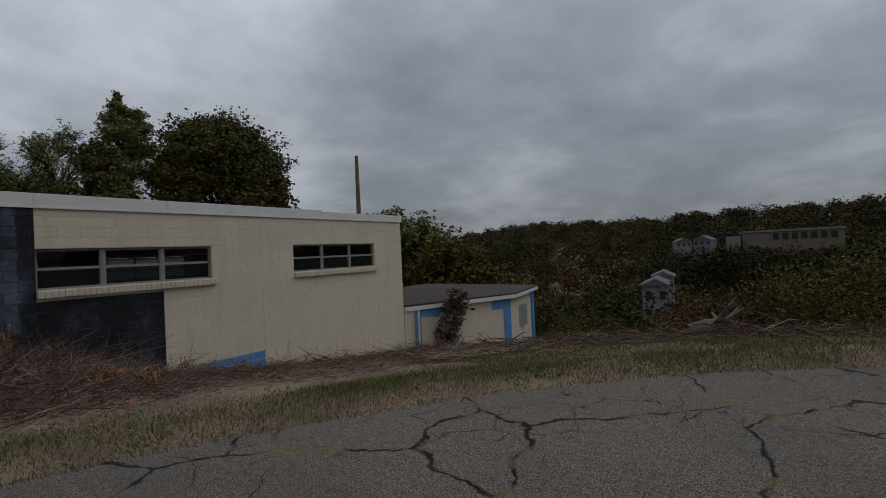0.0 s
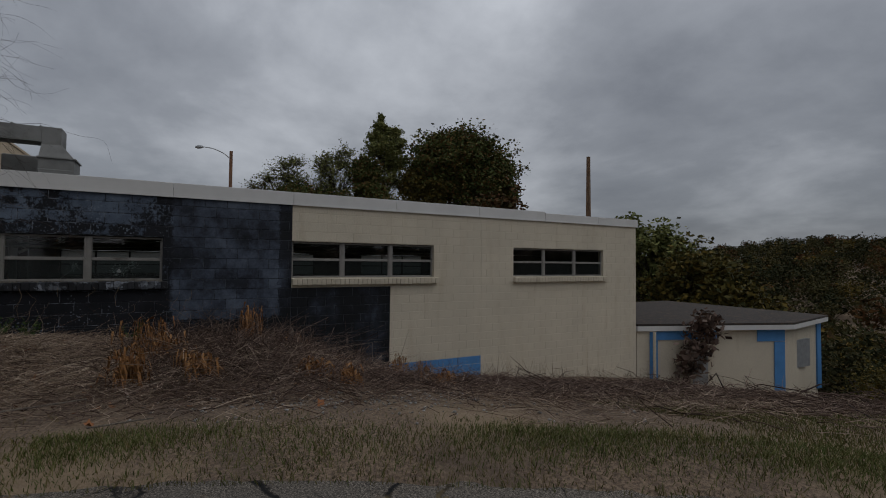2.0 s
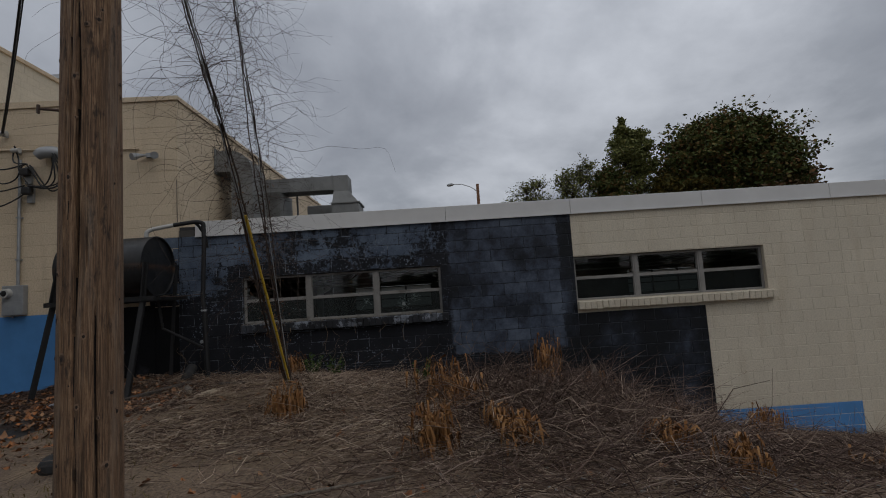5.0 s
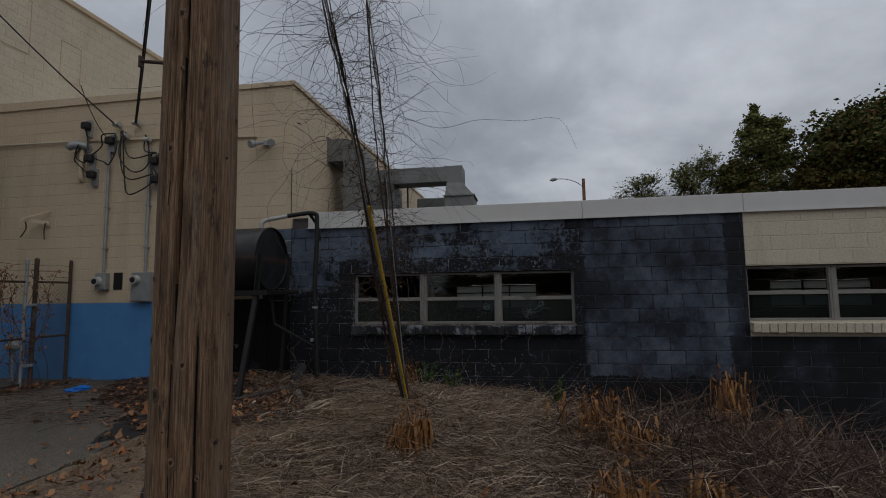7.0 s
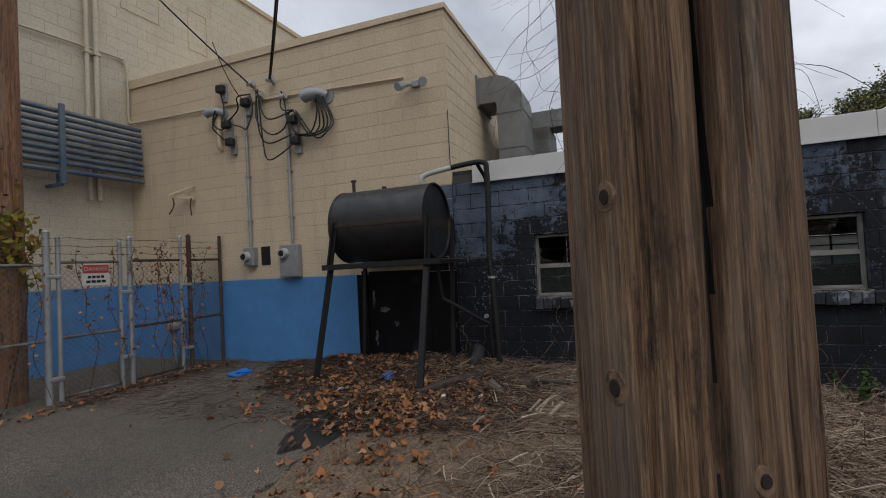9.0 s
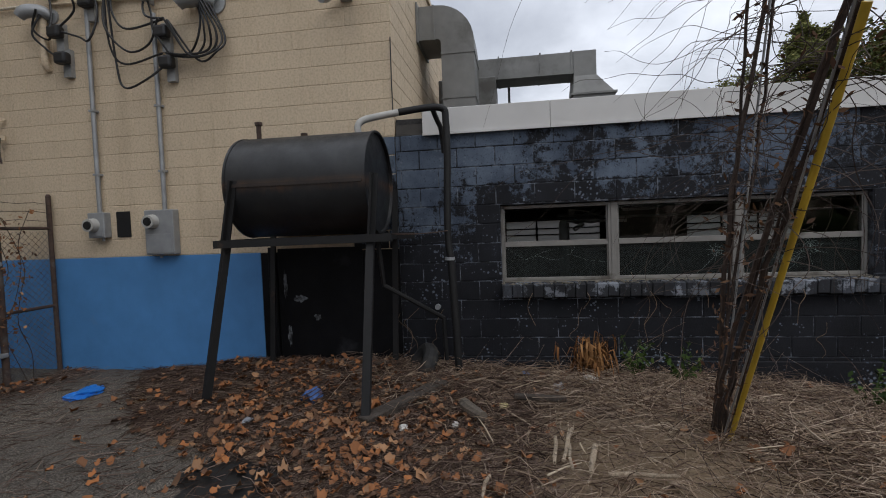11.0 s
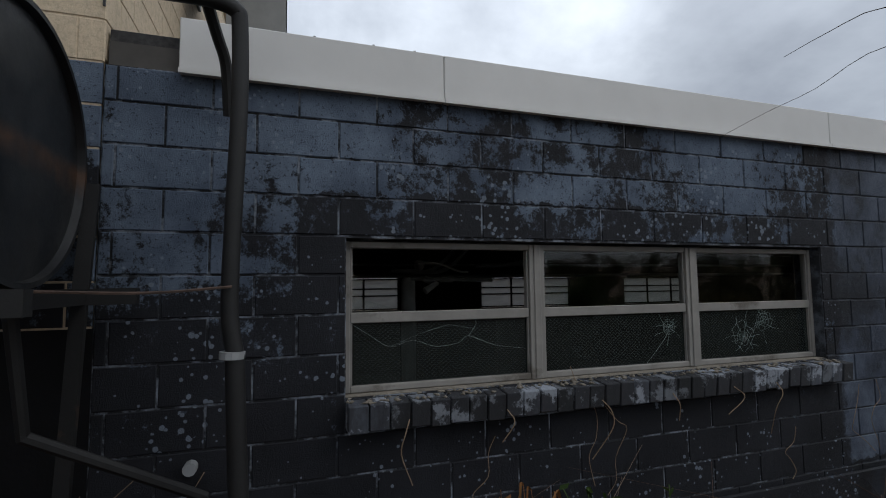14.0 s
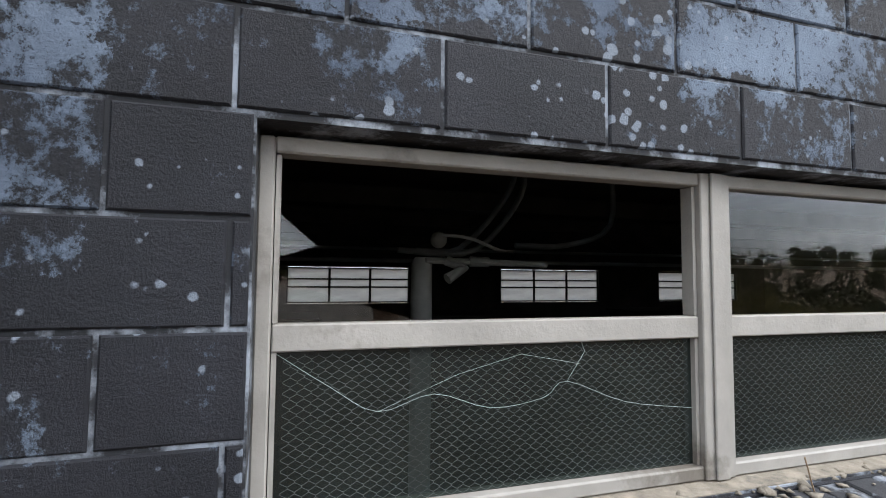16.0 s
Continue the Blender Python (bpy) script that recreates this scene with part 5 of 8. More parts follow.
def utility_pole(x, y, z0, r0, r1, h, material, label, checks, knots, pegs=()):
    p = thing("utility_pole", label, "utility pole", (x, y, z0))
    rng = random.Random(5)
    bm = B()
    n, rings = 200, []
    levels = 110
    for i in range(levels + 1):
        z = z0 - 0.25 + (h + 0.25) * i / levels
        r = r0 + (r1 - r0) * i / levels
        ring = []
        for k in range(n):
            a = 2 * math.pi * k / n
            rr = r * (1 + 0.012 * math.sin(5 * a + 0.6 * z) + 0.01 * math.sin(11 * a + 1.7 * z))
            for ang, lo, hi, deep, drift in checks:
                da = (a - radians(ang) - drift * (z - z0) - 0.035 * math.sin(2.1 * z + ang) - 0.02 * math.sin(5.3 * z + 2 * ang) + math.pi) % (2 * math.pi) - math.pi
                if lo < z - z0 < hi:
                    rr -= deep * math.exp(-(da / (0.018 + 0.6 * deep)) ** 2) * (0.6 + 0.4 * math.sin(2.3 * z + ang))
            ring.append(bm.verts.new((x + rr * math.cos(a), y + rr * math.sin(a), z)))
        rings.append(ring)
    for i, (a, b) in enumerate(zip(rings, rings[1:])):
        z = (h + 0.25) * (i + 0.5) / levels - 0.25
        for k in range(n):
            f = bm.faces.new((a[k], a[(k + 1) % n], b[(k + 1) % n], b[k]))
            for ang, lo, hi, deep, drift in checks:
                zz = z + z0
                da = (2 * math.pi * (k + 0.5) / n - radians(ang) - drift * z - 0.035 * math.sin(2.1 * zz + ang) - 0.02 * math.sin(5.3 * zz + 2 * ang) + math.pi) % (2 * math.pi) - math.pi
                # faces deep in a split are coloured as its shadow
                if deep > 0.02 and lo < z < hi and abs(da) < 0.72 * deep * (0.6 + 0.4 * math.sin(2.3 * zz + ang)):
                    f.material_index = 1
    bm.faces.new(rings[-1])
    part("shaft", bm, material, p, smooth=False).data.materials.append(M_SPLITSHADE)
    for i in range(knots):
        a, z = rng.uniform(-0.9, 1.9), z0 + rng.uniform(0.15, min(h, 4.2))
        r = r0 + (r1 - r0) * (z - z0) / h
        bm = B()
        m = Matrix.Translation((x + (r - 0.004) * math.cos(a), y + (r - 0.004) * math.sin(a), z)) @ Euler((0, math.pi / 2, a)).to_matrix().to_4x4()
        rr = rng.uniform(0.006, 0.016)
        oval = Matrix.Diagonal((rng.uniform(1.1, 1.5), 1, 1, 1))
        bmesh.ops.create_cone(bm, cap_ends=True, segments=12, radius1=rr, radius2=rr * 0.6, depth=0.014, matrix=m @ oval)
        knot = part("knot", bm, M_KNOT, p)
        bm = B()
        bmesh.ops.create_cone(bm, cap_ends=True, segments=14, radius1=rr * 1.9, radius2=rr * 1.25, depth=0.009, matrix=m @ oval)
        part("ring", bm, M_KNOTRING, knot)
    for a, z in pegs:
        r = r0 + (r1 - r0) * z / h
        c, s = math.cos(radians(a)), math.sin(radians(a))
        bm = B()
        tube(bm, [(x + (r - 0.04) * c, y + (r - 0.04) * s, z0 + z), (x + (r + 0.13) * c, y + (r + 0.13) * s, z0 + z + 0.01)], 0.009, 6)
        tube(bm, [(x + (r + 0.125) * c, y + (r + 0.125) * s, z0 + z - 0.02), (x + (r + 0.125) * c, y + (r + 0.125) * s, z0 + z + 0.035)], 0.011, 6)
        part("climbing_peg", bm, M_RUST, p, "rusty steel climbing peg")
    return p


PX, PY, P2X, P2Y = -6.02, -1.45, -8.72, -8.75
utility_pole(PX, PY, 0.02, 0.178, 0.128, 12.6, M_POLE, "weathered grey wooden utility pole with a deep split", ((9, 0.1, 11, 0.060, 0.008), (44, 0.0, 1.3, 0.030, -0.03), (-22, 0.3, 3.4, 0.012, 0.04), (30, 1.6, 5, 0.012, -0.03), (62, 0.6, 6, 0.010, 0.02), (-5, 1.9, 6, 0.022, 0.0), (20, 0.2, 2.2, 0.008, 0.03), (52, 1.0, 3.6, 0.008, -0.02)), 46,
             ((-75, 2.59), (-75, 3.5), (-75, 4.4)))
utility_pole(P2X, P2Y, 0.0, 0.165, 0.13, 9.2, M_POLE2, "brown wooden utility pole wrapped with vines behind the fence", ((40, 0.2, 8, 0.008, 0.02), (80, 1, 7, 0.007, 0.03)), 8)

M_VINE = plain("dead_vine_bark", (0.055, 0.038, 0.030), 0.9, 0, 0.4, 25, 0.5, (0.12, 0.09, 0.07))
M_STRAND = plain("dry_tan_vine", (0.22, 0.155, 0.10), 0.9, 0, 0.3, 20, 0.3)
M_VLEAF = leaf_mat("withered_vine_leaves", (0.10, 0.055, 0.035), (0.065, 0.038, 0.026), (0.16, 0.09, 0.05), gloss=0.85)
GUY0, GUYA, GUYB = Vector((-9.64, -1.33, 0.0)), Vector((PX - 0.1, PY - 0.02, 5.95)), Vector((PX - 0.1, PY - 0.02, 12.0))


def on_guy(t, which=0):
    return GUY0.lerp(GUYA if which == 0 else GUYB, t)


guy = thing("guy_wire", "steel guy wires with a yellow plastic guard", "guy wire", tuple(GUY0))
for w in (0, 1):
    part("wire", tube(B(), [on_guy(0, w), on_guy(1, w)], 0.006, 6), M_GALV, guy)
bm = B()
tube(bm, [on_guy(0.02) + Vector((0.02, 0.03, 0)), on_guy(0.385) + Vector((0.02, 0.03, 0))], [0.0145, 0.0165], 12)
part("guard", bm, M_YELLOW, guy, "bright yellow plastic guard tube", smooth=True)
part("anchor_rod", tube(B(), [GUY0 - Vector((0.15, 0, 0.2)), GUY0 + Vector((0.1, 0, 0.2))], 0.014, 8), M_RUST, guy)

vine = thing("climbing_vine", "bare dead vines climbing the guy wires", "vine", tuple(GUY0))
rng = random.Random(12)
for k in range(7):
    w = k % 2
    off = rng.uniform(0, 6.28)
    pts = []
    top = rng.uniform(0.72, 1.0) * (0.6 if w else 1.0)
    for i in range(46):
        t = top * i / 45
        c = on_guy(t, w)
        a = off + 0.22 * i + rng.uniform(-0.2, 0.2)
        spread = 0.026 + 0.018 * rng.random()
        pts.append(c + Vector((spread * math.cos(a) * 0.6 - 0.03, spread * math.sin(a) - 0.03 * (k % 3) * (1 - t), 0.0)))
    part("stem", tube(B(), arc(pts, 2), [0.016 - 0.011 * i / 90 if k < 3 else 0.010 - 0.006 * i / 90 for i in range(91)], 5), M_VINE, vine)
bm = B()
leafc = []
for k in range(760):
    w = rng.randint(0, 1)
    t = 0.22 + 0.78 * rng.random() ** 0.8
    p = on_guy(t * (0.6 if w else 1.0), w)
    a = rng.uniform(0, 6.28)
    d = Vector((math.cos(a), math.sin(a), rng.uniform(-0.3, 1.0)))
    step = rng.uniform(0.05, 0.15) * (1.7 if rng.random() < 0.14 else 1) * (0.6 + 0.6 * min(1, 2 * t))
    pts = [p]
    for i in range(8):
        d = (d + Vector((rng.gauss(0, 0.33), rng.gauss(0, 0.33), rng.gauss(-0.15, 0.33)))).normalized()
        p = p + d * step
        pts.append(p)
    c = arc(pts, 3)
    tube(bm, c, [0.0027 - 0.0020 * i / len(c) for i in range(len(c))], 3)
    if rng.random() < 0.02:
        leafc.append(p)
tagged(part("tendril_tangle", bm, M_VINE, vine, "tangle of hanging tendrils"), kind="stuff")
for k in range(620):
    t = 0.06 + 0.42 * rng.random()
    w = rng.randint(0, 1)
    leafc.append(on_guy(t * (0.55 if w else 1.0), w) + Vector((rng.gauss(-0.02, 0.05), rng.gauss(-0.03, 0.06), rng.gauss(0, 0.03))))
vs, fs = [], []
for c in leafc:
    u, v = Vector((rng.gauss(0, 1), rng.gauss(0, 1), rng.gauss(-0.5, 1))).normalized() * rng.uniform(0.014, 0.032), Vector((rng.gauss(0, 1), rng.gauss(0, 1), rng.gauss(0, 1))).normalized() * 0.010
    k = len(vs)
    vs += [c - u, c + v, c + u, c - v]
    fs.append((k, k + 1, k + 2, k + 3))
ob = soup("leaves", vs, fs, M_VLEAF)
ob.parent, ob.matrix_parent_inverse = vine, Matrix.Translation(vine.location).inverted()

# ---------------- oil tank ----------------
TY0, TY1, TX, TZ, TR = -5.22, -3.86, -10.95, 2.035, 0.497
tank = thing("oil_tank", "black steel oil tank on a rusty stand", "tank", (TX, (TY0 + TY1) / 2, 0))
bm = B()
n, prof = 48, []
for y, r in ((TY0 - 0.03, 0.0), (TY0 - 0.03, 0.30), (TY0 - 0.012, 0.46), (TY0, TR - 0.02), (TY0, TR), (TY0 + 0.025, TR), (TY0 + 0.025, TR - 0.006), (TY1 - 0.025, TR - 0.006), (TY1 - 0.025, TR), (TY1, TR), (TY1, TR - 0.02), (TY1 - 0.03, TR - 0.025), (TY1 - 0.02, 0.3), (TY1 - 0.015, 0.0)):
    prof.append([bm.verts.new((TX + r * math.cos(2 * math.pi * k / n), y, TZ + r * math.sin(2 * math.pi * k / n))) for k in range(n)] if r else [bm.verts.new((TX, y, TZ))])
for a, b in zip(prof, prof[1:]):
    for k in range(n):
        j = (k + 1) % n
        if len(a) == 1:
            bm.faces.new((a[0], b[k], b[j]))
        elif len(b) == 1:
            bm.faces.new((a[k], a[j], b[0]))
        else:
            bm.faces.new((a[k], a[j], b[j], b[k]))
part("shell", bm, tank_paint(), tank, smooth=True)
part("seam", box(B(), TX + TR - 0.012, TX + TR + 0.004, TY0 + 0.03, TY1 - 0.03, TZ - 0.03, TZ + 0.0), plain("rust_stained_black", (0.032, 0.022, 0.017), 0.6, 0, 0.5, 6), tank, "rusty lengthwise seam")
for y in (-5.25, -3.86):
    foot = (-10.24, -5.39, 0.0) if y < -5 else (-9.95, -3.79, -0.03)
    ytop = -5.12 if y < -5 else -3.79
    bm = B()
    for a, b in zip(((TX + TR + 0.01, ytop, 2.07), (TX + TR - 0.02, y + 0.02, 1.52)), ((TX + TR + 0.01, y + 0.02, 1.50), foot)):
        bar(bm, a, b, 0.065, 0.02)
        bar(bm, Vector(a) + Vector((-0.025, 0.025, 0)), Vector(b) + Vector((-0.025, 0.025, 0)), 0.02, 0.05)
    part("leg", bm, M_STEELB, tank, "angle-iron leg")
    bm = B()
    bar(bm, (TX - 0.42, y + 0.02, 1.50), (WX + 0.25, y, -0.03), 0.06, 0.02), bar(bm, (TX - 0.42, y + 0.02, 1.5), (TX - TR - 0.005, y + 0.02, 2.0), 0.06, 0.02)
    part("leg", bm, M_STEELB, tank)
    part("cross_bar", bar(B(), (TX - 0.45, y + 0.02, 1.50), (TX + TR + 0.03, y + 0.02, 1.50), 0.05, 0.06), M_STEELB, tank)
for x in (TX + TR + 0.02, TX - 0.43):
    part("side_bar", bar(B(), (x, -5.31, 1.49), (x, -3.63, 1.505), 0.05, 0.07), M_STEELB, tank)
bm = B()
tube(bm, [(TX, -5.10, 2.51), (TX, -5.10, 2.67)], 0.024, 10), tube(bm, [(TX, -5.10, 2.67), (TX, -5.10, 2.70)], 0.038, 10)
part("filler_pipe", bm, M_RUST, tank)
bm = B()
tube(bm, [(TX, -4.62, 2.515), (TX, -4.62, 2.56)], 0.034, 10)
part("cap", bm, M_RUST, tank)
vent = thing("vent_pipe", "dark iron vent pipe bending over from the tank", "pipe", (TX, -4.05, 2.5))
part("white_elbow", tube(B(), arc([(TX, -4.06, 2.51), (TX, -4.06, 2.60), (TX - 0.03, -4.01, 2.655), (TX - 0.07, -3.88, 2.69), (TX - 0.13, -3.68, 2.73)], 4), 0.034, 10), M_LINEN, vent, "white plastic elbow", smooth=True)
part("iron_pipe", tube(B(), arc([(TX - 0.13, -3.68, 2.73), (TX - 0.18, -3.45, 2.765), (TX - 0.21, -3.32, 2.775), (TX - 0.225, -3.24, 2.75), (TX - 0.23, -3.225, 2.68), (TX - 0.22, -3.22, 2.3), (TX - 0.20, -3.24, 1.5), (TX - 0.19, -3.21, 1.24)], 5), 0.036, 10), M_STEELB, vent, smooth=True)
part("lower_pipe", tube(B(), [(TX - 0.19, -3.215, 1.26), (TX - 0.18, -3.20, 0.9), (TX - 0.18, -3.185, 0.6), (TX - 0.18, -3.17, 0.08)], 0.040, 10), M_STEELB, vent, "dark rusty lower length of pipe", smooth=True)
part("brace", tube(B(), arc([(TX - 0.235, -3.36, 2.775), (TX - 0.34, -3.33, 2.68), (TX - 0.42, -3.30, 2.58), (WX + 0.06, -3.29, 2.36)], 4), 0.026, 8), M_STEELB, vent, smooth=True)
part("clamp", tube(B(), [(TX - 0.19, -3.225, 1.245), (TX - 0.19, -3.224, 1.275)], 0.05, 12), M_GALV, vent)
part("tie_wire", tube(B(), arc([(TX - 0.16, -3.23, 1.54), (TX - 0.05, -3.5, 1.52), (TX + 0.05, -3.82, 1.53)], 5), 0.006, 5), M_RUST, vent)
supply = thing("fuel_line", "black fuel pipe slanting down from the tank", "pipe", (WX + 0.2, -3.7, 0.6))
part("pipe", tube(B(), [(TX - 0.1, -3.95, 1.56), (TX - 0.2, -3.92, 1.0), (WX + 0.12, -3.35, 0.62), (WX + 0.10, -3.33, 0.05)], 0.026, 8), M_STEELB, supply)
part("valve", tube(B(), [(WX + 0.01, -3.42, 0.72), (WX + 0.06, -3.42, 0.72)], 0.03, 10), M_GALV, supply)

# dead creeper strands on the black wall
rng = random.Random(19)
for k in range(9):
    y = rng.choice((-3.75, -3.5, -2.4, -1.9, -1.2, -0.3, 0.3, 1.2))
    y, z = y + rng.uniform(-0.15, 0.15), rng.uniform(0.1, 0.35)
    pts = [(WX + 0.03, y, z)]
    for i in range(5):
        y += rng.uniform(-0.12, 0.12)
        z += rng.uniform(0.05, 0.17)
        pts.append((WX + rng.uniform(0.012, 0.05), y, z))
    solid("creeper_strand", tube(B(), arc(pts, 4), 0.0022, 4), M_STRAND, "thin dead creeper strand on the wall", "creeper", "creeper strands")
for k in range(6):
    y = -2.3 + 0.62 * k ** 0.85 + rng.uniform(-0.25, 0.25)
    pts = [(WX + 0.11, y, 0.86), (WX + 0.16, y + rng.uniform(-0.05, 0.05), 0.80), (WX + 0.14, y + rng.uniform(-0.12, 0.12), 0.70), (WX + 0.08, y + rng.uniform(-0.12, 0.12), 0.52)]
    solid("creeper_strand", tube(B(), arc(pts[: rng.randint(3, 4)], 4), 0.0032, 4), M_STRAND, "curled dead tendril hanging from the sill", "creeper", "creeper strands")
solid("corner_wire", tube(B(), [(WX + 0.008, -3.838, 2.85), (WX + 0.009, -3.84, 3.2), (WX + 0.008, -3.837, 3.64)], 0.006, 6), M_CABLE, "thin black wire up the annex corner", "wire")

# black door panel under the tank
door = thing("door_1", "soot-black steel door in the wall behind the tank", "door", (WX, -4.9, 0.0), kind="structure")
part("door_leaf", bevelled(box(B(), WX - 0.003, WX + 0.012, -5.25, -4.25, 0.06, 1.40), 0.004), M_BLACK, door)
part("door_frame", bevelled(box(B(), WX - 0.003, WX + 0.03, -5.36, -5.27, 0.04, 1.42), 0.004), M_BLACK, door)

M_MARK = plain("old_pale_paint", (0.16, 0.17, 0.18), 0.9, 0, 0.5, 40, 0.3, (0.02, 0.02, 0.022), (0.45, 0.6))
rng = random.Random(23)
for y, z, w, h in ((-5.00, 0.83, 0.16, 0.10), (-4.80, 0.62, 0.10, 0.07), (-5.17, 0.98, 0.05, 0.34), (-5.14, 0.42, 0.06, 0.26)):
    bm = B()
    ring = [(y + w * (0.5 + rng.uniform(-0.25, 0.1)) * math.cos(a), z + h * (0.5 + rng.uniform(-0.25, 0.1)) * math.sin(a)) for a in np.linspace(0, 2 * math.pi, 22)[:-1]]
    lo, hi = [bm.verts.new((WX + 0.0125, *p)) for p in ring], [bm.verts.new((WX + 0.0145, *p)) for p in ring]
    bm.faces.new(hi)
    for i in range(len(ring)):
        q = (i + 1) % len(ring)
        bm.faces.new((lo[i], lo[q], hi[q], hi[i]))
    solid("paint_mark", bm, M_MARK, "faded pale paint smear on the black panel", "paint mark", "old paint marks")

# ---------------- wall services ----------------
def meter(y0, y1, z0, z1, glass_y, glass_z, cond_y, cond_top, label):
    mt = thing("electric_meter", label, "electric meter", (WX, (y0 + y1) / 2, z0), "electric meters on the wall")
    part("box", bevelled(box(B(), WX + 0.001, WX + 0.11, y0, y1, z0, z1), 0.008), M_GALV, mt)
    part("cover_lip", bevelled(box(B(), WX + 0.111, WX + 0.118, y0 + 0.02, y1 - 0.02, z0 + 0.02, (z0 + z1) / 2 - 0.02), 0.002), M_GALV, mt)
    bm = B()
    m = Matrix.Translation((WX + 0.15, glass_y, glass_z)) @ Euler((0, math.pi / 2, 0)).to_matrix().to_4x4()
    bmesh.ops.create_cone(bm, cap_ends=True, segments=24, radius1=0.085, radius2=0.075, depth=0.09, matrix=m)
    dial = part("dial_housing", bm, M_LINEN, mt, "round glass-fronted dial")
    bm = B()
    bmesh.ops.create_cone(bm, cap_ends=True, segments=24, radius1=0.05, radius2=0.045, depth=0.012, matrix=Matrix.Translation((0.052, 0, 0)) @ m)
    part("dial_face", bm, M_STEELB, dial)
    part("conduit", tube(B(), [(WX + 0.05, cond_y, z1), (WX + 0.05, cond_y, cond_top)], 0.026, 10), M_GALV, mt, smooth=True)
    for z in (2.35, 3.1):
        part("strap", box(B(), WX + 0.001, WX + 0.082, cond_y - 0.034, cond_y + 0.034, z - 0.012, z + 0.012), M_GALV, mt)
    part("knockout", tube(B(), [(WX + 0.05, y0 + 0.15, z0 - 0.04), (WX + 0.05, y0 + 0.15, z0)], 0.018, 8), M_GALV, mt)


meter(-7.58, -7.36, 1.60, 1.90, -7.50, 1.75, -7.46, 4.30, "small grey electric meter on the tan wall")
meter(-6.83, -6.46, 1.38, 1.90, -6.72, 1.765, -6.60, 4.15, "larger grey electric meter box on the tan wall")
bm = box(B(), WX + 0.001, WX + 0.012, -7.28, -7.10, 1.60, 1.905)
solid("wall_vent", bm, M_STEELB, "small dark louvred plate over a wall vent", "vent")


def weatherhead(y, z, size, label):
    w = thing("weatherhead", label, "weatherhead", (WX, y, z), "service entrance caps")
    part("cap", tube(B(), arc([(WX + 0.02, y + 0.12 * size, z - 0.02), (WX + 0.08, y + 0.05 * size, z + 0.02), (WX + 0.16, y - 0.06 * size, z), (WX + 0.18, y - 0.12 * size, z - 0.06)], 4), [0.05 * size + 0.02 * size * math.sin(i / 4) for i in range(13)], 12), M_GALV, w, smooth=True)
    part("flange", tube(B(), [(WX + 0.001, y + 0.12 * size, z - 0.02), (WX + 0.02, y + 0.12 * size, z - 0.02)], 0.08 * size, 12), M_GALV, w)


weatherhead(-6.02, 4.22, 1.5, "large grey weatherhead with cables looping out")
weatherhead(-8.10, 4.28, 1.1, "grey weatherhead over a tan conduit")


def insulator(y, z, label="white porcelain insulator rack on the wall"):
    i = thing("insulator", label, "insulator", (WX, y, z), "insulators on the wall")
    part("bracket", box(B(), WX + 0.001, WX + 0.10, y - 0.015, y + 0.015, z - 0.05, z + 0.03), M_GALV, i)
    part("spool", tube(B(), [(WX + 0.11, y - 0.07, z), (WX + 0.11, y - 0.03, z), (WX + 0.11, y + 0.03, z), (WX + 0.11, y + 0.07, z)], [0.035, 0.045, 0.035, 0.045], 12), M_LINEN, i)


for y, z in ((-7.10, 4.41), (-6.63, 4.31), (-7.28, 4.64), (-6.87, 4.64)):
    insulator(y, z)


def connector(y, z):
    c = thing("cable_connector", "black taped cable splice on the wall", "connector", (WX, y, z), "cable splices")
    part("body", bevelled(box(B(), WX + 0.06, WX + 0.17, y - 0.08, y + 0.08, z - 0.07, z + 0.07), 0.03, 2), M_CABLE, c)
    part("plate", box(B(), WX + 0.001, WX + 0.06, y - 0.05, y + 0.05, z - 0.2, z + 0.12), M_GALV, c)


for y, z in ((-7.83, 4.03), (-7.76, 3.72), (-6.45, 3.90), (-6.41, 3.56), (-7.40, 4.34), (-7.93, 4.66)):
    connector(y, z)
pipe_stub = tube(B(), arc([(WX + 0.05, -8.06, 4.25), (WX + 0.05, -8.06, 4.0), (WX + 0.05, -8.06, 3.72), (WX + 0.0, -8.06, 3.64)], 4), 0.045, 10)
solid("conduit_stub", pipe_stub, M_TAN, "tan painted conduit stub on the wall", "conduit", smooth=True)

LOOPS = [((-7.95, 4.10), (-8.02, 3.9), (-7.95, 3.75), (-7.78, 3.62)), ((-7.95, 4.15), (-8.05, 3.98), (-7.9, 3.85), (-7.75, 3.95)), ((-7.86, 4.6), (-7.85, 4.3), (-7.8, 4.05), (-7.78, 3.95)),
         ((-7.78, 3.95), (-7.5, 3.85), (-7.32, 3.75), (-7.22, 4.0), (-7.3, 4.35)), ((-7.75, 3.98), (-7.5, 4.1), (-7.45, 4.3), (-7.3, 4.35)),
         ((-7.08, 4.36), (-7.0, 4.0), (-6.85, 3.85), (-6.42, 3.95)), ((-7.12, 4.36), (-7.1, 3.9), (-6.9, 3.6), (-6.6, 3.65), (-6.42, 3.92)), ((-7.1, 4.36), (-7.08, 3.7), (-6.95, 3.45), (-6.4, 3.5)),
         ((-7.05, 4.36), (-7.05, 3.5), (-6.95, 3.15), (-6.6, 3.2), (-6.33, 3.45)), ((-6.6, 4.25), (-6.58, 4.0), (-6.5, 3.8), (-6.33, 3.5)), ((-6.62, 4.25), (-6.66, 4.05), (-6.55, 3.95), (-6.42, 3.95))]
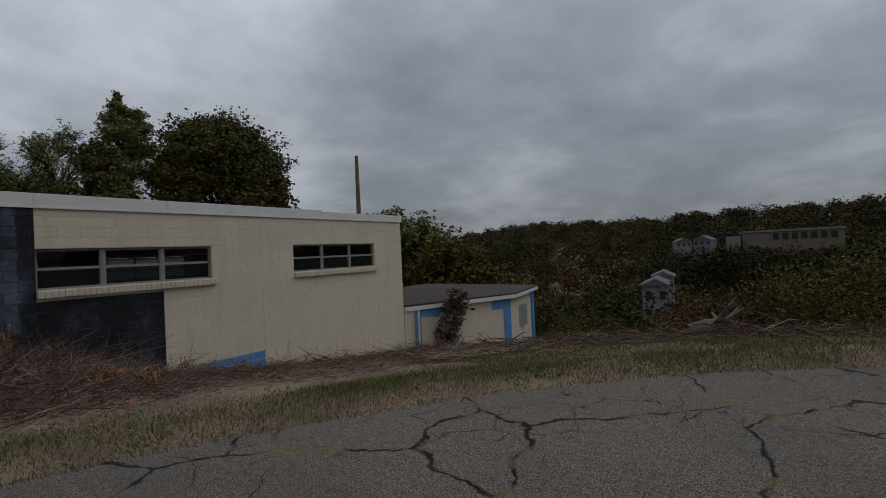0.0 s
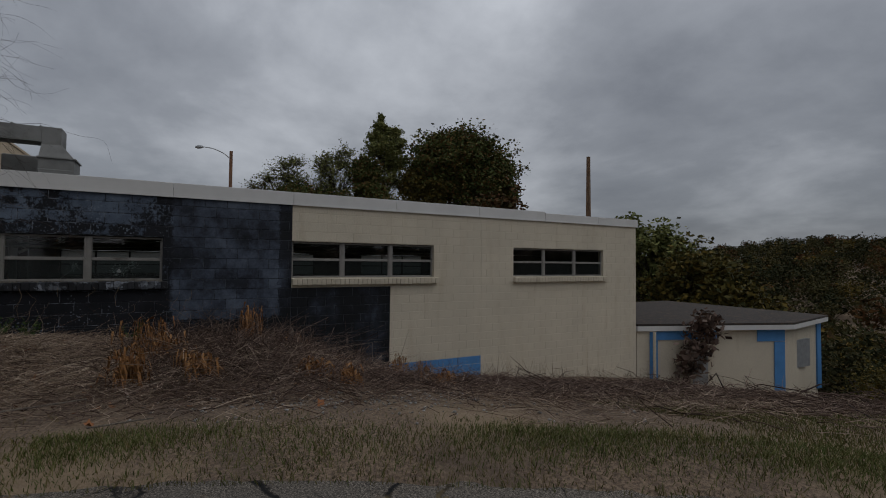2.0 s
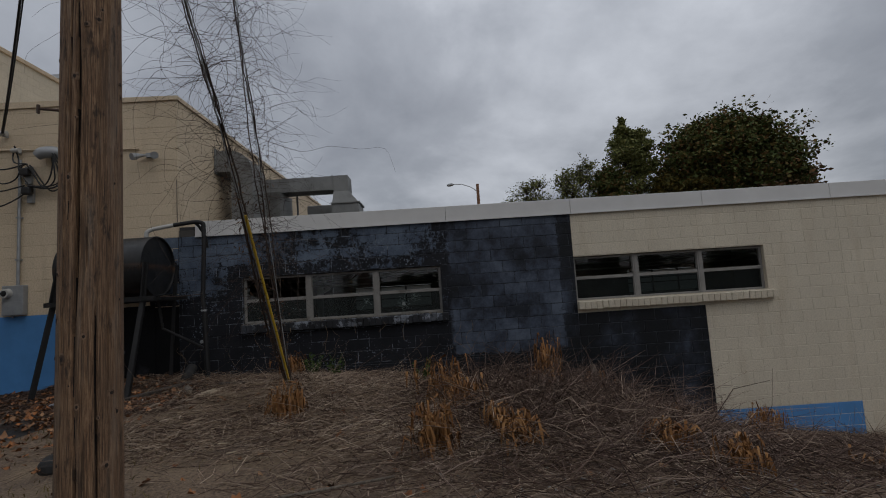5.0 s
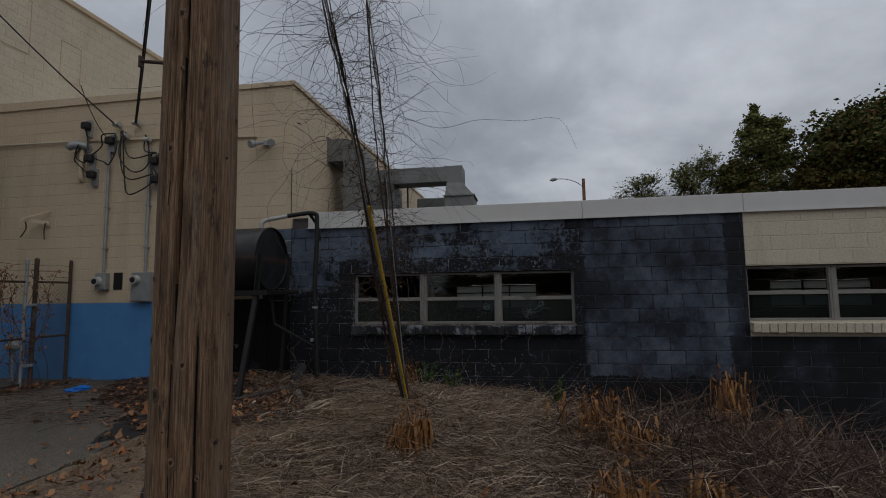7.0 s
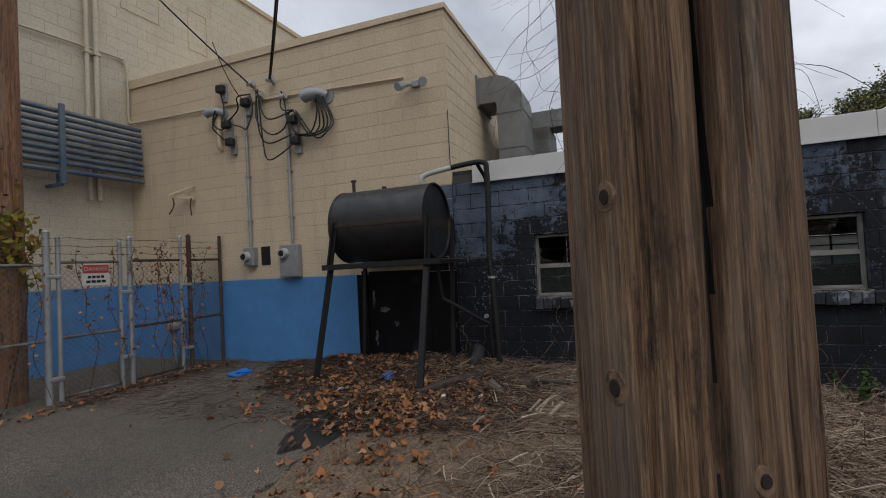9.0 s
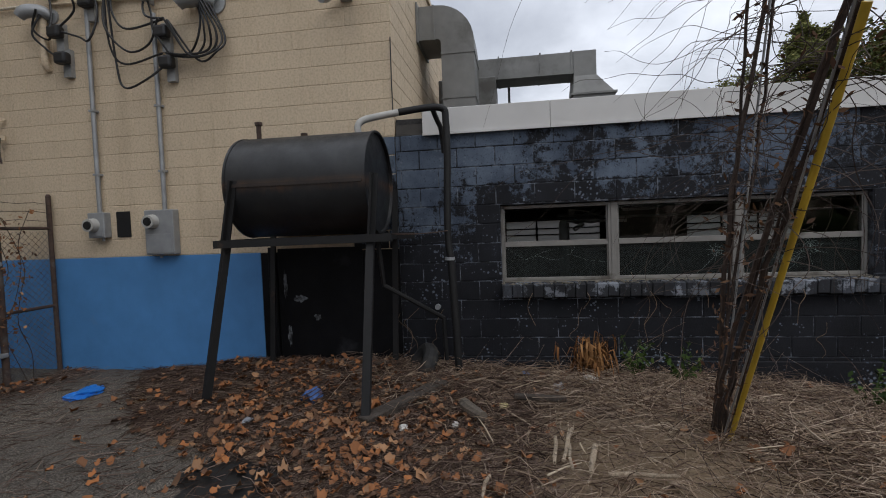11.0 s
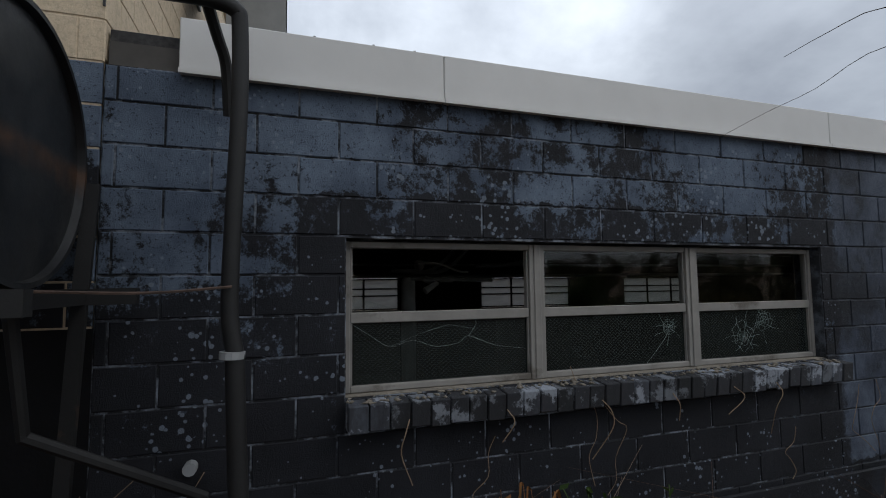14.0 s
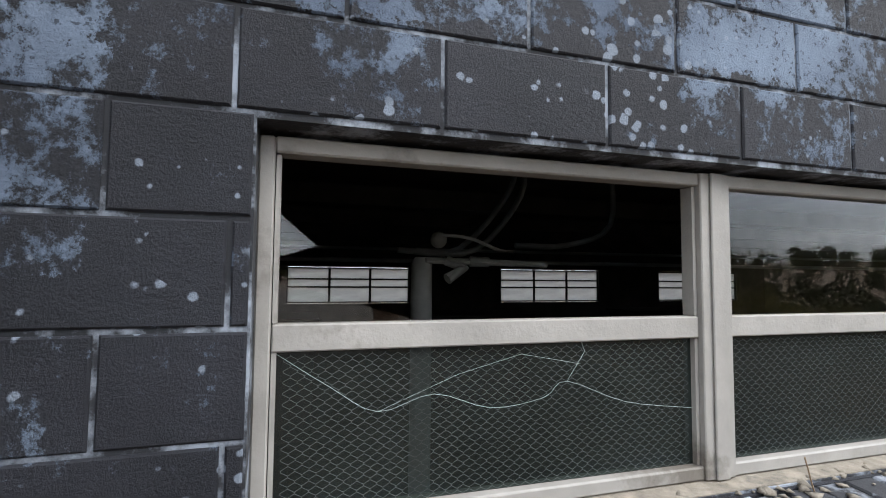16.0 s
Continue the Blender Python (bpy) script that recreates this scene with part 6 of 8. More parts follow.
for k in range(6):
    LOOPS.append(((-6.0 + 0.03 * k, 4.05), (-5.92 + 0.05 * k, 3.85 - 0.04 * k), (-5.98 + 0.05 * k, 3.6 - 0.03 * k), (-6.15 + 0.03 * k, 3.5 - 0.02 * k), (-6.36, 3.92 if k % 2 else 3.5)))
cables = thing("service_cables", "looping black service cables between wall fittings", "cables", (WX, -7, 3.9))
for k, l in enumerate(LOOPS):
    pts = [(WX + 0.12 + 0.05 * math.sin(2.1 * i + k), y - (0.07 if y < -7.4 else 0.03), 3.60 + 0.92 * (z - 3.45) + (0.0 if z < 4 else 0.05)) for i, (y, z) in enumerate(l)]
    part("cable", tube(B(), arc(pts, 6), 0.0125, 6), M_CABLE, cables)


def drop(a, b, sag, r, label):
    a, b = Vector(a), Vector(b)
    pts = [a.lerp(b, i / 24) - Vector((0, 0, sag * 4 * (i / 24) * (1 - i / 24))) for i in range(25)]
    solid("overhead_cable", tube(B(), pts, r, 6), M_CABLE, label, "cable", "overhead service cables")


drop((WX + 0.12, -7.28, 4.62), (P2X + 0.1, P2Y + 0.1, 7.25), 0.10, 0.014, "black twisted service cable running up to a pole")
drop((WX + 0.12, -6.87, 4.63), (PX - 0.2, PY - 0.2, 9.4), 0.75, 0.017, "thick black service cable sagging to a pole")
drop((WX + 0.12, -6.85, 4.62), (PX - 0.2, PY - 0.15, 9.3), 0.78, 0.010, "thin black cable twisted with the service drop")
drop((WX + 0.12, -7.42, 4.36), (-10.9, -7.56, 5.2), 0.12, 0.008, "thin black wire branching off the service cable")

flood = thing("floodlight", "twin grey floodlight under the roof edge", "floodlight", (WX, -4.3, 4.1))
part("mount", box(B(), WX + 0.001, WX + 0.06, -4.36, -4.24, 4.06, 4.14), M_GALV, flood)
for s in (-1, 1):
    bm = B()
    tube(bm, [(WX + 0.05, -4.3 + 0.06 * s, 4.1), (WX + 0.12, -4.3 + 0.12 * s, 4.08), (WX + 0.18, -4.3 + 0.17 * s, 4.05), (WX + 0.24, -4.3 + 0.2 * s, 4.03)], [0.02, 0.035, 0.06, 0.065], 10)
    part("lamp_head", bm, M_GALV, flood)
br = thing("wall_bracket", "broken rusty bracket hanging from the wall", "bracket", (WX, -8.9, 2.9))
part("arm", bar(B(), (WX + 0.02, -8.72, 3.1), (WX + 0.3, -9.0, 2.92), 0.03, 0.03), M_TAN, br)
part("plate", bar(B(), (WX + 0.25, -9.1, 2.92), (WX + 0.05, -8.7, 2.86), 0.03, 0.06), M_TAN, br)
part("hook", tube(B(), arc([(WX + 0.2, -9.05, 2.9), (WX + 0.2, -9.02, 2.76), (WX + 0.2, -9.08, 2.66), (WX + 0.2, -9.14, 2.6)], 3), 0.012, 6), M_RUST, br)
part("rod", tube(B(), arc([(WX + 0.1, -8.72, 2.86), (WX + 0.1, -8.74, 2.7), (WX + 0.1, -8.72, 2.55)], 3), 0.012, 6), M_RUST, br)

# hall wall: pipe rack and conduits
rack = thing("pipe_rack", "rack of blue-grey painted pipes on the hall wall", "pipe rack", (-9.5, HY + 0.2, 3.6))
for k in range(10):
    z = 3.31 + k * 0.104 - (0.03 if k == 0 else 0)
    part("pipe", tube(B(), [(-11.46 + 0.004 * k, HY + 0.36, z + 0.01), (-9.0, HY + 0.36, z), (-5.5, HY + 0.36, z - 0.01)], 0.040, 10), M_PIPEB, rack, smooth=True)
for x in (-10.05, -8.10, -6.2):
    part("support", bevelled(box(B(), x - 0.04, x + 0.04, HY + 0.402, HY + 0.46, 3.06, 4.36), 0.006), M_PIPEB, rack)
    part("arm", bar(B(), (x, HY + 0.005, 3.06), (x, HY + 0.40, 3.06), 0.05, 0.05), M_PIPEB, rack)
    part("strut", bar(B(), (x, HY + 0.30, 3.09), (x, HY + 0.30, 3.24), 0.04, 0.04), M_PIPEB, rack)
for x, r in ((-10.86, 0.045), (-10.70, 0.035)):
    c = thing("wall_conduit", "cream painted conduit rising up the hall wall", "conduit", (x, HY, 4.4), "hall wall conduits")
    part("tube", tube(B(), [(x, HY + 0.06, 2.9), (x, HY + 0.06, HTOP)], r, 10), M_CREAM, c, smooth=True)
    for z in (5.55, 6.8, 7.9):
        part("strap", box(B(), x - r - 0.02, x + r + 0.02, HY + 0.001, HY + 0.07 + r, z - 0.02, z + 0.02), M_CREAM, c)
c = thing("wall_conduit", "thin cream conduit bending down the hall wall", "conduit", (-9, HY, 5.5), "hall wall conduits")
part("tube", tube(B(), arc([(-5.5, HY + 0.05, 5.36), (-8.5, HY + 0.05, 5.52), (-11.1, HY + 0.05, 5.66), (-11.36, HY + 0.05, 5.62), (-11.43, HY + 0.05, 5.4), (-11.44, HY + 0.05, 5.0), (-11.44, HY + 0.05, 4.6), (-11.45, HY + 0.07, 4.47), (-11.455, HY + 0.22, 4.44), (-11.46, -9.2, 4.42), (-11.46, -8.35, 4.40)], 5), 0.020, 8), M_CREAM, c)
c = thing("wall_conduit", "thin tan conduit along the wall under the roof edge", "conduit", (WX, -6, 4.3), "annex wall conduits")
part("tube", tube(B(), [(WX + 0.025, -8.0, 4.40), (WX + 0.025, -6.3, 4.325), (WX + 0.025, -4.5, 4.235)], 0.017, 8), M_TANJ, c)
for x, z, w, h in ((-12.2, 6.7, 0.8, 1.2), (-13.4, 6.5, 0.5, 0.9), (-8.4, 6.5, 0.45, 0.6)):
    bm = B()
    for a in ((x, x + w, z, z + 0.02), (x, x + w, z + h, z + h + 0.02), (x, x + 0.02, z, z + h), (x + w, x + w + 0.02, z, z + h)):
        box(bm, a[0], a[1], HY + 0.001, HY + 0.012, a[2], a[3])
    part("patch_outline", bm, M_TANJ, wall_hall)

# ---------------- fence ----------------
FY = -8.15
M_LINK = plain("weathered_wire", (0.20, 0.19, 0.18), 0.6, 0.4, 0.3, 12, 0.1, (0.12, 0.07, 0.04), (0.5, 0.65))
fence = thing("chain_link_fence", "rusting chain-link fence topped with barbed wire", "fence", (-9, FY, 0))
posts = [(-11.44, 0.028, 2.12, M_RUST), (-10.82, 0.036, 2.12, M_RUST), (-10.66, 0.028, 2.1, M_GALV), (-9.84, 0.036, 2.06, M_GALV), (-9.70, 0.028, 2.0, M_GALV), (-8.93, 0.028, 2.02, M_GALV), (-8.80, 0.040, 2.1, M_GALV), (-8.18, 0.045, 2.25, M_GALV), (-5.9, 0.03, 2.05, M_GALV)]
for x, r, h, m in posts:
    bm = B()
    tube(bm, [(x, FY, -0.05), (x, FY, h)], r, 10)
    tube(bm, [(x, FY, h), (x, FY, h + 0.03)], [r * 1.15, r * 0.6], 10)
    part("post", bm, m, fence, smooth=True)
for a, b, z in ((-11.44, -10.82, 1.74), (-10.66, -9.84, 1.74), (-9.70, -8.93, 1.73), (-8.80, -3.4, 1.70), (-11.44, -10.82, 0.80), (-10.66, -9.84, 0.80), (-9.70, -8.93, 0.79), (-8.80, -3.4, 0.78), (-9.7, -8.93, 0.06), (-10.66, -9.84, 0.06)):
    part("rail", tube(B(), [(a, FY, z), (b, FY, z)], 0.020, 8), M_RUST if a < -10 else M_LINK, fence)
for z in (1.83, 1.93, 2.03):
    bm = B()
    pts = [(-11.44 + i * 0.2, FY + 0.03, z + 0.012 * math.sin(i * 2.3 + z * 9)) for i in range(41)]
    tube(bm, pts, 0.003, 4)
    for i in range(60):
        x = -11.4 + i * 0.13
        tube(bm, [(x - 0.012, FY + 0.03, z - 0.012), (x + 0.012, FY + 0.035, z + 0.014)], 0.002, 3)
    part("barbed_wire", bm, M_RUST, fence)
vs, fs = [], []


def strip(a, b, r=0.0027):
    d = np.array([b[0] - a[0], b[1] - a[1]])
    o = np.array([-d[1], d[0]]) / np.hypot(*d) * r
    k = len(vs)
    for off, dy in ((o, 0.0015), (-o, 0.0015), (o * 0, -0.0022)):
        vs.append((a[0] + off[0], FY + dy, a[1] + off[1])), vs.append((b[0] + off[0], FY + dy, b[1] + off[1]))
    fs.extend([(k, k + 1, k + 3, k + 2), (k + 2, k + 3, k + 5, k + 4), (k + 4, k + 5, k + 1, k)])


for x0, x1 in ((-11.42, -10.84), (-10.64, -9.86), (-9.68, -8.95), (-8.78, -8.2), (-8.16, -3.4)):
    H, s = 1.70, 0.078
    c = x0 - H
    while c < x1:
        for sign in (1, -1):
            # line x = c + z (or mirrored), clipped to the panel
            za, zb = max(0.04, x0 - c), min(H, x1 - c)
            if zb - za > 0.02:
                if sign > 0:
                    strip((c + za, za), (c + zb, zb))
                else:
                    strip((x0 + x1 - c - za, za), (x0 + x1 - c - zb, zb))
        c += s
ob = soup("chain_link", vs, fs, M_LINK)
ob.parent, ob.matrix_parent_inverse = fence, Matrix.Translation(fence.location).inverted()
for x, z in ((-10.74, 1.35), (-10.74, 0.35), (-9.77, 1.3), (-9.77, 0.4), (-8.865, 1.55), (-8.865, 0.3)):
    part("hinge", bevelled(box(B(), x - 0.09, x + 0.09, FY - 0.045, FY + 0.045, z - 0.025, z + 0.025), 0.01), M_GALV, fence)
sign = thing("danger_sign", "red and white danger sign wired to the fence", "sign", (-9.35, FY + 0.04, 1.55))
part("board", box(B(), -9.525, -9.175, FY + 0.040, FY + 0.044, 1.42, 1.70), plain("white_sign_enamel", (0.62, 0.60, 0.57), 0.5, 0, 0.1, 12), sign)
part("red_band", box(B(), -9.515, -9.185, FY + 0.0441, FY + 0.047, 1.58, 1.69), plain("red_sign_enamel", (0.42, 0.05, 0.03), 0.5, 0, 0.2, 12), sign)


def letters(text, x, y, z, size, material, parent, name="lettering"):
    cu = bpy.data.curves.new(name, "FONT")
    cu.body, cu.size, cu.extrude, cu.align_x, cu.align_y = text, size, 0.0015, "CENTER", "CENTER"
    ob = new(name, cu)
    ob.matrix_world = pose(x, y, z, 90, 0, 180)
    bpy.context.view_layer.update()
    me = bpy.data.meshes.new_from_object(ob.evaluated_get(bpy.context.evaluated_depsgraph_get()))
    bpy.data.objects.remove(ob)
    me.transform(pose(x, y, z, 90, 0, 180))
    me.materials.append(material)
    o2 = new(name, me)
    o2.parent, o2.matrix_parent_inverse = parent, Matrix.Translation(parent.location).inverted()
    return o2


letters("DANGER", -9.35, FY + 0.049, 1.635, 0.075, M_LINEN, sign)
for z, w in ((1.53, 0.11), (1.47, 0.13)):
    for k in range(4):
        part("text_bar", box(B(), -9.35 - w + k * w / 2 + 0.006, -9.35 - w + (k + 1) * w / 2 - 0.006, FY + 0.0441, FY + 0.046, z - 0.017, z + 0.017), M_STEELB, sign)
gas = thing("gas_meter", "grey gas regulator behind the fence", "gas meter", (-11.2, -9.0, 0))
part("riser", tube(B(), [(-11.2, -9.0, -0.02), (-11.2, -9.0, 0.55)], 0.03, 10), M_GALV, gas)
part("regulator", tube(B(), [(-11.2, -9.0, 0.52), (-11.2, -9.0, 0.58), (-11.2, -9.0, 0.64), (-11.2, -9.0, 0.72)], [0.05, 0.12, 0.12, 0.05], 16), M_GALV, gas)
for x in (-9.2, -8.4, -7.5):
    b = thing("wall_hooks", "dark steel hooks on the hall wall", "hooks", (x, HY, 1.0), "hooks on the hall wall")
    for z in (0.75, 0.95, 1.15):
        part("hook", bar(B(), (x, HY + 0.004, z), (x + 0.02, HY + 0.25, z + 0.03), 0.03, 0.03), M_PIPEB, b)

vs, fs = [], []
rng = random.Random(31)
fv = thing("fence_vine", "withered brown vine strung along the fence", "vine", (-9.5, FY, 0))
for k in range(16):
    x = rng.choice((-11.0, -10.4, -10.1, -9.8, -9.75, -9.0, -8.0, -7.2)) + rng.uniform(-0.25, 0.25)
    pts = [(x, FY + 0.03, 0.0)]
    for i in range(6):
        x += rng.uniform(-0.16, 0.16)
        pts.append((x, FY + 0.03 + rng.uniform(-0.02, 0.03), 0.3 + 0.32 * i + rng.uniform(-0.06, 0.06)))
    c = arc(pts, 4)
    part("stem", tube(B(), c, 0.004, 4), M_VINE, fv)
    for p in c[6:]:
        for j in range(3):
            q = p + Vector((rng.gauss(0, 0.06), rng.gauss(0, 0.02), rng.gauss(0, 0.05)))
            u, v = Vector((rng.gauss(0, 1), rng.gauss(0, 1), rng.gauss(0, 1))).normalized() * 0.028, Vector((rng.gauss(0, 1), rng.gauss(0, 1), rng.gauss(0, 1))).normalized() * 0.02
            k2 = len(vs)
            vs += [q - u, q + v, q + u, q - v]
            fs.append((k2, k2 + 1, k2 + 2, k2 + 3))
ob = soup("leaves", vs, fs, M_LEAFD)
ob.parent, ob.matrix_parent_inverse = fv, Matrix.Translation(fv.location).inverted()
pv = thing("pole_vine", "yellow-leaved vine on the brown pole", "vine", (P2X, P2Y, 0))
part("stem", tube(B(), arc([(P2X + 0.14, P2Y + 0.16, 0), (P2X + 0.02, P2Y + 0.2, 0.7), (P2X - 0.1, P2Y + 0.18, 1.4), (P2X + 0.05, P2Y + 0.2, 2.3)], 5), 0.009, 5), M_VINE, pv)
part("side_stem", tube(B(), arc([(P2X + 0.1, P2Y + 0.2, 2.3), (P2X + 0.6, P2Y + 0.5, 2.15), (P2X + 1.1, FY, 1.85), (P2X + 1.5, FY, 1.6)], 5), 0.006, 5), M_VINE, pv)
vs, fs = [], []
for k in range(330):
    t = rng.random()
    if t < 0.72:
        q = Vector((P2X + rng.gauss(0.02, 0.16), P2Y + 0.2 + rng.gauss(0.02, 0.07), 1.85 + rng.gauss(0.1, 0.24)))
    else:
        s = rng.random()
        q = Vector((P2X + 0.1 + 1.4 * s, P2Y + 0.25 + 0.35 * min(1, 2 * s), 2.3 - 0.7 * s)) + Vector((rng.gauss(0, 0.05), rng.gauss(0, 0.03), rng.gauss(0, 0.06)))
    u, v = Vector((rng.gauss(0, 1), rng.gauss(0, 0.5), rng.gauss(0, 1))).normalized() * rng.uniform(0.03, 0.065), Vector((rng.gauss(0, 1), rng.gauss(0, 0.5), rng.gauss(0, 1))).normalized() * 0.04
    k2 = len(vs)
    vs += [q - u, q + v, q + u, q - v]
    fs.append((k2, k2 + 1, k2 + 2, k2 + 3))
ob = soup("leaves", vs, fs, leaf_mat("yellow_vine_leaves", (0.24, 0.20, 0.03), (0.16, 0.15, 0.03), (0.30, 0.15, 0.03), (0.10, 0.10, 0.025)))
ob.parent, ob.matrix_parent_inverse = pv, Matrix.Translation(pv.location).inverted()

# ---------------- roof ducts ----------------
def square_duct(pts, w, h):
    """A folded sheet-metal duct: square section swept along a path in one plane, with raised seams."""
    bm = B()
    pts = [Vector(p) for p in pts]
    rings = []
    for i, p in enumerate(pts):
        d0 = (p - pts[i - 1]).normalized() if i else (pts[1] - p).normalized()
        d1 = (pts[i + 1] - p).normalized() if i < len(pts) - 1 else d0
        d = (d0 + d1).normalized()
        side = Vector((1, 0, 0))
        up = side.cross(d).normalized() / max(0.5, d.dot(d0))
        rings.append([bm.verts.new(p + side * a * w / 2 + up * b * h / 2) for a, b in ((-1, -1), (1, -1), (1, 1), (-1, 1))])
    for a, b in zip(rings, rings[1:]):
        for k in range(4):
            bm.faces.new((a[k], a[(k + 1) % 4], b[(k + 1) % 4], b[k]))
    bm.faces.new(rings[0]), bm.faces.new(rings[-1])
    return bm


DX = -13.35
elbow = [(DX, -3.82, 4.375), (DX, -3.54, 4.375)]
for i in range(1, 9):
    a = math.pi / 2 * i / 8
    elbow.append((DX, -3.54 + 0.27 * math.sin(a), 4.105 + 0.27 * math.cos(a)))
elbow += [(DX, -3.27, 3.6), (DX, -3.27, 2.76)]
duct = thing("exhaust_duct", "grey sheet-metal duct elbow from wall to roof", "duct", (DX, -3.4, 2.76))
part("elbow", square_duct(elbow, 0.75, 0.45), M_DUCT, duct)
for z in (3.35, 3.95):
    part("seam", box(B(), DX - 0.385, DX + 0.385, -3.505, -3.035, z - 0.012, z + 0.012), M_DUCT, duct)
part("wall_flange", box(B(), DX - 0.42, DX + 0.42, -3.825, -3.80, 4.11, 4.65), M_DUCT, duct)
part("seam", box(B(), DX - 0.385, DX + 0.385, -3.60, -3.575, 4.14, 4.61), M_DUCT, duct)
duct2 = thing("roof_duct", "grey sheet-metal duct run across the roof", "duct", (-14.4, -2.3, 2.76))
part("run", square_duct([(-14.45, -3.3, 4.07), (-14.45, -1.59, 4.07)], 0.5, 0.33), M_DUCT, duct2)
for y in (-2.75, -2.1, -1.62):
    part("seam", box(B(), -14.71, -14.19, y - 0.012, y + 0.012, 3.90, 4.262), M_DUCT, duct2)
bm = B()
vv = [[bm.verts.new((-14.45 + a * w, y + b * d, z)) for a, b in ((-1, -1), (1, -1), (1, 1), (-1, 1))] for y, w, d, z in ((-1.42, 0.26, 0.17, 4.24), (-1.42, 0.26, 0.17, 3.86), (-1.31, 0.36, 0.31, 3.56), (-1.31, 0.36, 0.31, 3.3))]
for a, b in zip(vv, vv[1:]):
    for k in range(4):
        bm.faces.new((a[k], a[(k + 1) % 4], b[(k + 1) % 4], b[k]))
bm.faces.new(vv[0]), bm.faces.new(vv[-1])
part("drop", bm, M_DUCT, duct2)
part("fan_box", bevelled(box(B(), -14.85, -14.05, -1.62, -0.99, 2.76, 3.3), 0.01), M_DUCT, duct2)
part("lip", box(B(), -14.84, -14.06, -1.65, -0.97, 3.54, 3.57), M_DUCT, duct2)
part("hanger", box(B(), -14.72, -14.68, -2.62, -2.58, 2.76, 3.92), M_DUCT, duct2)
part("box_end", bevelled(box(B(), -14.95, -14.0, -3.7, -2.8, 2.76, 3.9), 0.01), M_DUCT, duct2)
unit = thing("roof_fan", "low grey fan housing on the roof", "fan housing", (-15.5, -2.1, 2.76))
part("housing", bevelled(box(B(), -16.2, -15.2, -2.5, -1.5, 2.76, 3.75), 0.02), M_DUCT, unit)
part("curb", bevelled(box(B(), -16.4, -15.1, -2.7, 0.2, 2.76, 3.05), 0.01), M_DUCT, unit)
hood = thing("roof_hood", "sloped metal hood on the hall roof", "roof hood", (-19.5, -11.5, HTOP))
bm = B()
prism(bm, [(-20.8, -12.5), (-18.3, -12.5), (-18.3, -10.6), (-20.8, -10.6)], HTOP + 0.1, HTOP + 0.6)
part("opening", bm, M_STEELB, hood)
bm = B()
vv = [bm.verts.new(v) for v in ((-21.2, -12.7, HTOP + 0.6), (-17.9, -12.7, HTOP + 0.6), (-17.9, -10.3, HTOP + 0.6), (-21.2, -10.3, HTOP + 0.6), (-20.6, -12.4, HTOP + 1.1), (-18.6, -12.4, HTOP + 1.1), (-18.6, -11.0, HTOP + 1.1), (-20.6, -11.0, HTOP + 1.1))]
for f in ((3, 2, 1, 0), (4, 5, 6, 7), (0, 1, 5, 4), (1, 2, 6, 5), (2, 3, 7, 6), (3, 0, 4, 7)):
    bm.faces.new([vv[i] for i in f])
part("roof_cap", bm, M_DUCT, hood)

# ---------------- shed below the wall's end ----------------
shed = thing("shed", "low cream shed with blue trim and a leafy flat roof", "shed", (-11.5, 18, -3.2))
foot = [(-11.52, 14.06), (-9.75, 19.35), (-10.45, 23.2), (-17.6, 24.0), (-17.6, 14.06)]
part("wall", prism(B(), foot, -4.6, -0.78), M_CREAM, shed)
wide = [(-11.45, 14.03), (-9.45, 19.35), (-10.2, 23.5), (-17.9, 24.3), (-17.9, 14.03)]
part("roof", prism(B(), wide, -0.62, -0.55), plain("leaf_littered_roof", (0.045, 0.036, 0.030), 1.0, 0, 0.6, 14, 0.8, (0.09, 0.06, 0.04), (0.52, 0.64)), shed, "dark roof covered with leaf litter")
part("roof_fascia", prism(B(), wide, -0.78, -0.622), M_FASCIA, shed)


def on_shed(t, z0, z1, t1, off=0.012):
    a, b = Vector((*foot[0], 0)), Vector((*foot[1], 0))
    d = (b - a).normalized()
    nrm = Vector((d.y, -d.x, 0))
    bm = B()
    p, q = a.lerp(b, t) + nrm * off, a.lerp(b, t1) + nrm * off
    vv = [bm.verts.new((v.x + o.x, v.y + o.y, z)) for v in (p, q) for z in (z0, z1) for o in (nrm * 0, nrm * 0.02)]
    bmesh.ops.convex_hull(bm, input=vv)
    return bm


for t, t1, z0, z1 in ((0.08, 0.13, -3.4, -0.82), (0.13, 0.52, -1.08, -0.80), (0.80, 0.995, -1.2, -0.80), (0.92, 0.995, -3.4, -1.22)):
    part("blue_trim", on_shed(t, z0, z1, t1), M_BLUE, shed)
part("window", on_shed(0.36, -2.6, -1.55, 0.46, 0.014), M_GALV, shed, "boarded grey window")
end = Vector((-9.75, 19.35, 0)).lerp(Vector((-10.45, 23.2, 0)), 0.45)
part("end_window", box(B(), end.x - 0.16, end.x + 0.08, end.y - 0.5, end.y + 0.5, -2.3, -1.3), M_GALV, shed)
part("end_trim", box(B(), -10.46, -10.36, 23.0, 23.3, -3.4, -0.8), M_BLUE, shed)
part("downpipe", tube(B(), [(-11.2, 14.5, -3.2), (-11.2, 14.5, -0.8)], 0.05, 8), M_CREAM, shed)
rs = np.random.RandomState(77)
nn = 900
t = rs.rand(nn)
c = np.stack([-10.9 + 0.7 * (t * 1.2 - 0.3) + rs.normal(0, 0.18, nn), 15.9 + rs.normal(0, 0.4, nn), -2.6 + 2.4 * t + rs.normal(0, 0.1, nn)], -1)
u, v = rs.normal(0, 0.07, (nn, 3)), rs.normal(0, 0.05, (nn, 3))
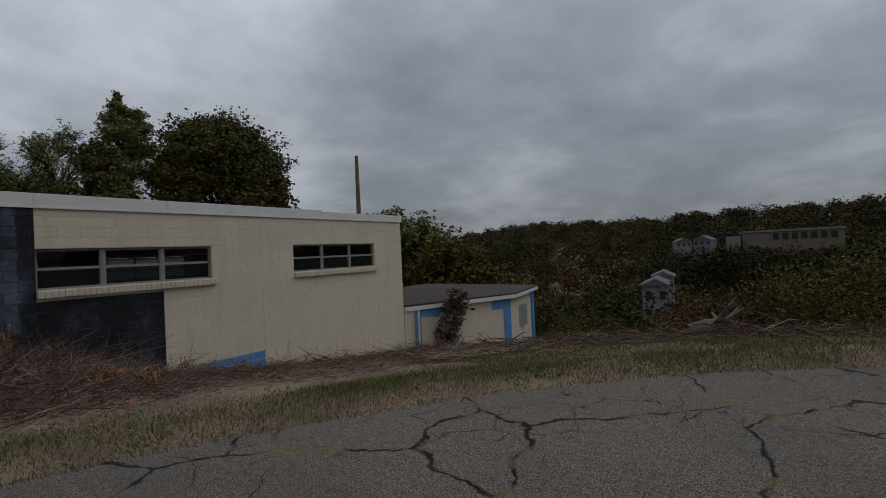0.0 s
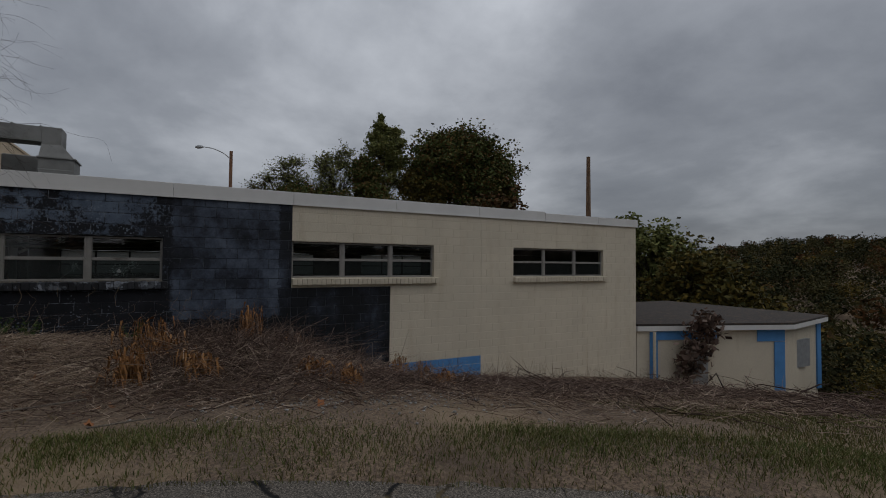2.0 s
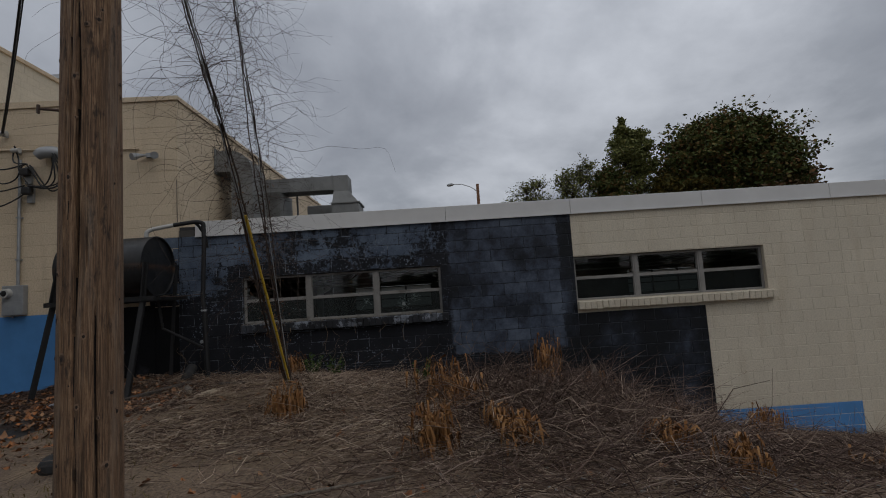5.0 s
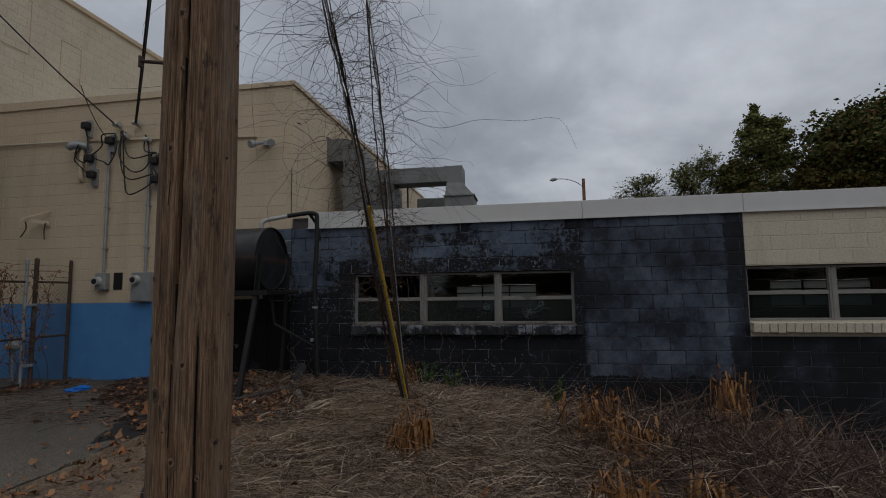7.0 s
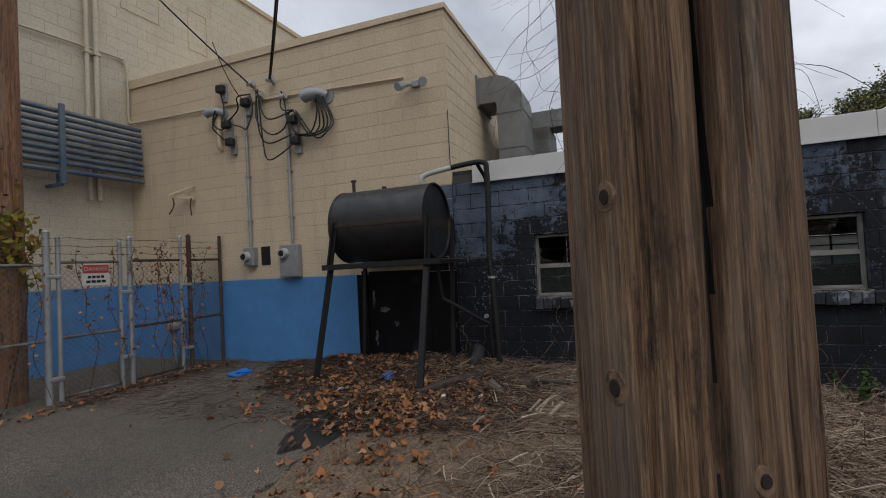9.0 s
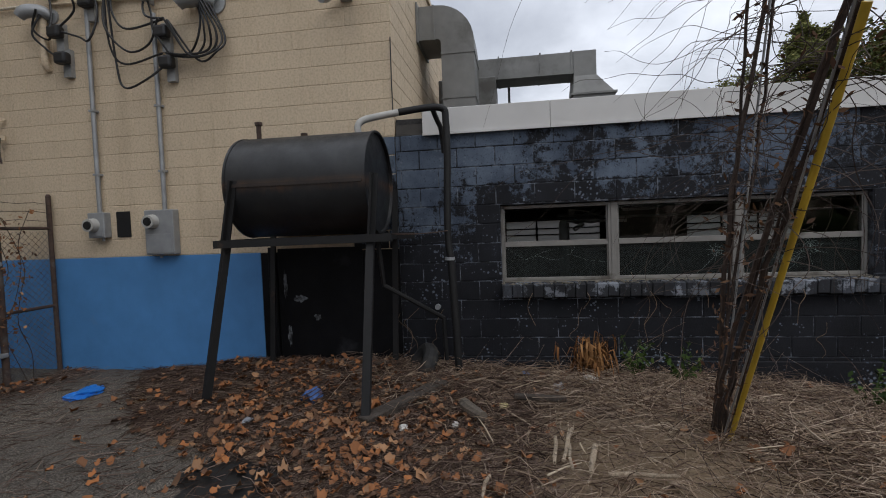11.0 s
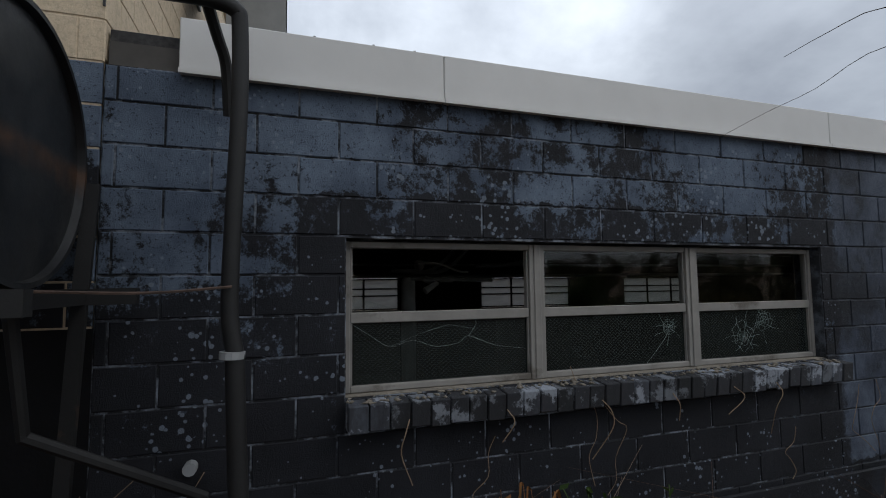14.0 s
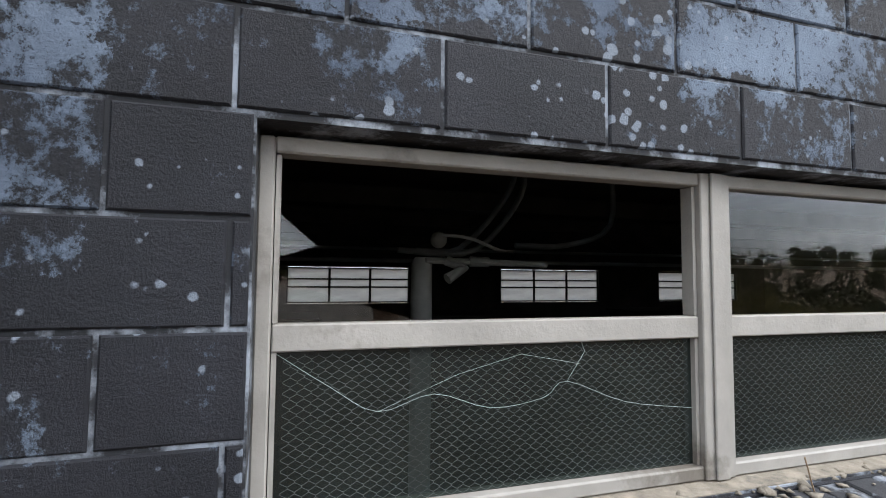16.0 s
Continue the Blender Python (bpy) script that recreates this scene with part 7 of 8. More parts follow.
ob = soup("creeper", np.stack([c - u, c + v, c + u, c - v], 1).reshape(-1, 3), np.arange(nn * 4).reshape(-1, 4), M_TWIG)
tagged(ob, "dead brown creeper over the shed wall", "creeper", kind="stuff")


# ---------------- trees ----------------
M_BARK = plain("tree_bark", (0.05, 0.040, 0.032), 0.95, 0, 0.4, 6, 0.6)
M_LGREEN = leaf_mat("dark_green_leaves", (0.048, 0.066, 0.020), (0.075, 0.092, 0.028), (0.11, 0.12, 0.038), (0.062, 0.074, 0.024), (0.15, 0.12, 0.038), (0.125, 0.07, 0.027), gloss=0.7)
M_LOLIVE = leaf_mat("olive_leaves", (0.095, 0.11, 0.036), (0.15, 0.16, 0.052), (0.21, 0.20, 0.068), (0.12, 0.13, 0.046), gloss=0.7)
M_LYELL = leaf_mat("yellowing_leaves", (0.085, 0.068, 0.016), (0.06, 0.054, 0.015), (0.135, 0.092, 0.018), (0.04, 0.042, 0.013), gloss=0.7)
M_LRUST = leaf_mat("rusty_leaves", (0.085, 0.042, 0.019), (0.125, 0.064, 0.023), (0.058, 0.038, 0.017), (0.05, 0.045, 0.016), gloss=0.7)

M_FGREEN = leaf_mat("far_dark_green_leaves", (0.018, 0.022, 0.009), (0.028, 0.032, 0.012), (0.042, 0.041, 0.016), (0.023, 0.026, 0.011), (0.058, 0.048, 0.019), gloss=0.9)
M_FOLIVE = leaf_mat("far_olive_leaves", (0.040, 0.038, 0.014), (0.062, 0.056, 0.020), (0.088, 0.070, 0.026), (0.050, 0.045, 0.018), gloss=0.9)
M_FYELL = leaf_mat("far_yellowing_leaves", (0.115, 0.083, 0.020), (0.083, 0.066, 0.019), (0.170, 0.108, 0.024), (0.056, 0.050, 0.017), gloss=0.9)
M_FRUST = leaf_mat("far_rusty_leaves", (0.088, 0.042, 0.018), (0.125, 0.060, 0.021), (0.058, 0.036, 0.016), (0.052, 0.043, 0.016), gloss=0.9)


def leaf_quads(c, size, rs, flat=0.6):
    n = len(c)
    u, v = rs.normal(0, 1, (n, 3)), rs.normal(0, 1, (n, 3))
    u[:, 2] *= flat
    u /= np.linalg.norm(u, axis=1)[:, None]
    v -= (v * u).sum(1)[:, None] * u
    v /= np.linalg.norm(v, axis=1)[:, None]
    s = rs.uniform(*size, n)[:, None]
    return np.stack([c - u * s, c + v * s * 0.55, c + u * s, c - v * s * 0.55], 1).reshape(-1, 3)


def tree(x, y, z0, h, lumps, leaves, size, material, label, seed, trunk_r=0.22, spread=0.16, twigs=7):
    """lumps: (dx, dy, height share, radius x, radius z, share of the leaves); boughs carry twigs, and twigs the leaves."""
    rs = np.random.RandomState(seed)
    tr = thing("tree", label, "tree", (x, y, z0), "trees behind the workshop")
    bm = B()
    lean = rs.normal(0, 0.25, 2)
    pts = [(x + lean[0] * t, y + lean[1] * t, z0 - 0.3 + (h * 0.86) * t) for t in np.linspace(0, 1, 7)]
    tube(bm, pts, [trunk_r * (1 - 0.85 * t) for t in np.linspace(0, 1, 7)], 8)
    part("trunk", bm, M_BARK, tr)
    cs, fine = [], B()
    for dx, dy, hh, rx, rz, share in lumps:
        base = np.array([x + dx, y + dy, z0 + h * hh])
        start = np.array([x + dx * 0.3, y + dy * 0.3, max(z0 + h * 0.3, base[2] - 1.3 * rz)])
        nb = max(5, int(30 * share * len(lumps)))
        d = rs.normal(0, 1, (nb, 3))
        d /= np.linalg.norm(d, axis=1)[:, None]
        tips = base + d * (0.35 + 0.6 * rs.rand(nb, 1) ** 0.6) * (rx, rx, rz)
        subs = []
        for k, tip in enumerate(tips):
            mid = (start + tip) / 2 + rs.normal(0, 0.12, 3) * (rx, rx, rz)
            bough = arc([tuple(start), tuple(mid), tuple(tip)], 3)
            radii = [trunk_r * 0.3 * (1 - 0.85 * q / 6) for q in range(7)]
            if k < 4:
                part("limb", tube(B(), bough, radii, 5), M_BARK, tr)
            else:
                tube(fine, bough, [q * 0.6 for q in radii], 3)
            out = tip + rs.normal(0, 0.26, (twigs, 3)) * (rx, rx, rz)
            out[:, 2] += 0.05 * rz
            for o in out:
                tube(fine, [tuple(tip * 0.6 + mid * 0.4), tuple((tip + o) / 2 + rs.normal(0, 0.05, 3)), tuple(o)], [trunk_r * 0.07, trunk_r * 0.05, 0.006], 3)
                subs.append(o)
                subs.append((tip + o) / 2)
        subs = np.array(subs)
        n = int(leaves * share)
        c = subs[rs.randint(0, len(subs), n)] + rs.normal(0, 1, (n, 3)) * (spread * rx ** 0.5, spread * rx ** 0.5, spread * 0.75 * rz ** 0.5)
        cs.append(c)
    tagged(part("twig_mass", fine, M_BARK, tr), kind="stuff")
    c = np.concatenate(cs)
    ob = soup("crown", leaf_quads(c, size, rs), np.arange(len(c) * 4).reshape(-1, 4), material)
    ob.parent, ob.matrix_parent_inverse = tr, Matrix.Translation(tr.location).inverted()
    return tagged(tr, label, "tree", "trees behind the workshop")


def back_tree(x, y, top, lumps, *rest, **more):
    """A tree on the low ground behind the roofs; lumps: (dy, height over the datum, radius y, radius z, share)."""
    r = random.Random(int(y * 10))
    h = top + 4.0
    return tree(x, y, -4.0, h, [(r.uniform(-0.3, 0.3) * ry, dy, (z + 4.0) / h, ry, rz, q) for dy, z, ry, rz, q in lumps], *rest, **more)


back_tree(-44.0, 18.3, 15.7, [(-0.4, 15.2, 0.30, 0.6, 0.04), (-0.45, 14.4, 0.75, 0.5, 0.08), (0.9, 14.0, 0.9, 0.5, 0.10), (-0.6, 13.4, 0.9, 0.6, 0.12), (1.0, 13.0, 1.1, 0.8, 0.14), (-0.4, 12.1, 1.3, 0.9, 0.17), (1.0, 11.4, 1.3, 1.0, 0.15), (0, 9.6, 1.9, 1.7, 0.20)],
          17000, (0.07, 0.16), M_LOLIVE, "tall narrow green tree with feathery top", 1)
back_tree(-44.0, 26.3, 15.5, [(0, 11.0, 4.2, 3.9, 0.36), (-3.2, 10.2, 2.7, 2.9, 0.17), (3.4, 10.4, 2.9, 3.2, 0.19), (0.8, 13.2, 2.8, 1.9, 0.12), (5.0, 8.0, 2.3, 2.3, 0.10), (-1.8, 12.7, 2.2, 1.7, 0.06)],
          52000, (0.10, 0.23), M_LGREEN, "broad round dark green maple tree turning rusty", 2, 0.3, 0.22)
back_tree(-44.5, 13.9, 12.4, [(0.6, 11.3, 1.5, 1.0, 0.25), (-1.2, 9.9, 1.3, 1.4, 0.35), (1.3, 9.6, 1.0, 1.5, 0.15), (-0.6, 8.0, 1.7, 1.4, 0.25)], 5200, (0.055, 0.13), M_LOLIVE, "airy locust tree with sparse foliage", 3, 0.18, 0.13, 9)
back_tree(-44.5, 9.2, 10.9, [(-0.9, 8.5, 1.4, 1.1, 0.3), (0.2, 9.7, 1.5, 1.1, 0.35), (1.2, 8.3, 1.2, 1.3, 0.35)], 3400, (0.05, 0.12), M_LOLIVE, "airy locust tree with thin grey-green leaves", 4, 0.17, 0.12, 10)
back_tree(-45.0, 6.9, 8.5, [(0, 7.6, 1.0, 0.8, 0.6), (0.5, 6.6, 1.2, 1.0, 0.4)], 1300, (0.05, 0.11), M_LGREEN, "small thin-leaved tree beside taller ones", 5, 0.12, 0.12, 8)
back_tree(-43.0, 16.0, 11.0, [(0, 9.3, 1.4, 1.6, 0.55), (0.6, 7.4, 1.9, 1.5, 0.45)], 13000, (0.08, 0.19), M_LGREEN, "dense dark green tree behind the roof", 6)
back_tree(-42.0, 21.6, 9.9, [(0.6, 8.8, 1.4, 1.0, 0.5), (-1.2, 8.4, 1.2, 1.5, 0.3), (-0.2, 7.2, 2.0, 1.2, 0.2)], 9000, (0.08, 0.19), M_LYELL, "young tree with yellowing autumn leaves", 7)
back_tree(-44.0, 11.6, 8.4, [(-1.5, 7.2, 1.8, 1.0, 0.5), (1.2, 7.2, 1.6, 1.1, 0.5)], 7000, (0.07, 0.16), M_LGREEN, "low dark shrubs under the locust trees", 17)
tree(-36.0, 26.0, -5, 13.0, [(0, 0, 0.72, 3.0, 2.6, 0.6), (0, 2.5, 0.55, 2.6, 2.4, 0.4)], 15000, (0.11, 0.25), M_LRUST, "low tree with rusty autumn leaves", 8)
tree(-26.0, 33.0, -8, 12.0, [(0, 0, 0.8, 3.0, 3.0, 0.6), (1.5, 2.5, 0.6, 2.6, 2.6, 0.4)], 16000, (0.11, 0.25), M_LOLIVE, "green tree standing beyond the shed", 9)
tree(-20.5, 31.0, -9, 10.8, [(0, 0, 0.8, 2.8, 2.6, 0.6), (1.5, 1.5, 0.6, 2.6, 2.2, 0.4)], 14000, (0.10, 0.24), M_LYELL, "yellowing tree standing beyond the shed", 10)


def woods(name, n, rs, r0, r1, a0, a1, height, material, clumps, leaf, label):
    """Far woods: heaps of small leaf clumps over the slopes."""
    r = np.sqrt(rs.uniform(r0 * r0, r1 * r1, n))
    a = np.radians(rs.uniform(a0, a1, n))
    x, y = -r * np.sin(a), r * np.cos(a)
    z = ground_z(x, y)
    h = rs.uniform(*height, n)
    w = h * rs.uniform(0.34, 0.55, n)
    c = np.repeat(np.stack([x, y, z + h * 0.58], -1), clumps, 0)
    d = rs.normal(0, 1, (n * clumps, 3))
    d /= np.linalg.norm(d, axis=1)[:, None]
    d *= (0.5 + 0.5 * rs.rand(n * clumps, 1) ** 0.5)
    lump = 1 + 0.22 * np.sin(d[:, :1] * 5 + c[:, :1]) * np.sin(d[:, 2:] * 6 + c[:, 1:2])
    c = c + d * lump * np.repeat(np.stack([w, w, h * 0.44], -1), clumps, 0)
    s = np.repeat(leaf * h * (0.6 + 0.8 * rs.rand(n)), clumps)
    v = leaf_quads(c, (1, 1), rs, 0.7).reshape(-1, 4, 3)
    v = c[:, None] + (v - c[:, None]) * s[:, None, None]
    ob = soup(name, v.reshape(-1, 3), np.arange(len(c) * 4).reshape(-1, 4), material)
    return tagged(ob, label, "woods", kind="stuff")


rs = np.random.RandomState(5)
for i, (mat, n, lab) in enumerate(((M_FGREEN, 1000, "dark green woods covering the far hills"), (M_FOLIVE, 620, "olive autumn woods on the far hills"), (M_FRUST, 330, "rust-coloured trees scattered over the far hills"), (M_FYELL, 150, "yellowing trees scattered over the far hills"))):
    woods("far_woods", n, rs, 75, 385, -24, 52, (6, 11), mat, 205, 0.064, lab)
woods("far_woods", 620, rs, 140, 360, -100, -24, (6, 11), M_FGREEN, 100, 0.095, "olive woods beyond the open yard")
woods("far_woods", 80, rs, 176, 193, -9, 11, (12.5, 16), M_FGREEN, 320, 0.042, "dark green trees in front of the far buildings")
for i, (mat, n, lab) in enumerate(((M_FGREEN, 60, "green thicket on the slope below the yard"), (M_FOLIVE, 55, "olive thicket on the slope below the yard"), (M_FYELL, 22, "yellowing thicket on the slope below the yard"), (M_FRUST, 24, "reddish brush on the slope below the yard"))):
    woods("slope_thicket", n, rs, 24, 66, -24, 34, (4, 6.6), mat, 1300, 0.024, lab)


def near_bush(x, y, h, w, n, material, seed, label):
    rs = np.random.RandomState(seed)
    z = float(ground_z(np.array([x]), np.array([y]))[0])
    b = thing("bush", label, "bush", (x, y, z), "bushes along the slope")
    for k in range(7):
        a = rs.rand() * 6.28
        part("stem", tube(B(), arc([(x, y, z - 0.1), (x + 0.2 * w * math.cos(a), y + 0.2 * w * math.sin(a), z + h * 0.4), (x + 0.45 * w * math.cos(a), y + 0.45 * w * math.sin(a), z + h * rs.uniform(0.7, 0.95))], 4), 0.018, 4), M_BARK, b)
    d = rs.normal(0, 1, (26, 3))
    d /= np.linalg.norm(d, axis=1)[:, None]
    cl = np.array([x, y, z + h * 0.55]) + d * rs.uniform(0.4, 1, (26, 1)) * (w * 0.5, w * 0.5, h * 0.42)
    c = cl[rs.randint(0, 26, n)] + rs.normal(0, 1, (n, 3)) * (w * 0.13, w * 0.13, h * 0.09)
    c = c[c[:, 2] > z]
    ob = soup("foliage", leaf_quads(c, (0.03, 0.07), rs), np.arange(len(c) * 4).reshape(-1, 4), material)
    ob.parent, ob.matrix_parent_inverse = b, Matrix.Translation(b.location).inverted()


BUSHES = [(4.6, 13.2, 2.9, 3.0, M_WEED, "leafy green bush past the brush row"), (6.6, 11.0, 2.2, 2.6, M_WEED, "low green bush past the brush row"), (2.4, 15.6, 3.6, 3.4, M_LYELL, "tall bush with yellow-green leaves"), (0.4, 16.6, 3.4, 3.0, M_LYELL, "yellowing bush on the slope"),
          (-1.4, 15.6, 2.6, 2.6, M_LRUST, "reddish-brown bush on the slope"), (-7.2, 21.0, 3.6, 3.0, M_LYELL, "orange-yellow bush near the shed"),
          (3.6, 18.5, 3.8, 3.6, M_LOLIVE, "tall olive bush on the slope"), (6.4, 16.0, 4.2, 3.6, M_LYELL, "tall yellow bush on the slope"), (0.6, 21.0, 3.4, 3.6, M_LGREEN, "tall dark green bush on the slope"), (-3.6, 22.5, 3.4, 3.4, M_LOLIVE, "tall green bush down the slope")]
for i, (x, y, h, w, m, lab) in enumerate(BUSHES):
    near_bush(x, y, h, w, 7500, m, 50 + i, lab)

# ---------------- far things ----------------
lamp = thing("street_lamp", "old street lamp on a wooden pole beyond the roof", "street lamp", (-40.4, 4.3, -4))
part("pole", tube(B(), [(-40.4, 4.38, -4), (-40.4, 4.38, 9.75)], [0.17, 0.12], 8), M_POLE2, lamp)
part("arm", tube(B(), arc([(-40.4, 4.38, 9.1), (-40.4, 3.9, 9.5), (-40.4, 3.2, 9.78), (-40.4, 2.6, 9.84), (-40.4, 2.4, 9.83)], 5), 0.035, 6), M_GALV, lamp)
part("lamp_head", tube(B(), [(-40.4, 2.5, 9.84), (-40.4, 2.35, 9.83), (-40.4, 2.1, 9.79), (-40.4, 1.95, 9.77)], [0.05, 0.12, 0.13, 0.05], 10), M_GALV, lamp)
fp = thing("bare_pole", "bare weathered pole beyond the workshop roof", "pole", (-18.9, 19.6, -6))
part("shaft", tube(B(), [(-18.95, 19.65, -6), (-18.9, 19.5, 3), (-18.8, 19.4, 6.9)], [0.16, 0.14, 0.10], 8), M_POLE, fp)


def house(x, y, z, w, d, h, rot, material, roofm, label, rows, cols):
    hs = thing("house", label, "house", (x, y, z), "far houses")
    m = pose(x, y, z, 0, 0, rot)
    part("wall", box(B(), -w / 2, w / 2, -d / 2, d / 2, -3, h, m), material, hs)
    bm = B()
    vv = [bm.verts.new(m @ Vector(v)) for v in ((-w / 2 - 0.3, -d / 2 - 0.3, h), (w / 2 + 0.3, -d / 2 - 0.3, h), (w / 2 + 0.3, d / 2 + 0.3, h), (-w / 2 - 0.3, d / 2 + 0.3, h), (0, -d / 2 - 0.3, h + w * 0.28), (0, d / 2 + 0.3, h + w * 0.28))]
    for f in ((0, 1, 4), (2, 3, 5), (1, 2, 5, 4), (3, 0, 4, 5), (0, 3, 2, 1)):
        bm.faces.new([vv[i] for i in f])
    part("roof", bm, roofm, hs)
    for i in range(rows):
        for j in range(cols):
            cx, cz = -w / 2 + w * (j + 0.5) / cols, 0.3 + (h - 0.6) * (i + 0.35) / rows
            part("window", box(B(), cx - w * 0.22 / cols, cx + w * 0.22 / cols, -d / 2 - 0.04, -d / 2 - 0.01, cz, cz + h * 0.4 / rows, m), M_STEELB, hs)


M_SIDING = plain("white_siding", (0.15, 0.15, 0.155), 0.7, 0, 0.1, 3)
M_SHINGLE = plain("grey_shingles", (0.10, 0.10, 0.11), 0.9, 0, 0.3, 2)
M_TANFAR = plain("tan_stucco", (0.14, 0.105, 0.075), 0.8, 0, 0.1, 0.5)
house(-13.0, 70, -9.4, 3.2, 7, 5.2, 8, M_SIDING, M_SHINGLE, "white two-storey house among the trees", 2, 2)
house(-14.5, 84, -6.6, 3.0, 7, 2.6, 8, M_SIDING, M_SHINGLE, "white gabled house behind another", 1, 2)
for x, y, z, w, h in ((-27, 197, -1.5, 5, 2.6), (-20, 203, -1.2, 6, 2.6), (30, 300, 7, 7, 3)):
    house(x, y, z, w, 8, h, random.uniform(-20, 20), M_SIDING, M_SHINGLE, "white house far off on the hillside", 1, 3)
big = thing("warehouse", "long tan flat-roofed building across the valley", "building", (5, 200, -3))
part("wall", box(B(), -8, 20, 200, 220, -12, 3.2), M_TANFAR, big)
part("roof", box(B(), -8.4, 20.4, 199.6, 220.4, 3.2, 3.8), M_SIDING, big)
part("wing", box(B(), -13, -8.5, 199, 215, -12, 2.2), M_SIDING, big)
part("blue_door", box(B(), -6, -1.5, 199.7, 199.96, -6, -1.5), M_PIPEB, big)
for k in range(7):
    part("window", box(B(), 1 + 2.6 * k, 2.6 + 2.6 * k, 199.7, 199.96, 0.6, 2.6), M_STEELB, big)

# ---------------- litter ----------------
bag = thing("plastic_bag", "crumpled bright blue plastic bag on the asphalt", "bag", (-10.6, -6.95, 0))
bm = B()
bmesh.ops.create_icosphere(bm, subdivisions=3, radius=1)
rng = random.Random(3)
for v in bm.verts:
    v.co = Vector((v.co.x * 0.20, v.co.y * 0.13, max(v.co.z, -0.1) * 0.06)) * rng.uniform(0.72, 1.2) + Vector((-10.6, -6.95, 0.012))
part("film", bm, plain("blue_film", (0.02, 0.18, 0.62), 0.35, 0, 0.2, 20), bag)


def crumple(name, x, y, s, material, label, cat, seed):
    rng = random.Random(seed)
    bm = B()
    z = float(soil_z(np.array([x]), np.array([y]))[0])
    bmesh.ops.create_icosphere(bm, subdivisions=2, radius=1)
    for v in bm.verts:
        v.co = Vector((v.co.x * s, v.co.y * s * 0.7, max(v.co.z, -0.3) * s * 0.4)) * rng.uniform(0.6, 1.25) + Vector((x, y, z + 0.02 + s * 0.12))
    solid(name, bm, material, label, cat, "scraps of litter")


M_PAPER = plain("dirty_white_scrap", (0.55, 0.53, 0.49), 0.7, 0, 0.2, 30, 0.3)
M_CARD = plain("yellowed_card", (0.50, 0.42, 0.20), 0.8, 0, 0.2, 25, 0.3)
M_CLEAR = plain("grey_film_scrap", (0.25, 0.26, 0.28), 0.3, 0, 0.4, 20, 0.3, (0.1, 0.12, 0.2))
for i, (x, y, s, m, lab) in enumerate(((-11.02, -1.90, 0.11, M_PAPER, "white crumpled wrapper in the brush"), (-10.76, -2.22, 0.09, M_CLEAR, "grey crumpled film in the brush"), (-9.94, -3.06, 0.045, M_PAPER, "small white scrap of paper"), (-10.31, -2.71, 0.055, M_CARD, "scrap of yellowed card on the straw"),
                                       (-11.2, -2.5, 0.06, plain("blue_scrap", (0.10, 0.22, 0.50), 0.4), "small blue wrapper by the wall"), (-9.85, -3.45, 0.05, M_PAPER, "white scrap among fallen leaves"), (-9.3, -0.2, 0.05, M_PAPER, "thin white scrap on the brush"), (-9.9, -4.75, 0.06, M_CLEAR, "torn film among fallen leaves"))):
    crumple("litter_scrap", x, y, s, m, lab, "litter", i)
bk = thing("wire_basket", "bent wire basket holding blue rags", "basket", (-10.4, -4.42, 0.05))
for k in range(4):
    m = pose(-10.4, -4.42, 0.06 + 0.045 * k, 25, 8, 0)
    part("hoop", tube(B(), [m @ Vector(((0.14 + 0.02 * k) * math.cos(2 * math.pi * i / 20), (0.14 + 0.02 * k) * math.sin(2 * math.pi * i / 20), 0)) for i in range(21)], 0.004, 4), M_RUST, bk)
bm = B()
bmesh.ops.create_icosphere(bm, subdivisions=2, radius=0.10)
for v in bm.verts:
    v.co = v.co * rng.uniform(0.5, 1.1) * Vector((1, 1, 0.5)).length / 1.5 + Vector((-10.4, -4.42, 0.10))
part("rag", bm, plain("blue_rag", (0.06, 0.12, 0.30), 0.9, 0, 0.4, 20), bk)
for a, b, w, h, lab in (((-9.95, -3.80, 0.06), (-10.75, -3.28, 0.12), 0.13, 0.08, "charred square timber on the ground"), ((-11.25, -4.75, 0.14), (-11.2, -3.95, 0.14), 0.10, 0.09, "old timber lying along the wall"), ((-10.35, -2.62, 0.15), (-10.3, -2.2, 0.15), 0.06, 0.04, "short broken board in the brush")):
    solid("timber", bevelled(bar(B(), a, b, w, h), 0.008), M_TIMBER, lab, "timber", "old timbers")
M_PALELOG = wood_pole_mat("barkless_stick", (0.22, 0.16, 0.11), (0.42, 0.33, 0.23), (0.60, 0.50, 0.38))
M_LOG = wood_pole_mat("split_log", (0.06, 0.05, 0.04), (0.16, 0.13, 0.10), (0.26, 0.22, 0.17))
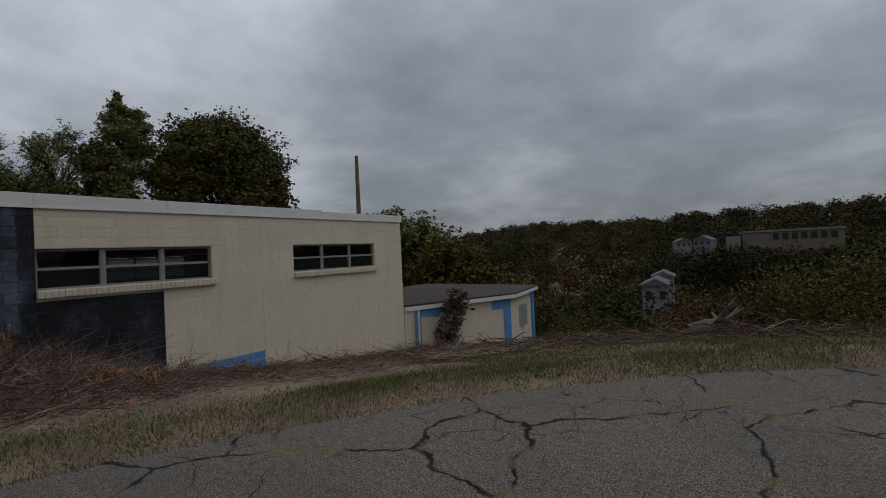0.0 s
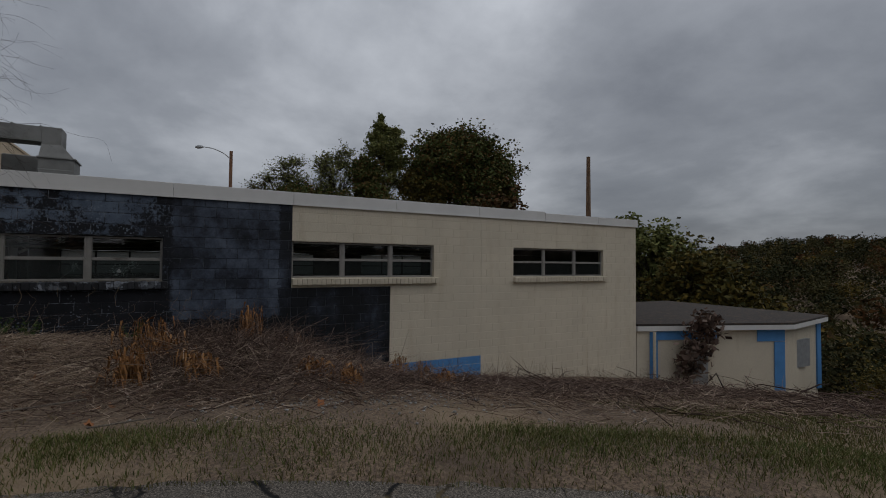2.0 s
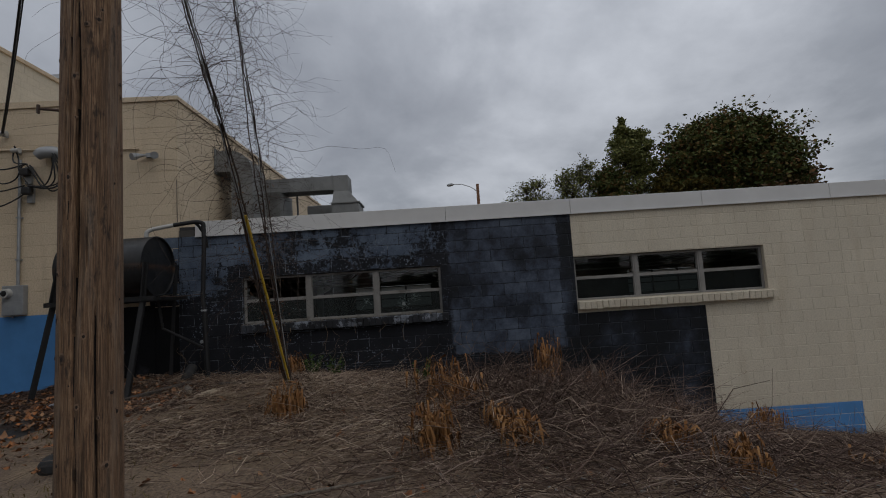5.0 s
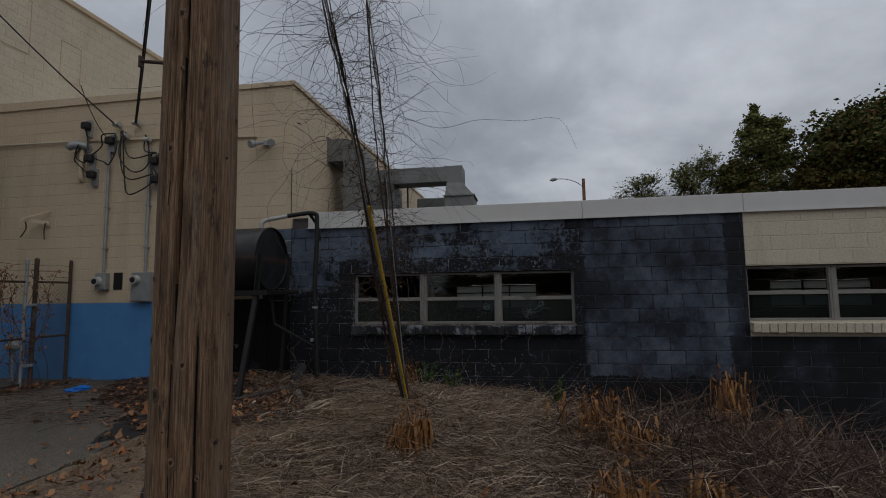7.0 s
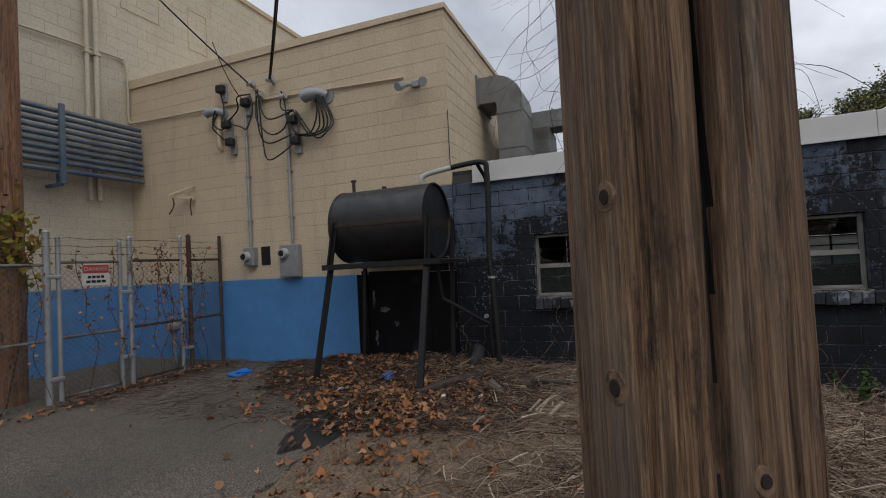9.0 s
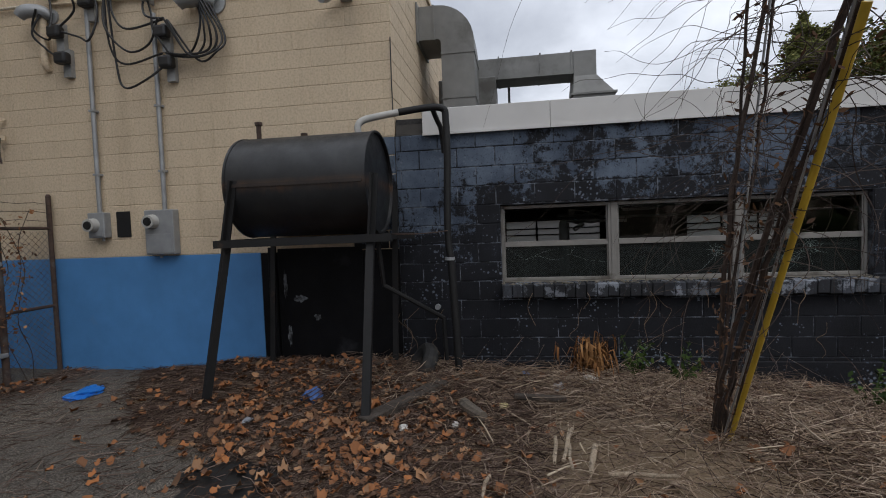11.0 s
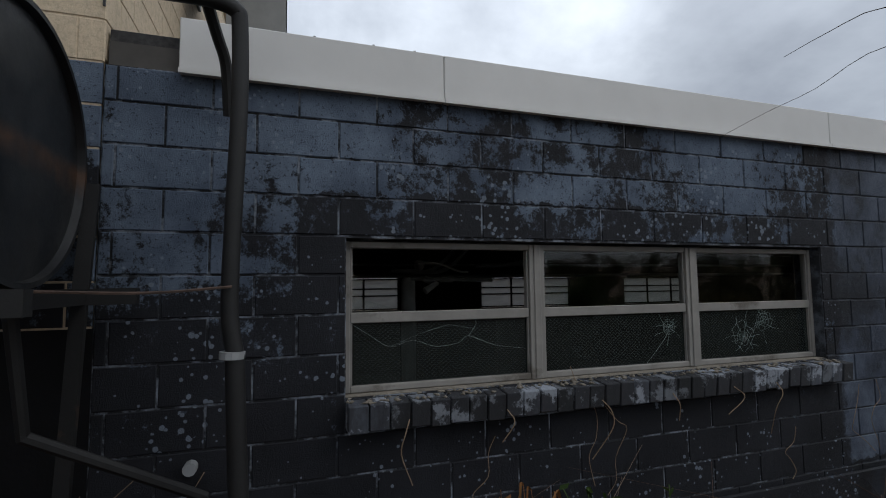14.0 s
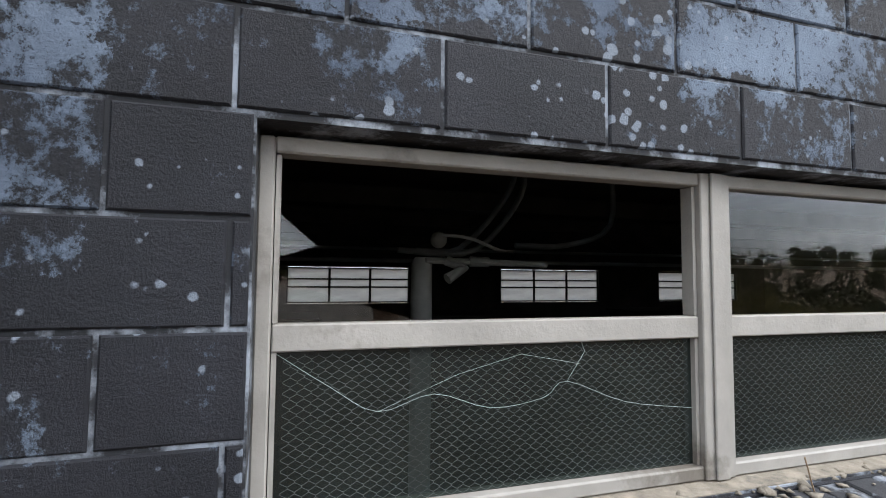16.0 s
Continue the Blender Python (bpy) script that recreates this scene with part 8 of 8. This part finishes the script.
for a, b, r, lab in (((-10.2, -3.02, 0.12), (-9.92, -2.85, 0.16), 0.045, "grey broken log end in the brush"), ((-9.95, 2.95, -0.6), (-10.0, 2.9, 0.12), 0.05, "sawn grey stump by the brush heap"), ((-8.98, -2.13, 0.2), (-8.93, -1.77, 0.2), 0.012, "pale stick lying on the straw"), ((-9.58, -2.25, 0.2), (-9.13, -2.33, 0.2), 0.013, "pale cut stick on the straw"),
                     ((-9.45, -2.36, 0.2), (-9.12, -2.39, 0.2), 0.012, "pale cut stick beside another"), ((-9.28, -2.14, 0.2), (-9.0, -2.21, 0.2), 0.016, "pale splintered stick on the straw"), ((-9.40, -2.29, 0.2), (-9.05, -2.30, 0.2), 0.010, "short pale stick among others"), ((-9.02, -2.76, 0.2), (-8.80, -2.79, 0.2), 0.010, "short pale stick by the leaves"), ((-6.07, -0.33, 0.07), (-6.37, 0.36, 0.1), 0.010, "grey broken branch on the bare soil"), ((-5.32, 0.5, 0.1), (-5.44, 0.92, 0.08), 0.007, "thin dead branch on the soil"), ((-8.17, 3.13, 0.1), (-8.5, 3.6, 0.1), 0.02, "pale cut branch at the foot of the heap"),
                     ((-7.6, 5.0, 0.05), (-7.1, 5.6, 0.25), 0.02, "pale broken branch on the brush")):
    bm = B()
    ln = [Vector(a).lerp(Vector(b), t) + Vector((rng.gauss(0, 0.006), rng.gauss(0, 0.006), 0)) for t in (0, 0.35, 0.7, 1)]
    if abs(a[2] - b[2]) < 0.3:
        for p in ln:
            p.z = float(soil_z(np.array([p.x]), np.array([p.y]))[0]) + r + 0.055
    tube(bm, ln, [r, r * 1.05, r * 0.95, r * 0.8], 8)
    solid("stick", bm, M_PALELOG if lab.startswith(("pale", "short")) else M_LOG, lab, "stick", "loose sticks")


def root_stump(x, y, label):
    """An upturned stump: a short butt with tapering roots clawing up and out."""
    z = float(soil_z(np.array([x]), np.array([y]))[0])
    r = random.Random(8)
    st = thing("tree_stump", label, "stump", (x, y, z))
    part("butt", tube(B(), [(x - 0.35, y, z + 0.10), (x - 0.05, y + 0.05, z + 0.16), (x + 0.15, y, z + 0.24)], [0.13, 0.16, 0.12], 12), M_LOG, st)
    for k in range(9):
        a, up = r.uniform(-1.6, 1.6), r.uniform(0.1, 0.6)
        pts = [(x + 0.1, y, z + 0.2), (x + 0.1 + 0.2 * math.cos(a), y + 0.2 * math.sin(a), z + 0.22 + 0.4 * up), (x + 0.1 + 0.45 * math.cos(a + 0.2), y + 0.45 * math.sin(a + 0.2), z + 0.2 + up)]
        part("root", tube(B(), arc(pts, 4), [0.05 - 0.0045 * i for i in range(9)], 6), M_LOG, st)


root_stump(-1.1, 10.3, "pale upturned tree stump on the brush row")


def tyre(x, y, z, r, tilt, label):
    t = thing("tyre", label, "tyre", (x, y, z), "old tyres")
    bm = B()
    m = pose(x, y, z, *tilt)
    rings = []
    for i in range(28):
        a = 2 * math.pi * i / 28
        ring = []
        for k in range(10):
            b = 2 * math.pi * k / 10
            rr = r + 0.085 * math.cos(b) * (1 if math.cos(b) < 0 else 0.7)
            ring.append(bm.verts.new(m @ Vector((rr * math.cos(a), rr * math.sin(a), 0.08 * math.sin(b)))))
        rings.append(ring)
    for i in range(28):
        for k in range(10):
            bm.faces.new((rings[i][k], rings[i][(k + 1) % 10], rings[(i + 1) % 28][(k + 1) % 10], rings[(i + 1) % 28][k]))
    part("casing", bm, plain("worn_rubber", (0.018, 0.018, 0.018), 0.8, 0, 0.3, 12, 0.4, (0.06, 0.05, 0.04)), t)


tyre(-7.26, -2.46, 0.07, 0.2, (6, 4, 0), "old black tyre half buried beside the pole")
tyre(-11.2, -3.55, 0.18, 0.16, (60, 10, 20), "old black tyre leaning against the wall")

# dark oil stain on the asphalt by the tank
bm = B()
cyc = [(-9.05 + 0.60 * math.cos(a) * (1 + 0.25 * math.sin(3 * a + 1) + 0.1 * math.sin(13 * a)), -4.32 + 0.42 * math.sin(a) * (1 + 0.3 * math.sin(2 * a) + 0.14 * math.sin(11 * a + 2)), 0) for a in np.linspace(0, 2 * math.pi, 70)[:-1]]
bm.faces.new([bm.verts.new((p[0], p[1], 0.004)) for p in cyc])
cyc = [(-6.3 + 0.4 * math.cos(a) * (1 + 0.2 * math.sin(3 * a + 1)), -3.6 + 0.10 * math.sin(a) * (1 + 0.3 * math.sin(2 * a)), 0) for a in np.linspace(0, 2 * math.pi, 28)[:-1]]
bm.faces.new([bm.verts.new((p[0], p[1], 0.004)) for p in cyc])
solid("oil_stain", bm, plain("wet_oil_stain", (0.010, 0.0095, 0.009), 0.6, 0, 0.3, 8, 0.3), "dark wet oil stain on the asphalt", "stain", kind="structure")

# ---------------- inside the workshop ----------------
column = thing("sprinkler_riser", "white painted pipe column with a valve tee", "pipe", (-13.6, -1.9, -0.2))
part("column", tube(B(), [(-13.6, -1.86, -0.2), (-13.6, -1.86, 1.50), (-13.6, -1.86, 1.58), (-13.6, -1.86, 1.62)], [0.07, 0.07, 0.07, 0.045], 14), M_LINEN, column, smooth=True)
part("branch", tube(B(), [(-13.55, -1.85, 1.60), (-13.5, -1.0, 1.585)], 0.022, 8), M_LINEN, column)
part("wye", tube(B(), [(-13.5, -1.72, 1.60), (-13.45, -1.62, 1.55), (-13.42, -1.74, 1.48)], 0.035, 8), M_LINEN, column)
part("coupling", tube(B(), [(-13.53, -1.55, 1.597), (-13.52, -1.42, 1.594)], 0.034, 8), M_LINEN, column)
bm = B()
bmesh.ops.create_uvsphere(bm, u_segments=14, v_segments=10, radius=0.055, matrix=Matrix.Translation((-13.55, -1.76, 1.735)))
part("float_ball", bm, M_LINEN, column)
part("flex_hose", tube(B(), arc([(-13.45, -1.8, 1.76), (-13.4, -1.6, 1.74), (-13.4, -1.4, 1.67), (-13.4, -1.3, 1.66)], 4), 0.012, 6), M_LINEN, column)
for k, (y0, z0, y1, z1) in enumerate(((-1.4, 1.72, -0.9, 2.25), (-1.25, 1.72, -0.8, 2.2), (-0.4, 1.78, 0.1, 1.98))):
    p = thing("ceiling_pipe", "pale pipe slanting up to the dark ceiling", "pipe", (-14.2, y0, z0), "pipes under the ceiling")
    part("tube", tube(B(), arc([(-14.2, y0 - 0.5, z0 - 0.02), (-14.2, y0, z0), (-14.3, y1, z1), (-14.3, y1 + 0.02, 2.58)], 4), 0.024, 8), M_GALV, p)
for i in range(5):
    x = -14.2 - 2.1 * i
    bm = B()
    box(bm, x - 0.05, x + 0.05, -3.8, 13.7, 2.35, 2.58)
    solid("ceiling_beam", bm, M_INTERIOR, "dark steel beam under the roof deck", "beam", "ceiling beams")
for z, x in ((1.66, -15.5), (1.9, -17.5)):
    solid("ceiling_pipe", tube(B(), [(x, -3.8, z), (x, 13.6, z + 0.02)], 0.022, 8), M_GALV, "thin pale pipe crossing the workshop", "pipe", "pipes under the ceiling")
for x, y, w, h in ((-17.0, -0.3, 1.6, 1.25), (-18.5, 4.5, 2.2, 1.15), (-16.2, -2.9, 1.0, 1.3)):
    mc = thing("workbench", "dark covered workbench inside the workshop", "workbench", (x, y, -0.2), "covered benches")
    part("top", bevelled(box(B(), x - 0.5, x + 0.5, y - w / 2, y + w / 2, h - 0.3, h - 0.25), 0.01), M_STEELB, mc)
    part("body", bevelled(box(B(), x - 0.45, x + 0.45, y - w / 2 + 0.05, y + w / 2 - 0.05, -0.2, h - 0.3), 0.02), M_STEELB, mc)


# ---------------- block facings ----------------
def east(u, z):
    return Matrix.Translation((WX, u, z))


def hall_face(u, z):
    return Matrix.Translation((-u, HY, z)) @ pose(0, 0, 0, 0, 0, 90) 


def side_place(u, z):
    return Matrix.Translation((-u, AX1, z)) @ pose(0, 0, 0, 0, 0, 90)


lay_blocks(wall_east, course_blocks(Y0, Y1, -3.6, TOP, -2.76, 1.8, OPEN, (3.19, 5.47, 8.04)), low_wall_paint,
           east, lambda u, z: -3.83 < u < 3.19 and z > -0.3)
lay_blocks(wall_annex, course_blocks(AX0, AX1, 1.365, ATOP, -8.0, 1.365, []), lambda u, z: M_TAN if not (u > -4.45 and z < 2.63) else M_DARK,
           east, lambda u, z: u > -8.2 and z < 4.4)
lay_blocks(wall_annex, course_blocks(-(WX), 24.0, 2.6, ATOP, 11.5, 1.365, []), lambda u, z: M_TAN,
           side_place, lambda u, z: False)
lay_blocks(wall_hall, course_blocks(5.0, 32.0, 1.37, HTOP, 11.5, 1.365, []), lambda u, z: M_CREAM, hall_face, lambda u, z: False)
